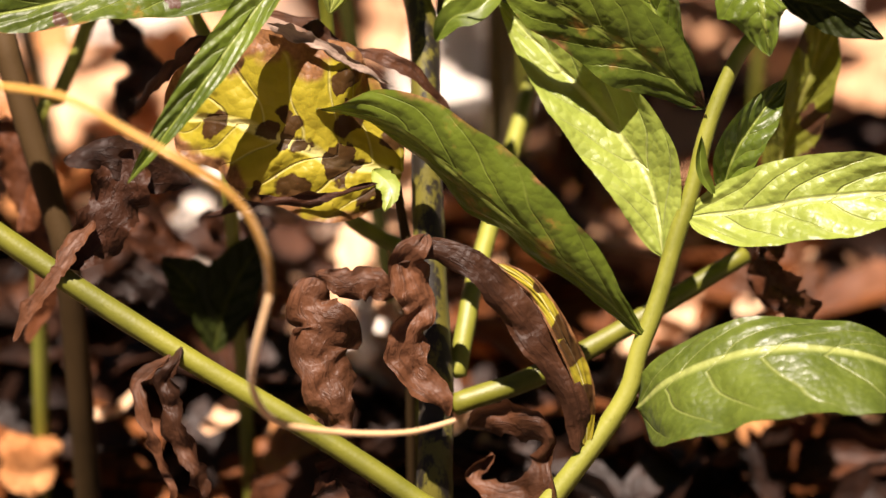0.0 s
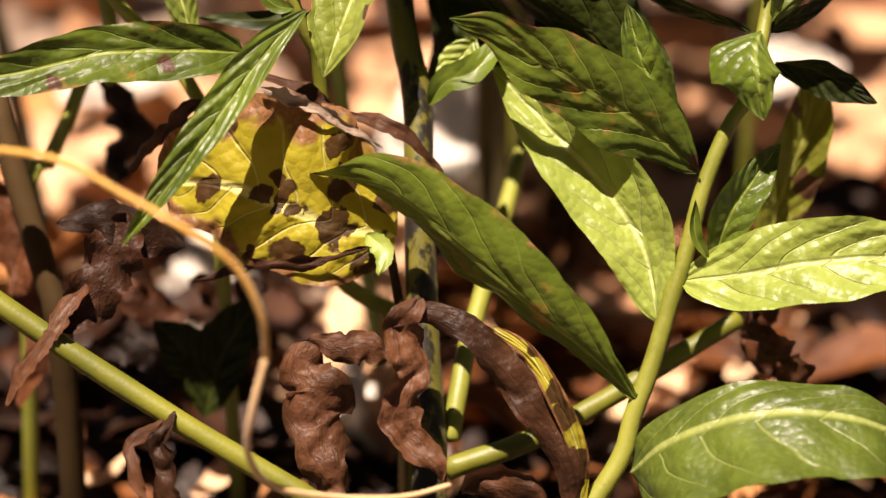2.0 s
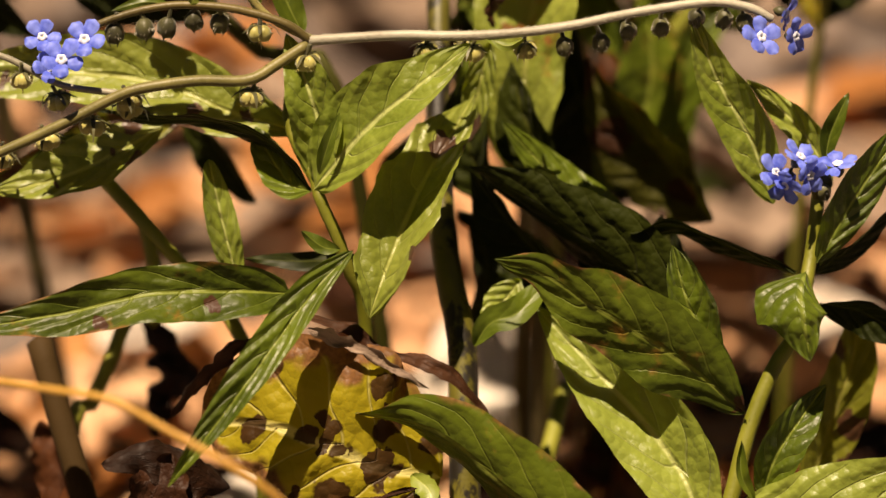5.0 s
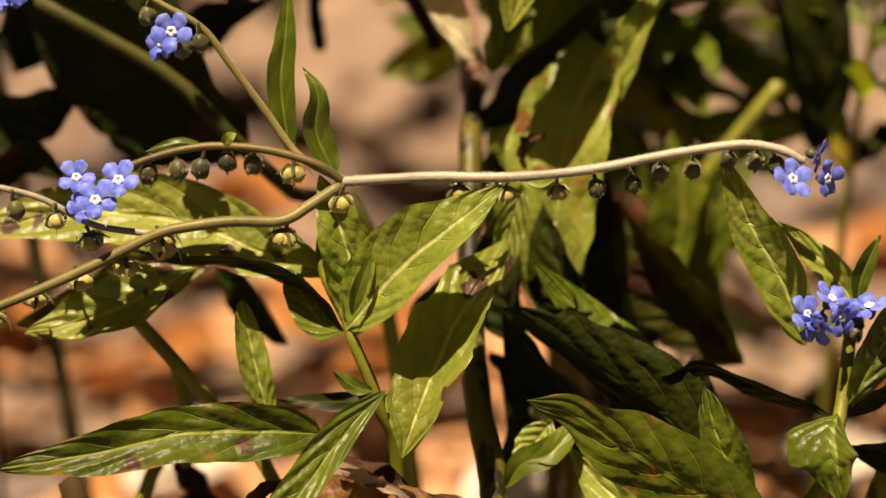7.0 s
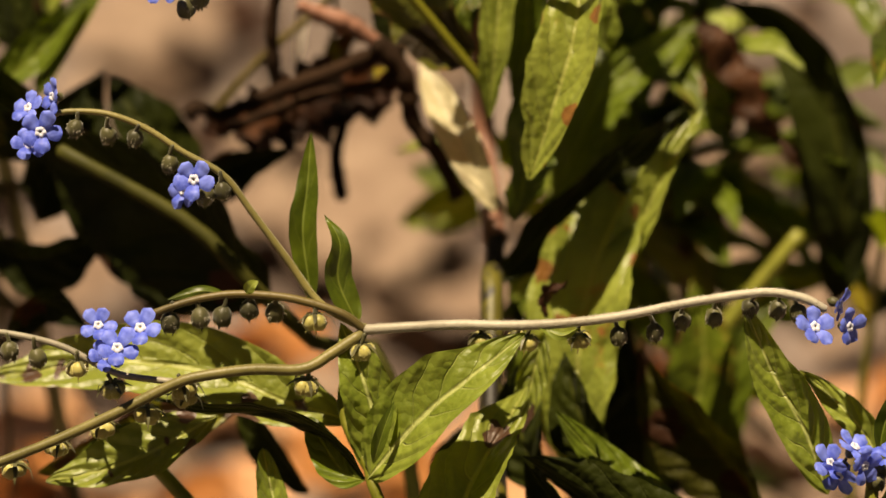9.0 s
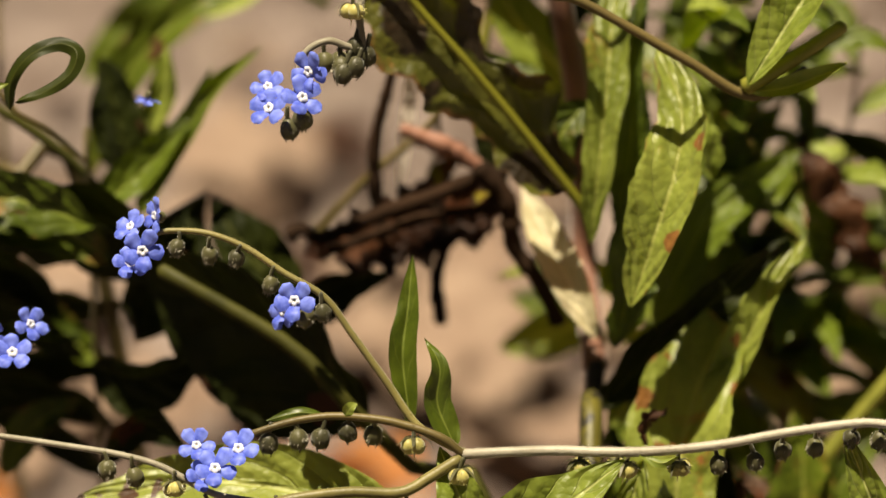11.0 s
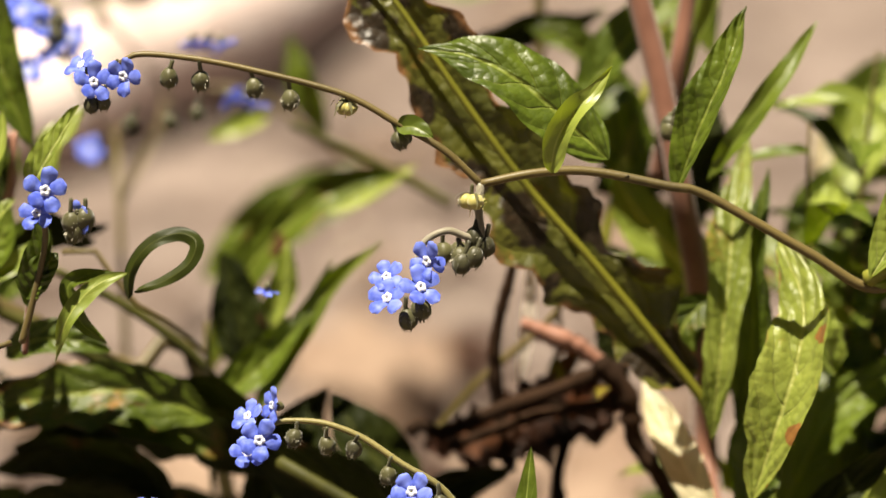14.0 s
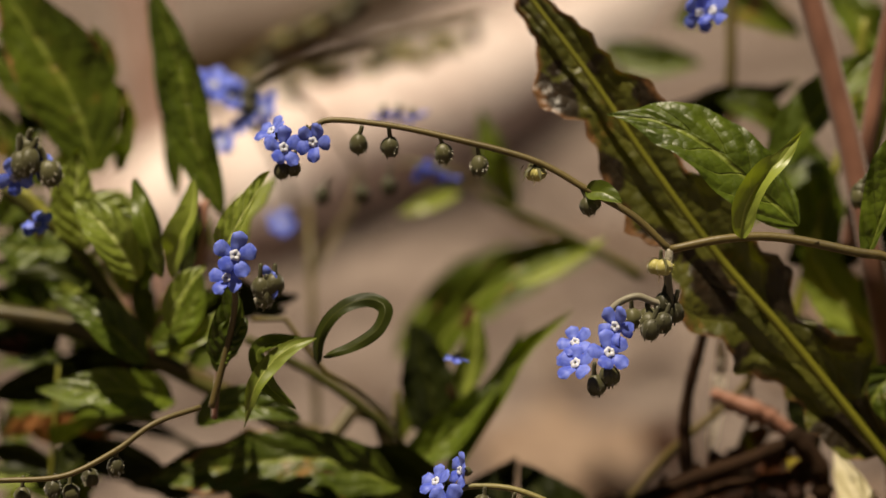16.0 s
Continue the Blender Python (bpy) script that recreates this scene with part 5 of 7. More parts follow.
leaf(bushy, "green", [(-15.34, 8.17, 18.67), (-14.63, 8.21, 19.26), (-14.30, 8.49, 20.13)], 0.36, 0.39, 0, 0)
leaf(bushy, "pale", [(-15.23, 8.16, 18.56), (-14.40, 8.16, 18.93), (-13.74, 8.38, 19.46)], 0.28, 0.28, 0, 0)
leaf(bushy, "green", [(-17.42, 10.48, 20.16), (-18.11, 10.36, 20.06), (-19.04, 10.27, 20.20)], 0.57, 0.57, 0, 0)
leaf(bushy, "deep_shade", [(-17.72, 10.39, 18.60), (-18.18, 10.21, 18.16), (-19.11, 10.06, 18.07)], 0.49, 0.49, 0, 0)
leaf(bushy, "green", [(-13.30, 4.86, 19.33), (-13.05, 4.81, 19.80), (-12.74, 4.96, 20.20)], 0.35, 0.35, 0, 0)
leaf(bushy, "green", [(-15.16, 9.28, 17.27), (-16.03, 7.95, 17.78), (-17.60, 7.75, 17.82)], 0.57, 0.49, 0, 0)
leaf(bushy, "green", [(-11.83, 5.02, 18.40), (-12.35, 4.97, 18.86), (-12.57, 5.11, 19.49), (-12.02, 5.14, 19.72), (-11.49, 5.20, 19.70)], 0.17, 0.19, 0, 0)
leaf(bushy, "pale", [(-12.76, 4.50, 18.16), (-12.54, 4.50, 18.90), (-12.24, 4.70, 19.38), (-11.85, 4.85, 19.68), (-11.39, 5.00, 19.81)], 0.19, 0.22, 14, 10, peak=1.2)
stem(bushy, [(-10.58, 11.39, -5.00), (-10.67, 10.23, 15.83), (-10.69, 9.74, 16.72), (-11.25, 8.30, 17.87), (-11.95, 8.13, 18.38), (-12.58, 8.28, 19.27), (-13.25, 8.20, 19.28)], 0.073, 0.055, "stem_olive", name='branch')
leaf(bushy, "deep_shade", [(-11.44, 5.20, 19.22), (-11.40, 5.30, 19.76), (-11.06, 5.40, 20.24), (-10.52, 5.50, 20.47), (-10.13, 5.30, 20.38), (-10.23, 5.10, 20.01), (-10.66, 5.00, 19.69), (-11.27, 4.90, 19.48)], 0.15, 0.15, 0, 0, sharp=0.35, cl=8.0, cr=8.0)
leaf(bushy, "green", [(-9.79, 11.00, 15.20), (-9.31, 11.00, 16.32), (-8.67, 11.20, 17.25), (-8.20, 11.60, 18.25)], 0.24, 0.26, 10, 20, peak=0.9)
leaf(bushy, "pale", [(-9.78, 12.67, 16.31), (-9.39, 12.63, 17.33), (-9.29, 12.90, 18.31)], 0.34, 0.31, 0, 0)
leaf(bushy, "deep_shade", [(-9.94, 12.74, 15.28), (-10.26, 12.61, 16.32), (-10.51, 12.89, 17.49), (-10.75, 12.98, 17.96)], 0.65, 0.58, 0, 0)
leaf(bushy, "deep_shade", [(-9.86, 13.09, 15.17), (-9.71, 13.02, 16.21), (-10.19, 13.14, 16.92)], 0.58, 0.51, 0, 0)
leaf(bushy, "green", [(-12.55, 22.42, 14.55), (-10.68, 23.04, 15.96), (-9.21, 23.41, 16.58), (-7.73, 23.72, 17.00)], 0.86, 0.78, 0, 0)
flower(head_b, (-9.04, 7.19, 18.87), 0.65, (0.1, -0.35, -0.9))
spray_g = stem(bushy, [(-17.72, 2.74, 17.48), (-17.09, 2.83, 17.50), (-15.93, 3.00, 17.57), (-15.03, 3.43, 17.95), (-14.34, 3.85, 18.39), (-13.57, 4.41, 18.56)], 0.054, 0.054, "stem_olive", name='flower_stalk')
bud(spray_g, (-16.72, 3.08, 17.48), 1.00)
bud(spray_g, (-16.14, 3.17, 17.51), 1.00)
bud(spray_g, (-15.87, 3.21, 17.54), 1.00)
bud(spray_g, (-15.50, 3.30, 17.71), 1.00)
bud(spray_g, (-14.98, 3.44, 17.97), 1.00)
head_c = stem(bushy, [(-12.70, 4.27, 13.86), (-11.98, 4.05, 14.66), (-11.52, 3.95, 14.93)], 0.064, 0.054, "stem_olive", name='flower_stalk')
flower(head_c, (-11.76, 3.60, 15.18), 1.00)
flower(head_c, (-11.26, 3.54, 14.92), 1.00)
flower(head_c, (-10.96, 3.91, 15.36), 0.90)
flower(head_c, (-11.87, 3.59, 14.84), 0.90)
bud(head_c, (-12.24, 3.13, 15.12), 1.00)
bud(head_c, (-12.08, 3.11, 15.02), 1.00)
bud(head_c, (-12.34, 2.99, 14.71), 1.00)
head_d = stem(bushy, [(-18.12, 10.42, 20.29), (-18.36, 10.63, 21.20), (-18.42, 10.86, 22.10)], 0.064, 0.055, "stem_olive", name='flower_stalk')
flower(head_d, (-17.48, 6.21, 22.58), 1.00)
flower(head_d, (-17.05, 6.33, 22.83), 1.00)
flower(head_d, (-17.15, 6.60, 21.52), 0.90)
bud(head_d, (-17.12, 6.28, 23.46), 1.50)
bud(head_d, (-17.33, 6.22, 23.36), 1.50)
bud(head_d, (-17.01, 6.25, 23.30), 1.50)
bud(head_d, (-16.95, 6.22, 23.14), 1.50)
leaf(bushy, "rusty", [(-17.62, 12.86, 22.37), (-18.45, 12.85, 22.74), (-19.28, 12.92, 23.45), (-20.00, 12.92, 23.81)], 0.64, 0.58, 12, 18, wave=0.12)
leaf(bushy, "deep_shade", [(-17.56, 12.88, 22.43), (-17.74, 13.09, 23.30), (-18.05, 13.27, 24.11), (-18.23, 13.36, 24.58)], 0.47, 0.42, 12, 18, wave=0.12, front=SHY)
leaf(bushy, "rusty", [(-17.50, 12.89, 22.43), (-17.27, 13.18, 23.40), (-17.52, 13.36, 24.22)], 0.44, 0.40, 12, 18, wave=0.12)
leaf(bushy, "deep_shade", [(-17.73, 12.85, 22.38), (-18.56, 12.73, 22.34), (-19.16, 12.70, 22.52)], 0.33, 0.30, 12, 18, wave=0.12, front=SHY)
leaf(bushy, "olive", [(-17.50, 12.88, 22.37), (-16.91, 13.04, 22.70), (-17.03, 13.12, 23.05)], 0.28, 0.25, 12, 18, wave=0.12)
leaf(bushy, "green", [(-15.70, 12.68, 20.71), (-15.74, 13.04, 22.10), (-15.97, 13.35, 23.37), (-16.40, 13.69, 24.88)], 0.33, 0.30, 12, 18, wave=0.12)
leaf(bushy, "pale", [(-14.69, 12.70, 20.28), (-15.12, 12.97, 21.51), (-15.55, 13.28, 22.90), (-15.73, 13.47, 23.71)], 0.33, 0.30, 12, 18, wave=0.12, front=LIT)
leaf(bushy, "pale", [(-17.65, 12.25, 20.06), (-17.84, 12.53, 21.22), (-17.79, 12.79, 22.20)], 0.47, 0.42, 12, 18, wave=0.12, front=LIT)
leaf(bushy, "pale", [(-17.71, 12.18, 19.84), (-17.12, 12.41, 20.40), (-16.29, 12.48, 20.26)], 0.47, 0.42, 12, 18, wave=0.12, front=LIT)
leaf(bushy, "deep_shade", [(-17.47, 12.15, 19.60), (-16.76, 12.33, 19.93), (-16.23, 12.43, 20.03)], 0.33, 0.30, 12, 18, wave=0.12, front=SHY)
leaf(bushy, "pale", [(-19.01, 11.95, 19.63), (-18.54, 12.07, 19.85), (-17.71, 12.12, 19.60)], 0.44, 0.40, 12, 18, wave=0.12, front=LIT)
leaf(bushy, "green", [(-17.34, 11.80, 18.21), (-17.94, 11.90, 18.92), (-18.65, 11.90, 19.28)], 0.42, 0.38, 12, 18, wave=0.12)
leaf(bushy, "pale", [(-17.10, 11.92, 18.55), (-17.47, 12.06, 19.25), (-17.94, 12.12, 19.73)], 0.38, 0.34, 12, 18, wave=0.12, front=LIT)
leaf(bushy, "pale", [(-16.03, 11.87, 17.83), (-15.68, 12.07, 18.40), (-15.45, 12.28, 19.09)], 0.36, 0.32, 12, 18, wave=0.12, front=LIT)
leaf(bushy, "green", [(-15.91, 11.89, 17.83), (-15.15, 12.12, 18.33), (-14.80, 12.30, 18.84)], 0.33, 0.30, 12, 18, wave=0.12)
leaf(bushy, "rusty", [(-16.15, 11.86, 17.84), (-16.33, 12.05, 18.65), (-16.28, 12.27, 19.46)], 0.31, 0.28, 12, 18, wave=0.12)
leaf(bushy, "pale", [(-15.97, 11.85, 17.72), (-15.55, 11.81, 17.36), (-15.44, 11.95, 17.82)], 0.27, 0.24, 12, 18, wave=0.12, front=LIT)
leaf(bushy, "deep_shade", [(-16.38, 11.77, 17.61), (-17.33, 11.64, 17.63), (-18.16, 11.45, 17.31)], 0.38, 0.34, 12, 18, wave=0.12, front=SHY)
leaf(bushy, "green", [(-18.50, 11.16, 16.39), (-17.56, 11.33, 16.54), (-16.72, 11.36, 16.23)], 0.42, 0.38, 12, 18, wave=0.12)
leaf(bushy, "deep_shade", [(-19.46, 11.40, 17.80), (-18.76, 11.59, 18.13), (-17.93, 11.72, 18.22)], 0.42, 0.38, 12, 18, wave=0.12, front=SHY)
leaf(bushy, "deep_shade", [(-19.47, 11.65, 18.72), (-18.76, 11.80, 18.94), (-17.94, 11.90, 18.92)], 0.38, 0.34, 12, 18, wave=0.12, front=SHY)
leaf(bushy, "green", [(-19.37, 12.03, 20.10), (-19.02, 12.22, 20.67), (-19.14, 12.33, 21.14)], 0.38, 0.34, 12, 18, wave=0.12)
leaf(bushy, "rusty", [(-15.31, 11.78, 17.12), (-14.84, 11.96, 17.57), (-14.49, 12.04, 17.68)], 0.38, 0.34, 12, 18, wave=0.12)
leaf(bushy, "green", [(-18.55, 12.35, 20.89), (-18.79, 12.56, 21.82), (-18.56, 12.80, 22.63)], 0.40, 0.36, 12, 18, wave=0.12)
leaf(bushy, "green", [(-18.19, 12.36, 20.77), (-17.49, 12.63, 21.45), (-16.78, 12.79, 21.66)], 0.38, 0.34, 12, 18, wave=0.12)
leaf(bushy, "rusty", [(-19.03, 12.44, 21.48), (-19.39, 12.57, 22.18), (-19.75, 12.62, 22.54)], 0.44, 0.40, 12, 18, wave=0.12)
leaf(bushy, "green", [(-16.99, 12.12, 19.24), (-16.64, 12.31, 19.81), (-16.53, 12.54, 20.62)], 0.33, 0.30, 12, 18, wave=0.12)
leaf(bushy, "rusty", [(-17.94, 12.00, 19.26), (-18.54, 12.04, 19.74), (-19.25, 11.98, 19.87)], 0.42, 0.38, 12, 18, wave=0.12)
leaf(bushy, "green", [(-16.89, 12.65, 21.20), (-16.72, 12.91, 22.12), (-16.85, 13.11, 22.93)], 0.27, 0.24, 12, 18, wave=0.12)
leaf(bushy, "green", [(-18.52, 11.71, 18.47), (-19.00, 11.83, 19.17), (-19.60, 11.78, 19.30)], 0.44, 0.40, 12, 18, wave=0.12)
leaf(bushy, "rusty", [(-15.33, 12.33, 19.20), (-15.10, 12.51, 19.77), (-15.17, 12.72, 20.58)], 0.29, 0.26, 12, 18, wave=0.12)
leaf(bushy, "pale", [(-16.63, 12.01, 18.66), (-16.87, 12.16, 19.35), (-17.35, 12.22, 19.83)], 0.31, 0.28, 12, 18, wave=0.12, front=LIT)
leaf(bushy, "deep_shade", [(-14.49, 12.16, 18.14), (-14.14, 12.33, 18.60), (-13.55, 12.46, 18.81)], 0.33, 0.30, 12, 18, wave=0.12, front=SHY)
leaf(bushy, "rusty", [(-18.10, 13.11, 23.54), (-18.82, 13.14, 24.02), (-19.64, 13.03, 24.04)], 0.49, 0.44, 12, 18, wave=0.12)
leaf(bushy, "rusty", [(-15.44, 12.04, 18.17), (-14.73, 12.22, 18.50), (-14.14, 12.30, 18.48)], 0.29, 0.26, 12, 18, wave=0.12)
leaf(bushy, "pale", [(-17.25, 12.60, 21.21), (-17.31, 12.75, 21.79), (-17.50, 12.85, 22.25)], 0.27, 0.24, 12, 18, wave=0.12, front=LIT)

stem(bushy, [(-19.09, 10.00, 18.91), (-17.22, 10.10, 18.38), (-15.60, 10.20, 17.73), (-13.98, 10.30, 16.89), (-12.35, 10.40, 16.05), (-11.44, 10.50, 15.37)], 0.190, 0.150, "stem_moss", name="branch")
stem(bushy, [(-18.47, 9.00, 21.67), (-17.16, 9.20, 20.53), (-16.32, 9.40, 19.25), (-15.76, 9.60, 18.01)], 0.110, 0.130, "stem_moss", name="branch")
stem(bushy, [(-14.62, 10.00, 21.21), (-14.55, 10.10, 20.36), (-14.71, 10.20, 19.62)], 0.070, 0.070, "stem_red", name="branch")
stem(bushy, [(-13.76, 10.00, 18.37), (-13.08, 10.10, 18.00), (-12.06, 10.20, 17.39), (-10.91, 10.30, 16.42), (-10.00, 10.40, 15.19)], 0.090, 0.120, "stem_moss", name="branch")
leaf(bushy, "pale", [(-17.46, 9.00, 20.69), (-16.79, 9.20, 21.13), (-16.25, 9.40, 21.15), (-15.66, 9.60, 20.88)], 0.42, 0.39, 8, 14, front=LIT)
leaf(bushy, "pale", [(-13.95, 10.00, 19.92), (-13.89, 10.40, 20.66), (-13.60, 10.80, 21.10), (-13.31, 11.20, 21.55)], 0.40, 0.38, 8, 14, front=LIT)
leaf(bushy, "green", [(-15.68, 9.50, 19.54), (-15.66, 9.80, 20.41), (-16.00, 10.10, 21.05)], 0.32, 0.30, 8, 14)
leaf(bushy, "deep_shade", [(-15.02, 10.50, 19.29), (-15.17, 10.80, 20.30), (-14.96, 11.10, 21.19)], 0.34, 0.32, 8, 14, front=SHY)
leaf(bushy, "deep_shade", [(-12.92, 10.00, 18.99), (-13.44, 10.30, 19.14), (-13.96, 10.60, 19.53)], 0.34, 0.32, 8, 14, front=NIX)
leaf(bushy, "green", [(-13.71, 8.50, 18.43), (-13.69, 8.80, 18.94), (-13.68, 9.10, 19.45)], 0.14, 0.13, 8, 14)
leaf(bushy, "pale", [(-17.77, 9.50, 19.02), (-17.24, 9.80, 19.31), (-16.81, 10.10, 19.96)], 0.30, 0.28, 8, 14, front=LIT)

# ---- the plant farther back ----

distant = thing("flowering_plant", (-13.97, 16.31, 0.00), "blue-flowering plant farther back over bare soil", "plant")
head_e = stem(distant, [(-13.00, 15.54, -5.00), (-13.80, 18.09, 17.54), (-15.40, 26.62, 16.10), (-15.82, 25.36, 18.44), (-16.34, 23.96, 20.31), (-16.62, 24.17, 21.25)], 0.095, 0.074, "stem_olive")
flower(head_e, (-15.10, 14.11, 22.85), 1.15)
flower(head_e, (-14.74, 14.09, 22.61), 1.15)
flower(head_e, (-14.91, 13.81, 21.62), 1.15)
flower(head_e, (-14.41, 14.19, 22.03), 1.15)
flower(head_e, (-14.09, 14.49, 22.21), 1.15)
flower(head_e, (-15.32, 14.25, 22.69), 1.15)
bud(head_e, (-14.33, 14.24, 22.95), 1.20)
bud(head_e, (-14.20, 14.19, 22.71), 1.20)
bud(head_e, (-14.50, 14.15, 22.72), 1.20)
stem(distant, [(-13.80, 18.09, 17.54), (-13.88, 25.54, 18.13), (-14.44, 24.10, 19.87), (-14.96, 22.52, 21.05)], 0.073, 0.062, "stem_olive", name='branch')
head_f = stem(distant, [(-8.28, 22.37, 17.14), (-9.89, 22.44, 18.21), (-11.22, 22.51, 19.15), (-12.42, 22.39, 19.31)], 0.072, 0.062, "stem_olive")
flower(head_f, (-10.41, 14.63, 20.90), 0.85, (0.1, -0.35, -0.9))
flower(head_f, (-10.73, 14.71, 20.94), 0.85, (0.1, -0.35, -0.9))
flower(head_f, (-10.19, 14.73, 20.75), 0.85, (0.1, -0.35, -0.9))
flower(head_f, (-11.30, 15.04, 22.07), 0.85, (0.1, -0.35, -0.9))
flower(head_f, (-10.93, 15.07, 22.01), 0.85, (0.1, -0.35, -0.9))
flower(head_f, (-11.60, 14.99, 22.05), 0.85, (0.1, -0.35, -0.9))
leaf(distant, "green", [(-9.43, 20.79, 18.63), (-9.88, 20.35, 19.94), (-10.21, 20.60, 21.08)], 0.36, 0.36, 0, 0)
leaf(distant, "pale", [(-10.73, 20.72, 19.04), (-11.41, 19.87, 18.91), (-12.06, 19.74, 18.73)], 0.22, 0.22, 0, 0)
flower(head_f, (-4.47, 9.91, 25.26), 1.00)
flower(head_f, (-4.20, 9.96, 25.31), 1.00)

# ---- ground clutter at fixed places ----
leaf(thing("fallen_leaf", (-7.93, 20.20, 0.00), "fallen orange-brown leaf lying dry on the soil", "leaf", "fallen leaves on the soil"), "orange", [(-10.09, 20.42, -2.68), (-7.93, 20.20, -1.91), (-5.79, 19.99, -2.90)], 1.58, 1.58, 12, 15, name="blade", front=Vector((0, -0.3, 1)), crumple=0.35, rag=0.4, cl=-40, cr=-25, wave=0.2, sharp=0.55, puck=0.02)
leaf(thing("fallen_leaf", (1.34, 18.35, 0.00), "bleached pale leaf lying in the sun", "leaf", "fallen leaves on the soil"), "bleached", [(0.35, 15.72, -2.68), (1.34, 18.35, -1.91), (2.33, 20.98, -2.90)], 1.82, 1.82, 12, 15, name="blade", front=Vector((0, -0.3, 1)), crumple=0.35, rag=0.4, cl=-40, cr=-25, wave=0.2, sharp=0.55, puck=0.02)
leaf(thing("fallen_leaf", (-3.59, 30.58, 0.00), "fallen orange-brown leaf lying dry on the soil", "leaf", "fallen leaves on the soil"), "orange", [(-5.79, 30.69, -2.68), (-3.59, 30.58, -1.91), (-1.38, 30.48, -2.90)], 1.74, 1.74, 12, 15, name="blade", front=Vector((0, -0.3, 1)), crumple=0.35, rag=0.4, cl=-40, cr=-25, wave=0.2, sharp=0.55, puck=0.02)
leaf(thing("fallen_leaf", (-11.69, 43.30, 0.00), "fallen tan leaf lying dry on sandy soil", "leaf", "fallen leaves on the soil"), "tan", [(-13.37, 41.61, -2.25), (-11.69, 43.30, -1.49), (-10.02, 44.98, -2.47)], 1.22, 1.22, 12, 15, name="blade", front=Vector((0, -0.3, 1)), crumple=0.35, rag=0.4, cl=-40, cr=-25, wave=0.2, sharp=0.55, puck=0.02)
leaf(thing("fallen_leaf", (-3.60, 48.20, 0.00), "fallen tan leaf lying dry on sandy soil", "leaf", "fallen leaves on the soil"), "tan", [(-6.21, 44.08, -1.69), (-3.60, 48.20, -0.94), (-0.98, 52.32, -1.91)], 2.29, 2.29, 12, 15, name="blade", front=Vector((0, -0.3, 1)), crumple=0.35, rag=0.4, cl=-40, cr=-25, wave=0.2, sharp=0.55, puck=0.02)
leaf(thing("fallen_leaf", (-12.33, 60.87, 0.00), "fallen tan leaf lying dry on sandy soil", "leaf", "fallen leaves on the soil"), "tan", [(-14.72, 58.61, 0.09), (-12.33, 60.87, 0.81), (-9.93, 63.14, -0.12)], 2.77, 2.77, 12, 15, name="blade", front=Vector((0, -0.3, 1)), crumple=0.35, rag=0.4, cl=-40, cr=-25, wave=0.2, sharp=0.55, puck=0.02)
leaf(thing("fallen_leaf", (-7.69, 47.87, 0.00), "fallen tan leaf lying dry on sandy soil", "leaf", "fallen leaves on the soil"), "tan", [(-9.03, 49.09, -1.73), (-7.69, 47.87, -0.98), (-6.34, 46.66, -1.95)], 1.66, 1.66, 12, 15, name="blade", front=Vector((0, -0.3, 1)), crumple=0.35, rag=0.4, cl=-40, cr=-25, wave=0.2, sharp=0.55, puck=0.02)
leaf(thing("fallen_leaf", (-9.98, 30.15, 0.00), "fallen tan leaf lying dry on sandy soil", "leaf", "fallen leaves on the soil"), "tan", [(-11.60, 29.17, -2.68), (-9.98, 30.15, -1.91), (-8.35, 31.13, -2.90)], 1.41, 1.41, 12, 15, name="blade", front=Vector((0, -0.3, 1)), crumple=0.35, rag=0.4, cl=-40, cr=-25, wave=0.2, sharp=0.55, puck=0.02)
leaf(thing("fallen_leaf", (1.66, 19.17, 0.00), "bleached pale leaf lying in the sun", "leaf", "fallen leaves on the soil"), "bleached", [(0.81, 17.78, -2.68), (1.66, 19.17, -1.91), (2.53, 20.57, -2.90)], 1.96, 1.96, 12, 15, name="blade", front=Vector((0, -0.3, 1)), crumple=0.35, rag=0.4, cl=-40, cr=-25, wave=0.2, sharp=0.55, puck=0.02)
leaf(thing("fallen_leaf", (6.98, 32.40, 0.00), "fallen tan leaf lying dry on sandy soil", "leaf", "fallen leaves on the soil"), "tan", [(5.20, 30.46, -2.68), (6.98, 32.40, -1.91), (8.78, 34.36, -2.90)], 1.73, 1.73, 12, 15, name="blade", front=Vector((0, -0.3, 1)), crumple=0.35, rag=0.4, cl=-40, cr=-25, wave=0.2, sharp=0.55, puck=0.02)
leaf(thing("fallen_leaf", (-1.70, 10.96, 0.00), "fallen tan leaf lying dry on sandy soil", "leaf", "fallen leaves on the soil"), "tan", [(-3.01, 11.25, -2.68), (-1.70, 10.96, -1.91), (-0.39, 10.65, -2.90)], 1.04, 1.04, 12, 15, name="blade", front=Vector((0, -0.3, 1)), crumple=0.35, rag=0.4, cl=-40, cr=-25, wave=0.2, sharp=0.55, puck=0.02)
leaf(thing("fallen_leaf", (-5.87, 8.26, 0.00), "brown leaf lying crumpled among the litter", "leaf", "fallen leaves on the soil"), "umber", [(-6.68, 8.32, -2.68), (-5.87, 8.26, -1.91), (-5.04, 8.21, -2.90)], 0.76, 0.76, 12, 15, name="blade", front=Vector((0, -0.3, 1)), crumple=0.35, rag=0.4, cl=-40, cr=-25, wave=0.2, sharp=0.55, puck=0.02)
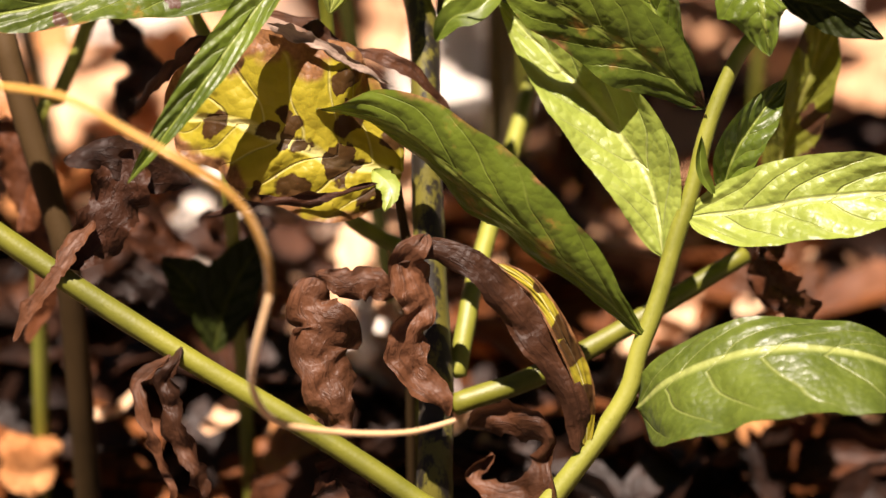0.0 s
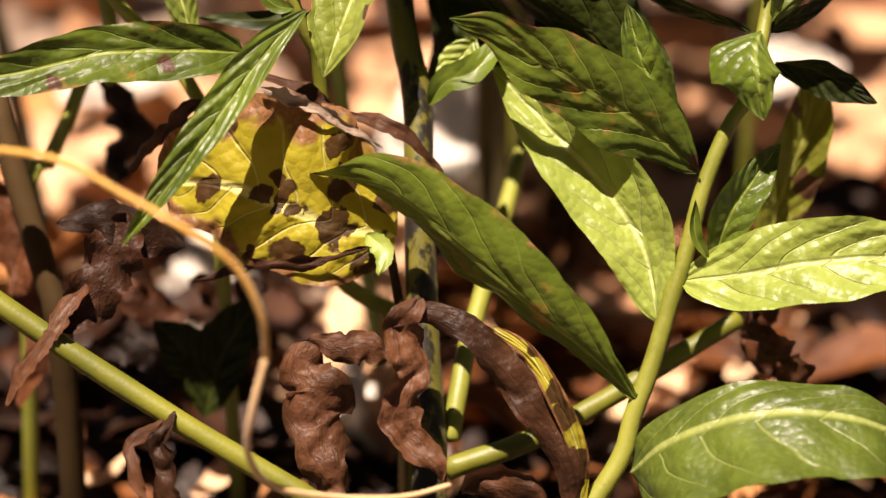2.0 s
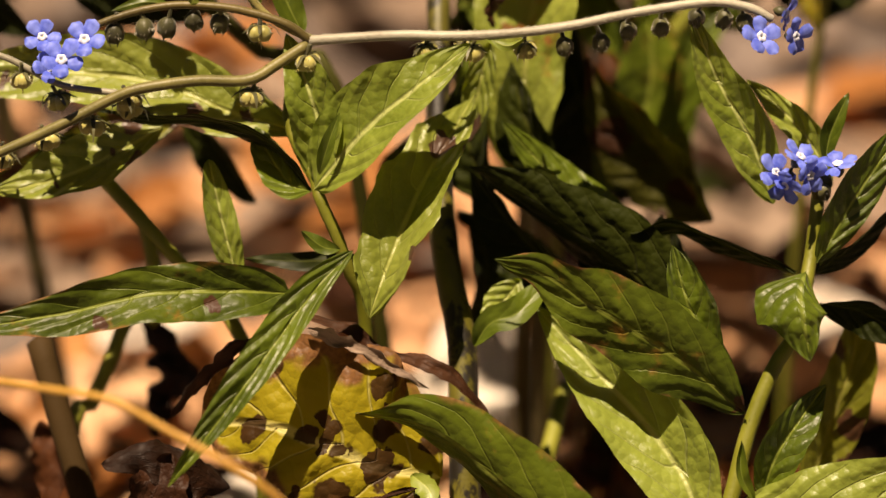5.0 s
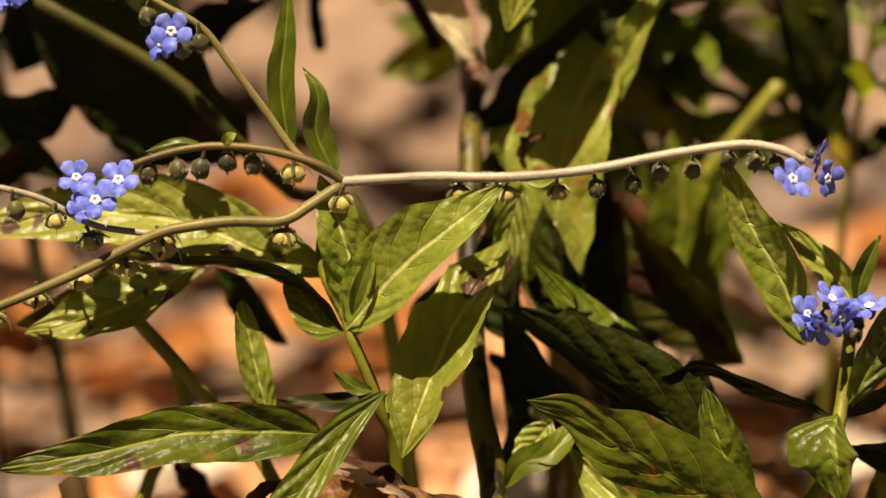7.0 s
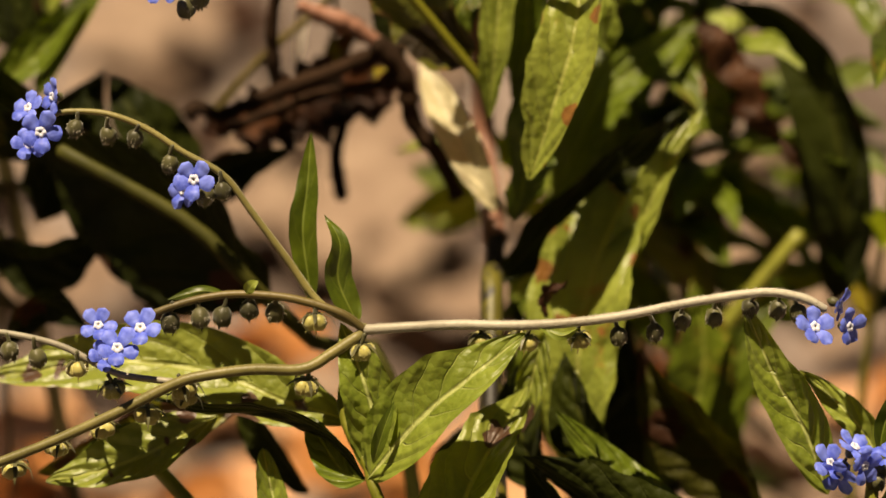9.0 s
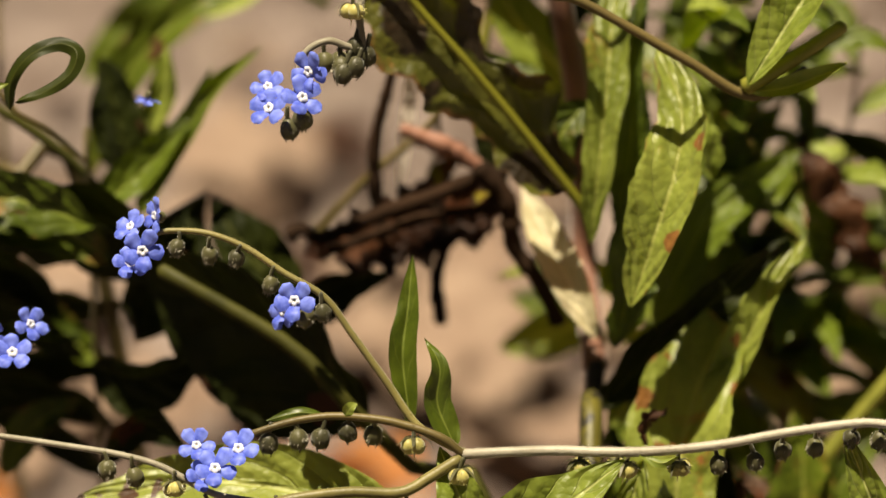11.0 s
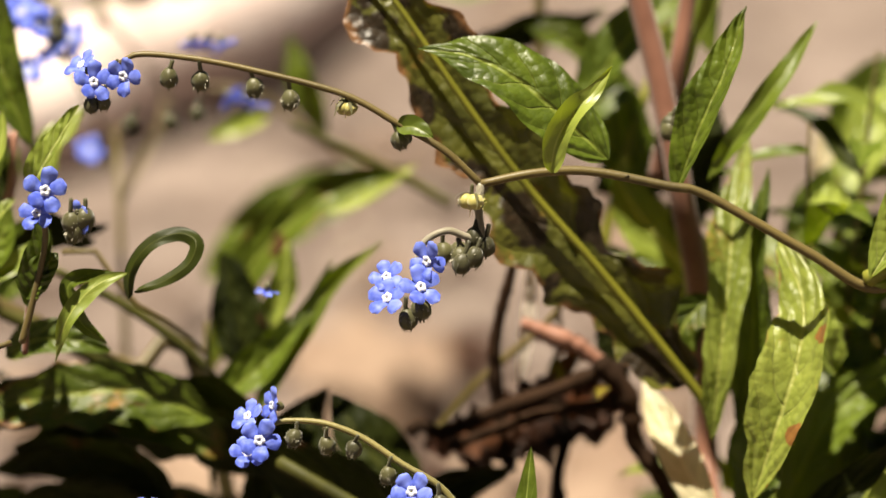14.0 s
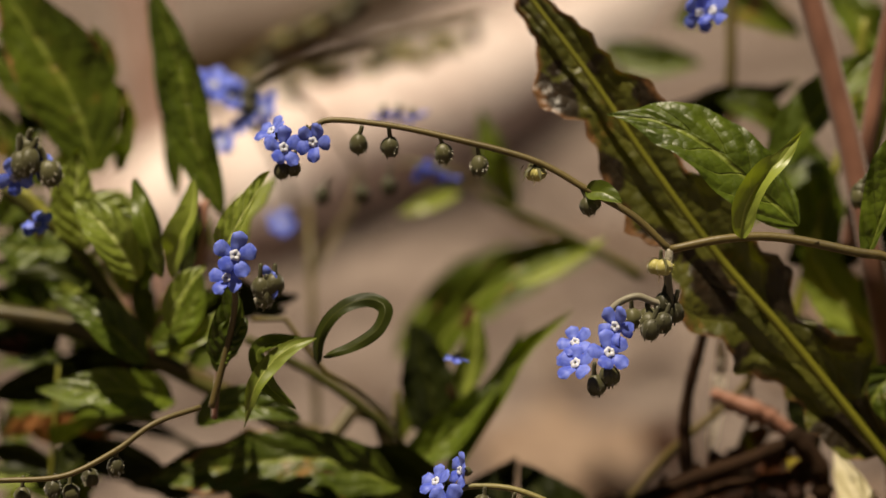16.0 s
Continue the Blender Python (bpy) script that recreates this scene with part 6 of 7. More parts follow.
leaf(thing("fallen_leaf", (7.15, 31.66, 0.00), "fallen tan leaf lying dry on sandy soil", "leaf", "fallen leaves on the soil"), "tan", [(5.24, 29.14, -2.68), (7.15, 31.66, -1.91), (9.05, 34.17, -2.90)], 1.55, 1.55, 12, 15, name="blade", front=Vector((0, -0.3, 1)), crumple=0.35, rag=0.4, cl=-40, cr=-25, wave=0.2, sharp=0.55, puck=0.02)
leaf(thing("fallen_leaf", (-17.11, 51.55, 0.00), "fallen tan leaf lying dry on sandy soil", "leaf", "fallen leaves on the soil"), "tan", [(-18.59, 50.08, -1.24), (-17.11, 51.55, -0.49), (-15.62, 53.02, -1.45)], 1.86, 1.86, 12, 15, name="blade", front=Vector((0, -0.3, 1)), crumple=0.35, rag=0.4, cl=-40, cr=-25, wave=0.2, sharp=0.55, puck=0.02)
leaf(thing("fallen_leaf", (-2.14, 1.57, 0.00), "fallen orange-brown leaf lying dry on the soil", "leaf", "fallen leaves on the soil"), "orange", [(-3.54, 1.21, -2.68), (-2.14, 1.57, -1.91), (-0.74, 1.94, -2.90)], 0.70, 0.70, 12, 15, name="blade", front=Vector((0, -0.3, 1)), crumple=0.35, rag=0.4, cl=-40, cr=-25, wave=0.2, sharp=0.55, puck=0.02)
leaf(thing("fallen_leaf", (-7.86, 1.63, 0.00), "fallen orange-brown leaf lying dry on the soil", "leaf", "fallen leaves on the soil"), "orange", [(-8.18, 0.76, -2.68), (-7.86, 1.63, -1.91), (-7.54, 2.49, -2.90)], 0.58, 0.58, 12, 15, name="blade", front=Vector((0, -0.3, 1)), crumple=0.35, rag=0.4, cl=-40, cr=-25, wave=0.2, sharp=0.55, puck=0.02)
leaf(thing("fallen_leaf", (6.62, 3.31, 0.00), "fallen orange-brown leaf lying dry on the soil", "leaf", "fallen leaves on the soil"), "orange", [(5.08, 2.71, -2.68), (6.62, 3.31, -1.91), (8.16, 3.90, -2.90)], 1.08, 1.08, 12, 15, name="blade", front=Vector((0, -0.3, 1)), crumple=0.35, rag=0.4, cl=-40, cr=-25, wave=0.2, sharp=0.55, puck=0.02)
leaf(thing("fallen_leaf", (8.40, 8.43, 0.00), "fallen tan leaf lying dry on sandy soil", "leaf", "fallen leaves on the soil"), "dry", [(6.93, 7.54, -2.68), (8.40, 8.43, -1.91), (9.86, 9.32, -2.90)], 0.88, 0.88, 12, 15, name="blade", front=Vector((0, -0.3, 1)), crumple=0.35, rag=0.4, cl=-40, cr=-25, wave=0.2, sharp=0.55, puck=0.02)
leaf(thing("fallen_leaf", (-1.19, 5.71, 0.00), "bleached pale leaf lying in the sun", "leaf", "fallen leaves on the soil"), "bleached", [(-2.07, 6.53, -2.68), (-1.19, 5.71, -1.91), (-0.32, 4.89, -2.90)], 0.87, 0.87, 12, 15, name="blade", front=Vector((0, -0.3, 1)), crumple=0.35, rag=0.4, cl=-40, cr=-25, wave=0.2, sharp=0.55, puck=0.02)
leaf(thing("fallen_leaf", (5.62, 1.45, 0.00), "fallen tan leaf lying dry on sandy soil", "leaf", "fallen leaves on the soil"), "dry", [(4.42, 1.09, -2.68), (5.62, 1.45, -1.91), (6.82, 1.81, -2.90)], 0.93, 0.93, 12, 15, name="blade", front=Vector((0, -0.3, 1)), crumple=0.35, rag=0.4, cl=-40, cr=-25, wave=0.2, sharp=0.55, puck=0.02)
leaf(thing("fallen_leaf", (-3.56, 49.59, 0.00), "fallen tan leaf lying dry on sandy soil", "leaf", "fallen leaves on the soil"), "tan", [(-5.66, 46.33, -1.51), (-3.56, 49.59, -0.76), (-1.46, 52.86, -1.72)], 1.97, 1.97, 12, 15, name="blade", front=Vector((0, -0.3, 1)), crumple=0.35, rag=0.4, cl=-40, cr=-25, wave=0.2, sharp=0.55, puck=0.02)
leaf(thing("fallen_leaf", (-3.57, 51.57, 0.00), "fallen tan leaf lying dry on sandy soil", "leaf", "fallen leaves on the soil"), "tan", [(-5.03, 50.46, -1.23), (-3.57, 51.57, -0.49), (-2.10, 52.70, -1.45)], 1.48, 1.48, 12, 15, name="blade", front=Vector((0, -0.3, 1)), crumple=0.35, rag=0.4, cl=-40, cr=-25, wave=0.2, sharp=0.55, puck=0.02)
leaf(thing("fallen_leaf", (-2.51, 45.70, 0.00), "fallen tan leaf lying dry on sandy soil", "leaf", "fallen leaves on the soil"), "tan", [(-4.07, 42.97, -2.00), (-2.51, 45.70, -1.24), (-0.97, 48.42, -2.21)], 1.22, 1.22, 12, 15, name="blade", front=Vector((0, -0.3, 1)), crumple=0.35, rag=0.4, cl=-40, cr=-25, wave=0.2, sharp=0.55, puck=0.02)
leaf(thing("fallen_leaf", (-0.93, 7.66, 0.00), "fallen tan leaf lying dry on sandy soil", "leaf", "fallen leaves on the soil"), "peach", [(-1.68, 5.65, -2.68), (-0.93, 7.66, -0.59), (-0.18, 9.68, -2.90)], 0.74, 0.74, 12, 15, name="blade", front=Vector((0, -0.3, 1)), crumple=0.35, rag=0.4, cl=-40, cr=-25, wave=0.2, sharp=0.55, puck=0.02)
leaf(thing("fallen_leaf", (-4.37, 10.08, 0.00), "bleached pale leaf lying in the sun", "leaf", "fallen leaves on the soil"), "bleached", [(-5.08, 8.80, -2.68), (-4.37, 10.08, -1.03), (-3.67, 11.35, -2.90)], 0.77, 0.77, 12, 15, name="blade", front=Vector((0, -0.3, 1)), crumple=0.35, rag=0.4, cl=-40, cr=-25, wave=0.2, sharp=0.55, puck=0.02)
leaf(thing("fallen_leaf", (0.06, 11.99, 0.00), "fallen tan leaf lying dry on sandy soil", "leaf", "fallen leaves on the soil"), "peach", [(-0.52, 10.54, -2.68), (0.06, 11.99, -1.14), (0.63, 13.43, -2.90)], 0.78, 0.78, 12, 15, name="blade", front=Vector((0, -0.3, 1)), crumple=0.35, rag=0.4, cl=-40, cr=-25, wave=0.2, sharp=0.55, puck=0.02)
leaf(thing("fallen_leaf", (-7.63, 16.80, 0.00), "fallen tan leaf lying dry on sandy soil", "leaf", "fallen leaves on the soil"), "peach", [(-9.15, 15.33, -2.68), (-7.63, 16.80, -1.47), (-6.10, 18.25, -2.90)], 1.51, 1.51, 12, 15, name="blade", front=Vector((0, -0.3, 1)), crumple=0.35, rag=0.4, cl=-40, cr=-25, wave=0.2, sharp=0.55, puck=0.02)
leaf(thing("fallen_leaf", (10.63, 17.58, 0.00), "fallen tan leaf lying dry on sandy soil", "leaf", "fallen leaves on the soil"), "peach", [(9.63, 15.83, -2.68), (10.63, 17.58, -1.47), (11.63, 19.32, -2.90)], 1.51, 1.51, 12, 15, name="blade", front=Vector((0, -0.3, 1)), crumple=0.35, rag=0.4, cl=-40, cr=-25, wave=0.2, sharp=0.55, puck=0.02)
leaf(thing("fallen_leaf", (-7.91, 11.40, 0.00), "fallen tan leaf lying dry on sandy soil", "leaf", "fallen leaves on the soil"), "peach", [(-8.65, 10.21, -2.68), (-7.91, 11.40, -1.14), (-7.17, 12.57, -2.90)], 0.65, 0.65, 12, 15, name="blade", front=Vector((0, -0.3, 1)), crumple=0.35, rag=0.4, cl=-40, cr=-25, wave=0.2, sharp=0.55, puck=0.02)
leaf(thing("fallen_leaf", (-1.07, 4.68, 0.00), "pale dry leaf propped upright among the litter", "leaf", "fallen leaves on the soil"), "bleached", [(-1.38, 5.79, -3.67), (-1.07, 4.68, -1.53), (-0.99, 3.35, 0.62)], 0.57, 0.52, 10, 15, name="blade", front=LIT, crumple=0.3, rag=0.4, cl=-30, cr=-25, wave=0.2, sharp=0.55, puck=0.05)
leaf(thing("fallen_leaf", (-0.35, 4.76, 0.00), "pale dry leaf propped upright among the litter", "leaf", "fallen leaves on the soil"), "peach", [(-0.39, 6.02, -3.67), (-0.35, 4.76, -1.64), (-0.51, 3.26, 0.40)], 0.53, 0.47, 10, 15, name="blade", front=LIT, crumple=0.3, rag=0.4, cl=-30, cr=-25, wave=0.2, sharp=0.55, puck=0.05)
leaf(thing("fallen_leaf", (-4.09, 7.72, 0.00), "pale dry leaf propped upright among the litter", "leaf", "fallen leaves on the soil"), "bleached", [(-4.21, 8.70, -3.67), (-4.09, 7.72, -2.19), (-4.18, 6.52, -0.70)], 0.46, 0.42, 10, 15, name="blade", front=LIT, crumple=0.3, rag=0.4, cl=-30, cr=-25, wave=0.2, sharp=0.55, puck=0.05)
leaf(thing("fallen_leaf", (-5.49, 7.13, 0.00), "brown dry leaf propped upright among the litter", "leaf", "fallen leaves on the soil"), "umber", [(-5.94, 8.45, -3.67), (-5.49, 7.13, -2.08), (-5.25, 5.58, -0.48)], 0.46, 0.42, 10, 15, name="blade", front=LIT, crumple=0.3, rag=0.4, cl=-30, cr=-25, wave=0.2, sharp=0.55, puck=0.05)
leaf(thing("fallen_leaf", (-0.68, 4.56, 0.00), "pale dry leaf propped upright among the litter", "leaf", "fallen leaves on the soil"), "peach", [(-0.88, 5.35, -3.67), (-0.68, 4.56, -2.19), (-0.70, 3.55, -0.70)], 0.49, 0.44, 10, 15, name="blade", front=LIT, crumple=0.3, rag=0.4, cl=-30, cr=-25, wave=0.2, sharp=0.55, puck=0.05)
leaf(bushy, "pale", [(-20.04, 11.04, 14.77), (-18.61, 11.29, 14.97), (-16.82, 11.50, 14.86)], 0.39, 0.39, 0, 0, front=LIT)
dried(bushy, [(-19.21, 11.43, 15.79), (-18.14, 11.59, 15.88), (-16.95, 11.70, 15.68)], 0.30, 0.27, 0, 0, "orange")
bud(head_f, (-12.63, 13.91, 20.87), 1.10)
bud(head_f, (-11.95, 14.00, 20.85), 1.10)
bud(head_f, (-11.32, 14.14, 21.07), 1.10)
far_spray = stem(distant, [(-16.72, 27.00, 19.94), (-15.99, 27.00, 20.38), (-14.69, 27.00, 20.90), (-13.19, 27.50, 21.33), (-11.12, 28.00, 21.83)], 0.085, 0.060, "stem_olive", name="flower_stalk")
bud(far_spray, (-15.74, 27.20, 20.35), 1.2)
bud(far_spray, (-15.12, 27.20, 20.67), 1.30, True)
bud(far_spray, (-14.43, 27.20, 20.84), 1.05)
bud(far_spray, (-13.44, 27.20, 21.18), 1.2)
bud(far_spray, (-12.90, 27.20, 21.38), 1.20, True)
bud(far_spray, (-12.07, 27.20, 21.57), 1.3, True)
bud(far_spray, (-11.16, 27.20, 21.83), 1.0)
far_spray_b = stem(distant, [(-17.37, 27.00, 20.35), (-16.63, 27.00, 21.08), (-15.90, 27.00, 21.66), (-14.89, 27.00, 22.22), (-13.60, 27.00, 22.90)], 0.075, 0.055, "stem_olive", name="flower_stalk")
bud(far_spray_b, (-17.21, 26.90, 20.45), 1.22)
bud(far_spray_b, (-16.84, 26.90, 20.79), 1.31, True)
bud(far_spray_b, (-16.54, 26.90, 21.03), 1.17)
bud(far_spray_b, (-16.28, 26.90, 21.33), 0.97)
bud(far_spray_b, (-15.93, 26.90, 21.69), 0.96, True)
bud(far_spray_b, (-15.50, 26.90, 21.80), 0.93)
bud(far_spray_b, (-15.20, 26.90, 21.99), 0.91, True)
bud(far_spray_b, (-14.77, 26.90, 22.31), 0.96)
bud(far_spray_b, (-14.33, 26.90, 22.52), 1.33)
bud(far_spray_b, (-13.93, 26.90, 22.75), 1.32)
far_spray_c = stem(distant, [(-16.48, 30.00, 19.91), (-14.70, 30.00, 20.35), (-12.93, 30.00, 20.84), (-11.17, 30.00, 21.45)], 0.075, 0.055, "stem_olive", name="flower_stalk")
bud(far_spray_c, (-16.25, 29.90, 19.86), 1.00, True)
bud(far_spray_c, (-15.88, 29.90, 20.10), 0.88, True)
bud(far_spray_c, (-15.41, 29.90, 20.25), 1.19, True)
bud(far_spray_c, (-15.02, 29.90, 20.18), 1.09, True)
bud(far_spray_c, (-14.58, 29.90, 20.31), 0.88)
bud(far_spray_c, (-14.25, 29.90, 20.40), 1.27, True)
bud(far_spray_c, (-13.74, 29.90, 20.62), 1.14, True)
bud(far_spray_c, (-13.41, 29.90, 20.75), 1.33, True)
bud(far_spray_c, (-12.92, 29.90, 20.73), 1.32, True)
bud(far_spray_c, (-12.52, 29.90, 20.95), 1.24, True)
bud(far_spray_c, (-12.04, 29.90, 21.06), 1.28, True)
bud(far_spray_c, (-11.51, 29.90, 21.39), 1.02)

leaf(thing("fallen_leaf", (6.46, 2.79, 0.00), "broad orange-brown leaf lying curled among the litter", "leaf", "fallen leaves on the soil"), "rust", [(4.20, 2.48, -3.23), (6.46, 2.79, -2.57), (9.00, 2.97, -3.12)], 0.82, 0.82, 8, 12, name="blade", front=Vector((0, -0.45, 0.9)), crumple=0.28, rag=0.35, cl=-30, cr=-20, wave=0.12, sharp=0.5, puck=0.0)
leaf(thing("fallen_leaf", (-2.21, 2.12, 0.00), "broad orange-brown leaf lying curled among the litter", "leaf", "fallen leaves on the soil"), "rust", [(-4.13, 2.23, -3.23), (-2.21, 2.12, -2.57), (-0.44, 1.89, -3.12)], 0.66, 0.66, 8, 12, name="blade", front=Vector((0, -0.45, 0.9)), crumple=0.28, rag=0.35, cl=-30, cr=-20, wave=0.12, sharp=0.5, puck=0.0)
leaf(thing("fallen_leaf", (-7.97, 1.68, 0.00), "broad orange-brown leaf lying curled among the litter", "leaf", "fallen leaves on the soil"), "rust", [(-9.11, 2.00, -3.23), (-7.97, 1.68, -2.57), (-7.19, 3.10, -3.12)], 0.60, 0.60, 8, 12, name="blade", front=Vector((0, -0.45, 0.9)), crumple=0.28, rag=0.35, cl=-30, cr=-20, wave=0.12, sharp=0.5, puck=0.0)
leaf(thing("fallen_leaf", (6.07, 4.49, 0.00), "broad orange-brown leaf lying curled among the litter", "leaf", "fallen leaves on the soil"), "umber", [(4.77, 5.25, -3.23), (6.07, 4.49, -2.57), (7.31, 4.66, -3.12)], 0.55, 0.55, 8, 12, name="blade", front=Vector((0, -0.45, 0.9)), crumple=0.28, rag=0.35, cl=-30, cr=-20, wave=0.12, sharp=0.5, puck=0.0)
leaf(thing("fallen_leaf", (-6.70, 4.65, 0.00), "broad orange-brown leaf lying curled among the litter", "leaf", "fallen leaves on the soil"), "umber", [(-7.91, 5.40, -3.23), (-6.70, 4.65, -2.57), (-5.62, 4.59, -3.12)], 0.60, 0.60, 8, 12, name="blade", front=Vector((0, -0.45, 0.9)), crumple=0.28, rag=0.35, cl=-30, cr=-20, wave=0.12, sharp=0.5, puck=0.0)

# added pale leaves stand in for patches of overexposed, sunlit ground
leaf(thing("fallen_leaf", (1.11, 16.62, 0.00), "pale leaf added in place of overexposed sunlit ground", "leaf", "fallen leaves on the soil"), "bleached", [(0.61, 14.56, -1.60), (1.11, 16.62, -1.20), (1.43, 19.46, -1.00)], 1.05, 0.95, 6, 8, name="blade", front=Vector((0, -0.3, 1)), crumple=0.15, rag=0.4, cl=10, cr=10, wave=0.1, sharp=0.5, puck=0.0)
leaf(thing("fallen_leaf", (9.20, 19.29, 0.00), "pale leaf added in place of overexposed sunlit ground", "leaf", "fallen leaves on the soil"), "bleached", [(8.12, 21.65, -1.80), (9.20, 19.29, -1.20), (10.61, 20.66, -1.60)], 1.10, 0.99, 6, 8, name="blade", front=Vector((0, -0.3, 1)), crumple=0.15, rag=0.4, cl=10, cr=10, wave=0.1, sharp=0.5, puck=0.0)
leaf(thing("fallen_leaf", (-7.39, 18.68, 0.00), "pale leaf added in place of overexposed sunlit ground", "leaf", "fallen leaves on the soil"), "bleached", [(-8.83, 20.41, -1.80), (-7.39, 18.68, -1.20), (-6.14, 20.66, -1.60)], 1.00, 0.90, 6, 8, name="blade", front=Vector((0, -0.3, 1)), crumple=0.15, rag=0.4, cl=10, cr=10, wave=0.1, sharp=0.5, puck=0.0)

# ---- foliage in the shade behind ----

# the darkest leaf colour stands in for the shade on this foliage
dusky = thing("flowering_plant", (2.79, 7.33, 0.00), "dense green plant behind the sprays, shade put into its leaf colour", "plant")
leaf(dusky, "deep_shade", [(2.42, 9.59, 6.68), (1.54, 9.49, 8.57), (0.93, 9.53, 10.11), (0.21, 9.86, 11.00)], 0.82, 0.78, 8, 14, front=NIX)
leaf(dusky, "deep_shade", [(3.87, 9.61, 6.68), (2.98, 9.50, 8.58), (2.35, 9.63, 10.34), (2.11, 10.14, 11.66)], 0.94, 0.89, 8, 14, front=NIX)
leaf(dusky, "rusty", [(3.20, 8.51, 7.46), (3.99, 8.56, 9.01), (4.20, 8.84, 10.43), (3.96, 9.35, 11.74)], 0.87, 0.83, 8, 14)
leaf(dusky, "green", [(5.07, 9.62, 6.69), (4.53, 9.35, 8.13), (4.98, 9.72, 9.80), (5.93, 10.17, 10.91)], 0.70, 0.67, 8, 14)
leaf(dusky, "deep_shade", [(1.42, 8.41, 7.24), (1.87, 8.37, 8.56), (2.80, 8.49, 9.55), (3.74, 8.62, 9.88)], 0.70, 0.66, 8, 14, front=SHY)
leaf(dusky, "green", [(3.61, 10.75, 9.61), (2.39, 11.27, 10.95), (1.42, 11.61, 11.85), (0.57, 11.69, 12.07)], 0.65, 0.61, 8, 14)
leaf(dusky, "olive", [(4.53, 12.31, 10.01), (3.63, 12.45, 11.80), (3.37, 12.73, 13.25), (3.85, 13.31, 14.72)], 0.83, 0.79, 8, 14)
leaf(dusky, "deep_shade", [(7.23, 12.34, 10.02), (7.33, 11.85, 12.31), (6.91, 12.23, 14.73), (5.94, 12.83, 16.29), (4.53, 13.49, 16.58)], 0.89, 0.85, 8, 14, front=NIX)
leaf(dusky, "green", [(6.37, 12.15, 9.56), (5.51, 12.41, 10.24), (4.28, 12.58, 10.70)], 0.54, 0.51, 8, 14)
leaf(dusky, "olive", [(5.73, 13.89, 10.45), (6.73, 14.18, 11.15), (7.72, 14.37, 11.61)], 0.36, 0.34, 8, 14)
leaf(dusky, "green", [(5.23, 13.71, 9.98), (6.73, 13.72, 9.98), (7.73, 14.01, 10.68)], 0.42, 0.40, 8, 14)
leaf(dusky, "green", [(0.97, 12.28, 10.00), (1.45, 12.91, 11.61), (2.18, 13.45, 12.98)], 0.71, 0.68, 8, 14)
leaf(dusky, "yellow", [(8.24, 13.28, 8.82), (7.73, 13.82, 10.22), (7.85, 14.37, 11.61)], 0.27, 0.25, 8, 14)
leaf(dusky, "deep_shade", [(3.42, 4.77, 6.19), (2.14, 4.90, 7.52), (1.10, 5.02, 8.34), (0.20, 5.15, 8.65)], 0.80, 0.76, 8, 14, front=NIX)
leaf(dusky, "deep_shade", [(4.33, 4.78, 6.20), (3.85, 5.05, 7.33), (3.85, 5.51, 8.38)], 0.69, 0.65, 8, 14, front=NIX)
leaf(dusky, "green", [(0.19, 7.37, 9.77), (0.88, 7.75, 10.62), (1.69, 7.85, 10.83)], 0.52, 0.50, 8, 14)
leaf(dusky, "deep_shade", [(0.44, 4.74, 6.19), (0.77, 4.84, 7.42), (0.42, 5.10, 8.55)], 0.46, 0.43, 8, 14, front=SHY)
leaf(dusky, "deep_shade", [(0.86, 4.42, 9.14), (0.35, 4.72, 10.47), (0.56, 5.25, 11.82)], 0.62, 0.58, 8, 14, front=NIX)
leaf(dusky, "deep_shade", [(-3.92, 6.00, 8.35), (-4.73, 6.41, 9.42), (-5.42, 6.82, 10.48)], 0.56, 0.54, 8, 14, front=NIX)
leaf(dusky, "deep_shade", [(2.41, 4.07, 9.31), (1.63, 4.55, 10.55), (1.17, 5.07, 11.90)], 0.67, 0.63, 8, 14, front=NIX)
leaf(dusky, "deep_shade", [(-1.40, 6.02, 8.36), (-1.17, 6.32, 9.10), (-0.37, 6.62, 9.85)], 0.51, 0.48, 8, 14, front=SHY)
leaf(dusky, "deep_shade", [(2.96, 2.46, 7.40), (2.06, 2.70, 8.49), (1.06, 3.13, 9.50), (0.40, 3.47, 10.31)], 0.83, 0.79, 8, 14, front=NIX)
leaf(dusky, "deep_shade", [(3.92, 2.20, 7.78), (3.15, 2.71, 8.99), (2.59, 3.23, 10.20)], 0.77, 0.73, 8, 14, front=NIX)
leaf(dusky, "deep_shade", [(5.21, 3.02, 7.12), (4.53, 3.45, 8.14), (4.19, 3.89, 9.16)], 0.67, 0.63, 8, 14, front=NIX)
stem(dusky, [(3.02, 10.04, 7.81), (4.42, 10.28, 9.81), (5.24, 10.56, 10.87), (6.30, 10.93, 12.14)], 0.235, 0.157, "stem")
stem(dusky, [(1.98, 9.22, -5.00), (2.06, 9.59, 6.68), (2.16, 10.47, 8.93), (1.91, 11.35, 11.18)], 0.158, 0.138, "stem_olive")
dried(dusky, [(4.09, 12.16, 16.75), (4.79, 11.48, 15.73), (5.51, 11.06, 14.63), (6.13, 10.97, 13.66)], 0.39, 0.35, 0, 0, "dry")

edge = thing("flowering_plant", (2.17, 8.98, 0.00), "green plant with long pointed leaves at the clearing edge", "plant")
leaf(edge, "green", [(2.19, 12.44, 12.11), (2.37, 12.27, 13.96), (2.82, 12.85, 15.78), (3.75, 13.32, 17.15)], 0.69, 0.65, 8, 14)
leaf(edge, "pale", [(2.90, 12.49, 12.11), (3.60, 12.95, 13.49), (4.55, 13.29, 14.41)], 0.69, 0.65, 8, 14)
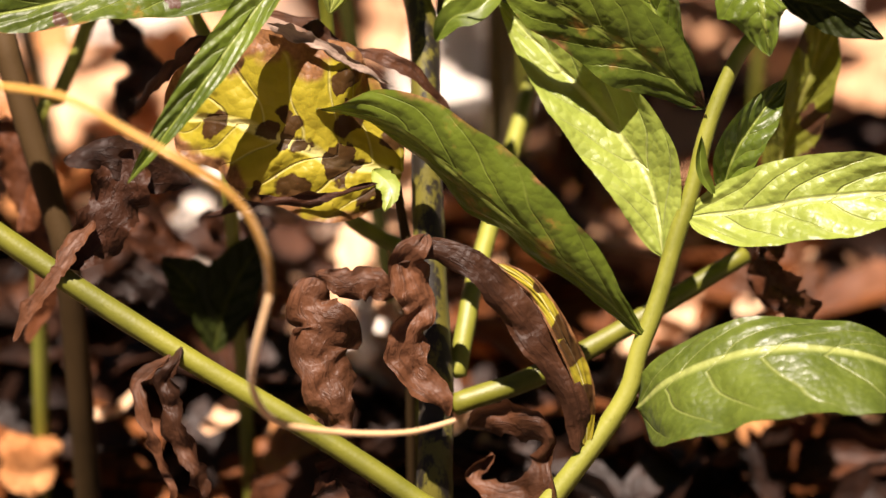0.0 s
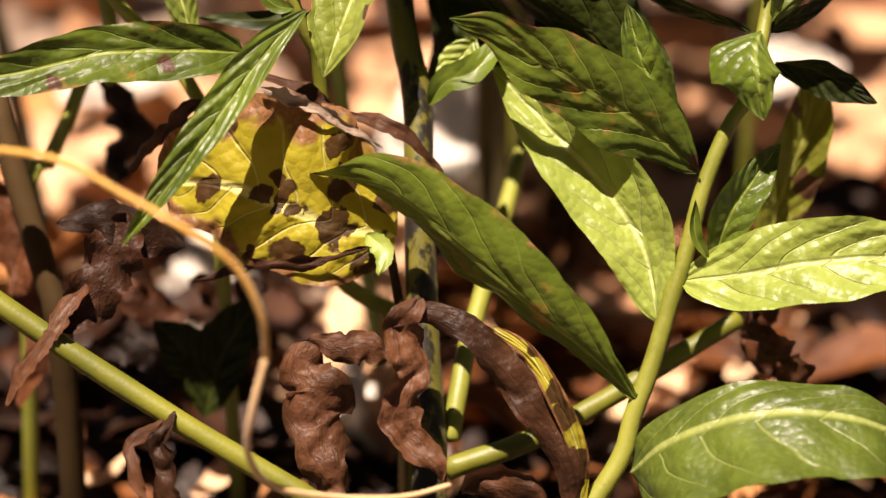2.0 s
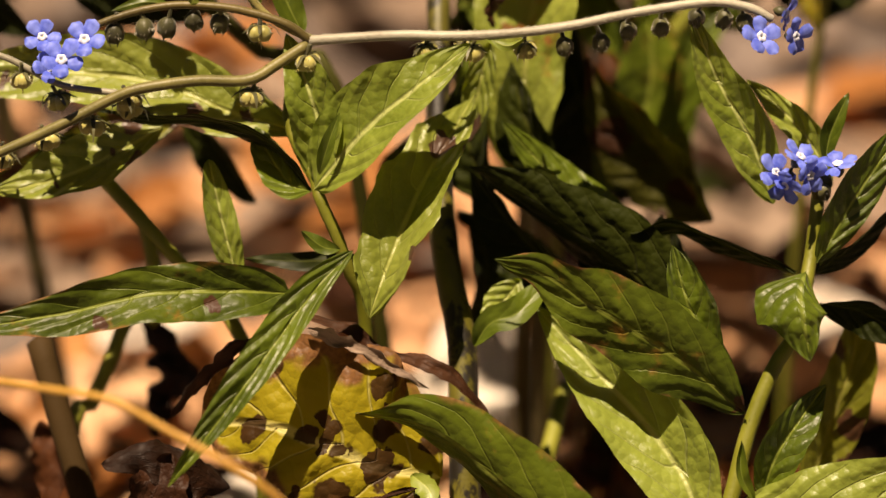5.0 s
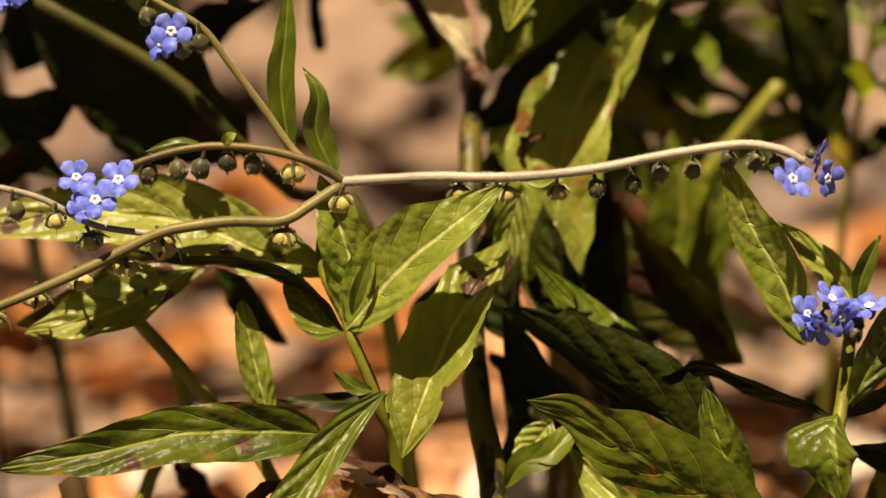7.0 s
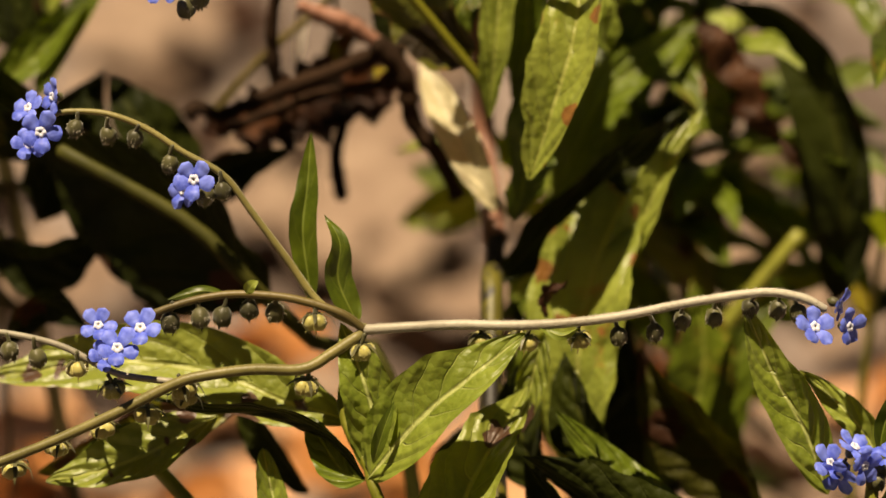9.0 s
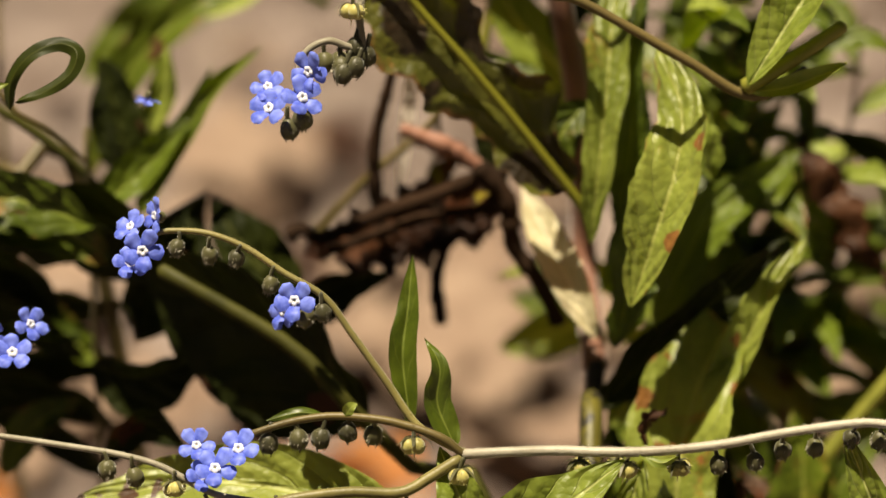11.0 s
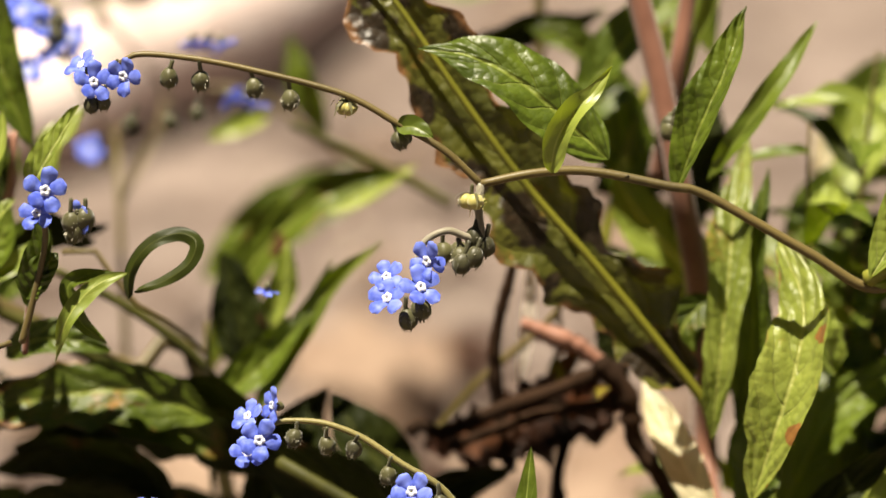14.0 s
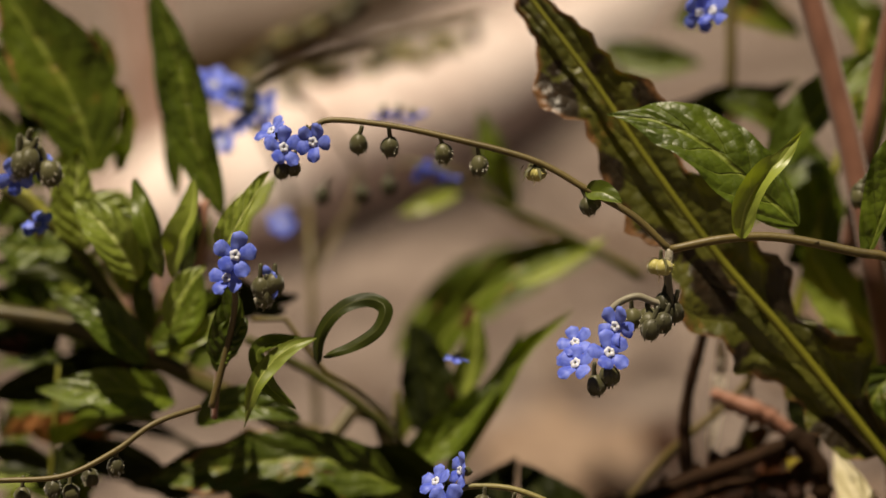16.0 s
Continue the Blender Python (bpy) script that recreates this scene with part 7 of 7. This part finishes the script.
leaf(edge, "green", [(1.11, 12.37, 12.12), (1.31, 12.53, 13.85), (1.77, 12.97, 15.22)], 0.57, 0.54, 8, 14)
leaf(edge, "green", [(1.96, 14.77, 13.85), (2.30, 15.29, 15.50), (2.52, 15.80, 17.15), (2.37, 16.21, 18.56)], 0.70, 0.66, 8, 14)
leaf(edge, "pale", [(3.17, 15.21, 15.02), (2.77, 15.61, 16.44), (3.00, 16.04, 17.85)], 0.70, 0.66, 8, 14)
leaf(edge, "green", [(1.29, 15.71, 17.15), (1.88, 16.11, 18.33), (2.85, 16.38, 19.03), (3.84, 16.45, 19.03)], 0.58, 0.55, 8, 14)
leaf(edge, "green", [(-2.00, 14.11, 18.70), (-2.26, 14.54, 20.20), (-2.53, 15.00, 21.81)], 0.69, 0.65, 8, 14)
leaf(edge, "deep_shade", [(-0.44, 14.22, 18.69), (-0.70, 14.65, 20.19), (-0.37, 15.08, 21.57)], 0.57, 0.54, 8, 14, front=SHY)
leaf(edge, "pale", [(-0.28, 12.77, 16.25), (-0.77, 13.11, 17.51), (-1.98, 13.44, 18.89), (-2.48, 13.71, 19.91)], 0.80, 0.76, 8, 14)
leaf(edge, "green", [(-4.70, 12.91, 18.99), (-3.59, 12.07, 18.39), (-2.76, 12.03, 18.05), (-1.24, 12.14, 18.04)], 0.62, 0.59, 8, 14)
leaf(edge, "green", [(2.17, 18.14, 18.94), (2.90, 18.59, 20.26), (3.98, 18.95, 21.22)], 0.59, 0.56, 8, 14)
leaf(edge, "deep_shade", [(-5.82, 16.62, 21.72), (-4.85, 16.83, 22.05), (-3.75, 17.01, 22.15), (-2.78, 17.19, 22.36)], 0.46, 0.44, 8, 14, front=SHY)
leaf(edge, "green", [(-7.51, 22.01, 22.26), (-6.47, 22.04, 21.85), (-5.17, 22.21, 21.82)], 0.48, 0.46, 8, 14)
leaf(edge, "cream", [(1.86, 17.94, 18.34), (2.04, 18.17, 19.06), (1.90, 18.41, 19.91)], 0.26, 0.25, 8, 14)
leaf(edge, "rusty", [(-11.25, 14.00, 14.91), (-10.39, 14.30, 17.14), (-9.18, 14.60, 18.47), (-7.86, 14.90, 19.12), (-6.91, 15.20, 19.12)], 0.52, 0.49, 8, 14, front=DIM)
leaf(edge, "green", [(-9.60, 10.50, 15.30), (-8.80, 10.80, 16.81), (-8.18, 11.10, 17.84), (-7.15, 11.40, 18.74)], 0.25, 0.23, 8, 14)
leaf(edge, "pale", [(-9.41, 11.00, 16.86), (-9.20, 11.30, 17.75), (-9.17, 11.60, 18.71)], 0.19, 0.18, 8, 14, front=LIT)
leaf(edge, "deep_shade", [(-10.10, 12.00, 15.56), (-10.30, 12.30, 16.83), (-10.75, 12.60, 18.10)], 0.45, 0.42, 8, 14, front=SHY)
leaf(edge, "pale", [(-8.86, 15.00, 18.25), (-7.91, 15.30, 18.57), (-6.83, 15.60, 19.28)], 0.26, 0.24, 8, 14, front=LIT)
leaf(edge, "green", [(-9.59, 10.00, 15.46), (-9.27, 10.30, 15.98), (-8.95, 10.60, 16.50)], 0.16, 0.15, 8, 14)
stem(edge, [(-9.59, 16.00, 20.02), (-8.48, 16.10, 19.51), (-7.25, 16.20, 18.87), (-6.15, 16.30, 18.23)], 0.090, 0.110, "stem_moss")
leaf(edge, "green", [(-3.33, 13.00, 21.20), (-2.19, 13.40, 22.63), (-1.39, 13.80, 23.28), (-0.59, 14.20, 23.69)], 0.62, 0.58, 8, 14, front=LIT)
leaf(edge, "pale", [(-1.43, 12.00, 20.81), (-1.17, 12.40, 22.26), (-0.74, 12.80, 23.25), (-0.07, 13.20, 24.24)], 0.48, 0.45, 8, 14, front=LIT)
leaf(edge, "green", [(-3.96, 14.00, 19.91), (-2.92, 14.40, 20.94), (-1.98, 14.80, 21.24)], 0.55, 0.52, 8, 14)
leaf(edge, "deep_shade", [(-2.93, 15.00, 18.94), (-1.74, 15.40, 19.61), (-0.06, 15.80, 19.92)], 0.80, 0.75, 8, 14, front=NIX)
leaf(edge, "rusty", [(-5.72, 20.00, 23.14), (-4.35, 20.40, 23.47), (-2.83, 20.80, 22.76)], 0.60, 0.56, 8, 14)
leaf(edge, "deep_shade", [(-1.06, 12.50, 18.53), (-0.86, 12.90, 19.76), (-0.12, 13.30, 20.88)], 0.60, 0.56, 8, 14, front=SHY)
leaf(edge, "pale", [(-2.45, 15.00, 19.20), (-2.29, 15.40, 20.23), (-2.56, 15.80, 21.25)], 0.34, 0.32, 8, 14, front=LIT)
leaf(edge, "green", [(-4.46, 16.00, 22.29), (-3.50, 16.40, 21.85), (-2.78, 16.80, 21.02)], 0.42, 0.39, 8, 14)
leaf(edge, "green", [(-0.46, 16.00, 21.74), (-0.97, 16.40, 23.25), (-1.84, 16.80, 24.40), (-2.23, 17.20, 25.31)], 0.55, 0.52, 8, 14)
stem(edge, [(-2.75, 14.00, 17.59), (-2.31, 14.40, 19.72), (-1.64, 15.00, 21.93), (-1.33, 15.60, 24.13)], 0.12, 0.09, "stem")
stem(edge, [(-4.08, 16.11, 18.94), (-4.23, 16.79, 21.56), (-4.26, 17.41, 23.94), (-4.27, 17.88, 25.72)], 0.136, 0.117, "stem_olive")

# most leaves here take the green that carries shade in its colour
lefthand = thing("flowering_plant", (-9.42, 7.42, 0.00), "low green plant crowding beside the bare soil, coloured dark for shade", "plant")
leaf(lefthand, "deep_shade", [(-9.77, 10.36, 12.52), (-9.31, 11.10, 14.40), (-8.36, 11.55, 15.51)], 1.04, 0.99, 8, 14, front=SHY)
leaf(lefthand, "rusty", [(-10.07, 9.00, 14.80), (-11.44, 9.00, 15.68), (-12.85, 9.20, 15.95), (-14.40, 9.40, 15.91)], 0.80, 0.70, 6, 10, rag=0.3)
leaf(lefthand, "deep_shade", [(-14.54, 9.00, 13.52), (-13.23, 9.00, 13.99), (-11.87, 9.20, 13.52)], 0.55, 0.50, 6, 10, front=NIX)
leaf(lefthand, "deep_shade", [(-6.12, 8.60, 11.10), (-7.29, 8.80, 12.98), (-8.30, 9.20, 14.53), (-8.58, 9.80, 15.72)], 1.25, 1.20, 0, 0, front=NIX, rag=0.3)
leaf(lefthand, "deep_shade", [(-7.16, 10.39, 12.53), (-5.98, 10.79, 13.53), (-4.44, 11.03, 14.08)], 0.64, 0.61, 8, 14, front=SHY)
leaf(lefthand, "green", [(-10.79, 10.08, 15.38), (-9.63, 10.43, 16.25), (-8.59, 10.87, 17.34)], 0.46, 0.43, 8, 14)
leaf(lefthand, "deep_shade", [(-10.13, 7.02, 11.11), (-9.44, 7.36, 11.97), (-8.41, 7.20, 11.54)], 0.56, 0.54, 8, 14, front=SHY)
leaf(lefthand, "deep_shade", [(-10.54, 8.97, 12.56), (-9.61, 8.90, 12.34), (-8.21, 9.08, 12.78)], 0.80, 0.76, 8, 14, front=SHY)
leaf(lefthand, "deep_shade", [(-15.09, 10.15, 14.79), (-16.15, 10.25, 15.72), (-18.02, 10.14, 16.22)], 0.67, 0.63, 8, 14, front=NIX)
leaf(lefthand, "deep_shade", [(-17.31, 9.86, 14.84), (-18.25, 9.99, 15.77), (-19.42, 9.90, 16.03)], 0.56, 0.53, 8, 14, front=NIX)
leaf(lefthand, "deep_shade", [(-17.80, 10.35, 16.90), (-17.10, 10.62, 17.57), (-15.47, 10.82, 17.53)], 0.44, 0.42, 8, 14, front=SHY)
leaf(lefthand, "deep_shade", [(-19.20, 10.17, 16.93), (-18.03, 10.44, 17.36), (-16.63, 10.49, 16.87)], 0.50, 0.48, 8, 14, front=SHY)
leaf(lefthand, "deep_shade", [(-15.12, 11.11, 18.43), (-14.08, 11.36, 18.86), (-12.91, 11.54, 18.95)], 0.44, 0.42, 8, 14, front=SHY)
leaf(lefthand, "deep_shade", [(-19.66, 12.23, 18.06), (-18.71, 12.60, 18.97), (-17.52, 12.87, 19.41)], 0.56, 0.54, 8, 14, front=SHY)
leaf(lefthand, "deep_shade", [(-18.98, 13.33, 21.89), (-18.03, 13.67, 22.68), (-17.32, 14.07, 23.83)], 0.51, 0.48, 8, 14, front=SHY)
leaf(lefthand, "deep_shade", [(-14.82, 10.32, 14.30), (-13.42, 10.62, 14.97), (-11.53, 10.68, 14.74)], 0.67, 0.63, 8, 14, front=SHY)
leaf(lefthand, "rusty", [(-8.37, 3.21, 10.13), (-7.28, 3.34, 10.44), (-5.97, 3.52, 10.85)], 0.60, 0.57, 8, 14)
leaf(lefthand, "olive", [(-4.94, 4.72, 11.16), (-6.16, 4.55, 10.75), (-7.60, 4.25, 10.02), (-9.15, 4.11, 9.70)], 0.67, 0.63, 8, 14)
leaf(lefthand, "deep_shade", [(-10.14, 11.89, 12.77), (-11.83, 11.86, 12.88), (-13.75, 11.57, 12.31)], 0.68, 0.64, 8, 14, front=NIX)
leaf(lefthand, "deep_shade", [(-10.36, 11.49, 11.63), (-12.05, 11.45, 11.74), (-13.73, 11.18, 11.17)], 0.65, 0.62, 8, 14, front=NIX)
leaf(lefthand, "deep_shade", [(-10.43, 9.74, 9.76), (-11.64, 10.07, 10.88), (-13.42, 10.02, 10.99)], 0.67, 0.64, 8, 14, front=NIX)
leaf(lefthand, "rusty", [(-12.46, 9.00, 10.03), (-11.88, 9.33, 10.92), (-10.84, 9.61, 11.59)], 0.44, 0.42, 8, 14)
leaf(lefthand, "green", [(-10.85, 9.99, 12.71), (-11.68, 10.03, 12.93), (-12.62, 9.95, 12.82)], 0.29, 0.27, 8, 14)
leaf(lefthand, "deep_shade", [(-14.04, 10.00, 13.36), (-12.85, 10.00, 13.64), (-11.56, 10.00, 12.92), (-10.87, 10.00, 12.18)], 0.75, 0.70, 8, 14, front=NIX)
leaf(lefthand, "deep_shade", [(-14.20, 11.00, 10.67), (-12.84, 11.00, 11.35), (-11.52, 11.00, 11.13), (-10.20, 11.00, 10.25)], 0.70, 0.66, 8, 14, front=NIX)
leaf(lefthand, "rusty", [(-10.46, 10.50, 11.99), (-11.40, 10.50, 12.73), (-12.13, 10.80, 13.87)], 0.45, 0.42, 8, 14)

# ---- dark twigs and withered clump ----

clump = thing("withered_clump", (-3.65, 11.00, 0.00), "dark withered twigs and brown leaves lying in a clump", "dead plant")
stem(clump, [(-4.48, 11.00, 18.83), (-4.43, 11.00, 18.46), (-4.73, 11.00, 17.21), (-4.81, 11.00, 16.36), (-4.73, 11.00, 15.35), (-4.52, 11.00, 14.32)], 0.10, 0.15, "stem_dark", knots=0.7)
stem(clump, [(-6.54, 10.40, 14.91), (-6.30, 10.40, 15.11), (-5.82, 10.40, 14.93), (-4.69, 10.40, 15.46), (-3.49, 10.40, 15.92), (-2.54, 10.40, 16.36), (-2.12, 10.40, 16.42)], 0.13, 0.17, "stem_dark", knots=0.7)
stem(clump, [(-2.60, 10.20, 16.59), (-2.05, 10.20, 15.94), (-1.88, 10.20, 14.93), (-1.38, 10.20, 14.19), (-0.92, 10.20, 13.22)], 0.20, 0.15, "stem_dark", knots=0.7)
stem(clump, [(-6.07, 11.60, 14.57), (-5.10, 11.60, 15.74), (-4.04, 11.60, 16.70), (-3.57, 11.60, 17.23), (-3.16, 11.60, 17.99)], 0.09, 0.07, "stem_olive", knots=0.3)
stem(clump, [(-4.22, 10.60, 17.27), (-3.64, 10.60, 17.04), (-3.06, 10.60, 16.81), (-2.48, 10.60, 16.34)], 0.13, 0.16, "stem_red", knots=0.7)
stem(clump, [(-3.61, 11.30, 15.48), (-3.31, 11.30, 14.75), (-3.51, 11.30, 13.75), (-3.41, 11.30, 12.75)], 0.12, 0.14, "stem_dark", knots=0.7)
stem(clump, [(-5.74, 10.70, 14.51), (-4.80, 10.70, 14.90), (-3.75, 10.70, 15.30), (-2.59, 10.70, 15.52)], 0.10, 0.12, "stem_dark", knots=0.7)
stem(clump, [(-3.61, 12.20, 17.42), (-3.54, 12.20, 16.43), (-3.83, 12.20, 15.43)], 0.06, 0.05, "stem_olive", knots=0.3)
dried(clump, [(-4.12, 12.00, 18.07), (-4.19, 12.00, 16.97), (-4.37, 12.00, 15.48)], 0.17, 0.14, 0, 0, "bleached", crumple=0.06, rag=0.2, cl=30, cr=30)
dried(clump, [(-3.94, 10.80, 17.00), (-3.20, 10.80, 16.81), (-2.48, 10.80, 16.34)], 0.26, 0.22, 0, 0, "rust", crumple=0.10)
dried(clump, [(-5.83, 11.80, 14.07), (-4.40, 11.80, 14.74), (-3.22, 11.80, 14.96), (-2.16, 11.80, 15.29)], 0.62, 0.53, 0, 0, "dark_shade_dry", crumple=0.18, cl=30, cr=-30)
dried(clump, [(-4.44, 12.60, 13.90), (-3.49, 12.60, 14.31), (-2.29, 12.60, 14.47)], 0.50, 0.42, 0, 0, "dark_shade_dry", crumple=0.2, cl=30, cr=-30)
dried(clump, [(-5.52, 11.00, 14.29), (-4.82, 11.00, 14.74), (-4.17, 11.00, 14.95)], 0.32, 0.27, 0, 0, "dry", crumple=0.12, cl=30, cr=-20)
dried(clump, [(-6.29, 11.60, 14.19), (-5.57, 11.60, 14.33), (-4.86, 11.60, 13.98)], 0.40, 0.34, 0, 0, "dark_shade_dry", crumple=0.16)
dried(clump, [(-3.66, 11.20, 15.14), (-3.07, 11.20, 15.46), (-2.43, 11.20, 15.79)], 0.40, 0.34, 0, 0, "umber", crumple=0.14, cl=30)
dried(clump, [(-5.54, 11.20, 14.10), (-4.36, 11.20, 14.75), (-2.95, 11.20, 15.16), (-2.02, 11.20, 15.31)], 0.75, 0.6, 0, 0, "dark_shade_dry", crumple=0.2, cl=40, cr=-30)
dried(clump, [(-4.18, 12.00, 15.49), (-3.35, 12.00, 15.20), (-2.40, 12.00, 15.35)], 0.40, 0.36, 0, 0, "dark_shade_dry", crumple=0.16, cl=40, cr=-30)
leaf(clump, "deep_shade", [(-2.63, 11.20, 17.37), (-2.41, 11.20, 16.64), (-2.14, 11.20, 15.61)], 0.40, 0.42, 0, 0, front=SHY)
leaf(clump, "olive", [(-3.79, 12.60, 15.24), (-3.44, 12.60, 15.69), (-3.08, 12.60, 16.01)], 0.26, 0.24, 0, 0)
leaf(clump, "yellow", [(-2.79, 10.00, 15.86), (-2.57, 10.00, 16.05), (-2.39, 10.00, 16.11)], 0.12, 0.12, 0, 0)

# ---- root and dead wood beyond ----
pale_root = thing("tree_root", (-24.41, 99.27, 0.00), "thick pale weathered root arching over the soil", "root")
stem(pale_root, [(-36.50, 92.45, -1.69), (-32.55, 88.86, 1.33), (-29.52, 90.17, 2.84), (-26.94, 94.09, 3.60), (-24.41, 99.27, 3.60), (-22.52, 106.54, 3.38), (-21.10, 117.48, 2.73), (-19.75, 135.30, 1.33), (-18.44, 165.12, -1.36)], 3.40, 2.30, "root", name="wood", knots=0.3, n=64)
side_root = thing("tree_root", (-39.15, 113.71, 0.00), "thin brown root running over the soil", "root")
stem(side_root, [(-30.69, 74.51, 1.20), (-34.16, 90.13, 1.20), (-37.34, 109.55, 1.20), (-43.84, 135.96, 1.20), (-49.72, 158.39, 1.20)], 1.11, 1.00, "stem_red", name="wood", knots=0.25, n=50)
dark_wood = thing("dead_branch", (-34.52, 131.09, 0.00), "dark dead branch lying beyond the root", "branch")
stem(dark_wood, [(-38.18, 119.80, 1.60), (-36.55, 125.28, 1.60), (-34.52, 131.09, 1.60), (-32.70, 137.21, 1.60), (-30.39, 145.60, 1.60)], 1.7, 1.5, "stem_brown", name="wood", knots=0.25, n=50)

# ---- green plants in the background ----
thicket((3.82, 21.65), "leafy green plant with pointed leaves standing behind in shade", 3, 13, 2, 4, ('deep_shade', 'deep_shade', 'green', 'rusty', 'deep_shade'), 20, lean=0.25, low=0.3)
thicket((2.54, 11.83), "leafy green plant with pointed leaves standing behind in dappled light", 4, 24, 1.4, 4, ('green', 'green', 'pale', 'deep_shade', 'rusty'), 21, lean=0.07, low=0.55)
thicket((5.26, 13.93), "leafy green plant with pointed leaves standing behind in dappled light", 4, 25, 2.5, 5, ('green', 'deep_shade', 'pale', 'rusty', 'green'), 22, lean=0.07, low=0.55)
thicket((-17.97, 9.94), "leafy green plant with pointed leaves standing behind in dappled light", 7, 21, 2.4, 4.0, ("green", "deep_shade", "pale", "rusty", "green"), 25, lean=0.22, low=0.5)
leaf(upright, "pale", [(-0.14, 15.64, 11.49), (-1.02, 15.44, 11.02), (-2.29, 15.29, 10.66)], 0.67, 0.55, 0, 0)
leaf(upright, "green", [(-0.27, 17.09, 11.63), (-1.17, 16.89, 11.15), (-2.07, 16.93, 11.27)], 0.49, 0.49, 0, 0)

# ---- the litter of fallen leaves and pebbles ----
def scatter(name, count, box, size, material, label, category, seed, thick=False, tip=25, high=0.012):
    rng = random.Random(seed)
    verts, faces, uvs = [], [], []
    for k in range(count):
        x, y = rng.uniform(box[0], box[1]), rng.uniform(box[2], box[3])
        if thick:
            v, f, m = [], [], []
            r = rng.uniform(*size)
            blob(v, f, m, (0, 0, 0), r, r * rng.uniform(0.5, 0.8), 0, k, 0, 5, 8)
            place = pose(x, y, lie(x, y) + r * CM * 0.25, rng.uniform(-20, 20), 0, rng.uniform(0, 360))
            u = [(0, 0)] * len(v)
        else:
            n = rng.uniform(*size)
            bow = rng.uniform(-0.25, 0.35) * n * tip / 25
            v, f, u = blade([(0, 0, 0), (rng.uniform(-0.2, 0.2) * n, n * 0.5, bow), (0, n, 0)], n * rng.uniform(0.16, 0.3), n * rng.uniform(0.16, 0.3), rng.uniform(0, 30), rng.uniform(0, 30), crumple=0.10 * n ** 0.5,
                            cl=rng.uniform(0, 90) * tip / 25, cr=rng.uniform(0, 60) * tip / 25, rag=0.3, seed=k, nu=10, nv=3, puck=0.0, front=Vector((0, 0, 1)), sharp=0.6)
            place = pose(x, y, lie(x, y) + rng.uniform(0.001, high), rng.uniform(-tip, tip), rng.uniform(-tip, tip), rng.uniform(0, 360))
        b = len(verts)
        verts += [place @ Vector(p) for p in v]
        faces += [tuple(i + b for i in q) for q in f]
        uvs += u
    ob = held(name, meshed(name, verts, faces, uvs), material, None)
    return tagged(ob, label, category, kind="stuff")


# brown and near-black leaf colours stand in for shade over this litter
scatter("leaf_litter", 150, (-0.265, 0.265, -0.094, 0.136), (1.76, 4.95), "umber", "crumpled brown fallen leaves strewn over the soil", "leaf litter", 3)
scatter("leaf_litter", 380, (-0.265, 0.265, -0.094, 0.114), (2.20, 4.40), "dark_shade_dry", "fallen leaves strewn over the soil, coloured dark for shade", "leaf litter", 4)
scatter("leaf_litter", 150, (-0.530, 0.477, 0.213, 0.627), (3.30, 7.15), "tan", "tan fallen leaves strewn over bare soil", "leaf litter", 5, tip=13, high=0.008)
scatter("leaf_litter", 70, (-0.318, 0.318, 0.059, 0.387), (2.75, 5.50), "orange", "orange-brown fallen leaves strewn over the soil", "leaf litter", 8)
scatter("leaf_litter", 170, (-0.45, 0.30, 0.30, 0.95), (1.5, 4.0), "umber", "small brown leaf scraps scattered over sandy soil", "leaf litter", 21, tip=15, high=0.006)
scatter("pebbles", 300, (-0.636, 0.636, 0.059, 1.300), (0.16, 0.55), "stone", "small pale pebbles scattered over sandy soil", "pebbles", 6, True)
scatter("leaf_litter", 60, (-0.954, 0.848, 0.627, 2.000), (3.07, 6.13), "tan", "tan fallen leaves strewn over far soil", "leaf litter", 9)
# near-black leaves drawn as the shaded gaps between pale ones
scatter("leaf_litter", 55, (-0.254, 0.265, 0.125, 0.323), (2.75, 5.50), "dark_shade_dry", "fallen leaves coloured dark as shaded gaps between pale sunlit ones", "leaf litter", 15, tip=18, high=0.02)
scatter("leaf_litter", 60, (-0.130, -0.020, 0.030, 0.125), (1.8, 3.6), "dark_shade_dry", "fallen leaves heaped under the sloping stem, coloured dark for shade", "leaf litter", 22, tip=25, high=0.03)
scatter("leaf_litter", 45, (0.010, 0.130, 0.020, 0.140), (2.0, 4.0), "rust", "rust-brown fallen leaves lying thick under the stems", "leaf litter", 23, tip=18, high=0.02)
scatter("leaf_litter", 18, (-0.110, 0.010, 0.000, 0.100), (1.6, 3.4), "rust", "rust-brown fallen leaves lying thick under the stems", "leaf litter", 24, tip=18, high=0.02)
scatter("leaf_litter", 190, (-0.265, 0.276, 0.109, 0.345), (4.40, 7.15), "peach", "pale sunlit fallen leaves lying flat behind the plants", "leaf litter", 12, tip=6, high=0.007)
scatter("leaf_litter", 34, (-0.053, 0.095, 0.073, 0.131), (1.98, 3.74), "peach", "small pale fallen leaves lying in the sun between the stems", "leaf litter", 13, tip=12, high=0.016)
# pale scraps whose colour also supplies the litter's small sunlit highlights
scatter("leaf_litter", 36, (-0.106, 0.106, -0.001, 0.109), (0.55, 1.65), "peach", "small pale leaf scraps put in as sunlit bits among the dark litter", "leaf litter", 14, tip=30, high=0.03)
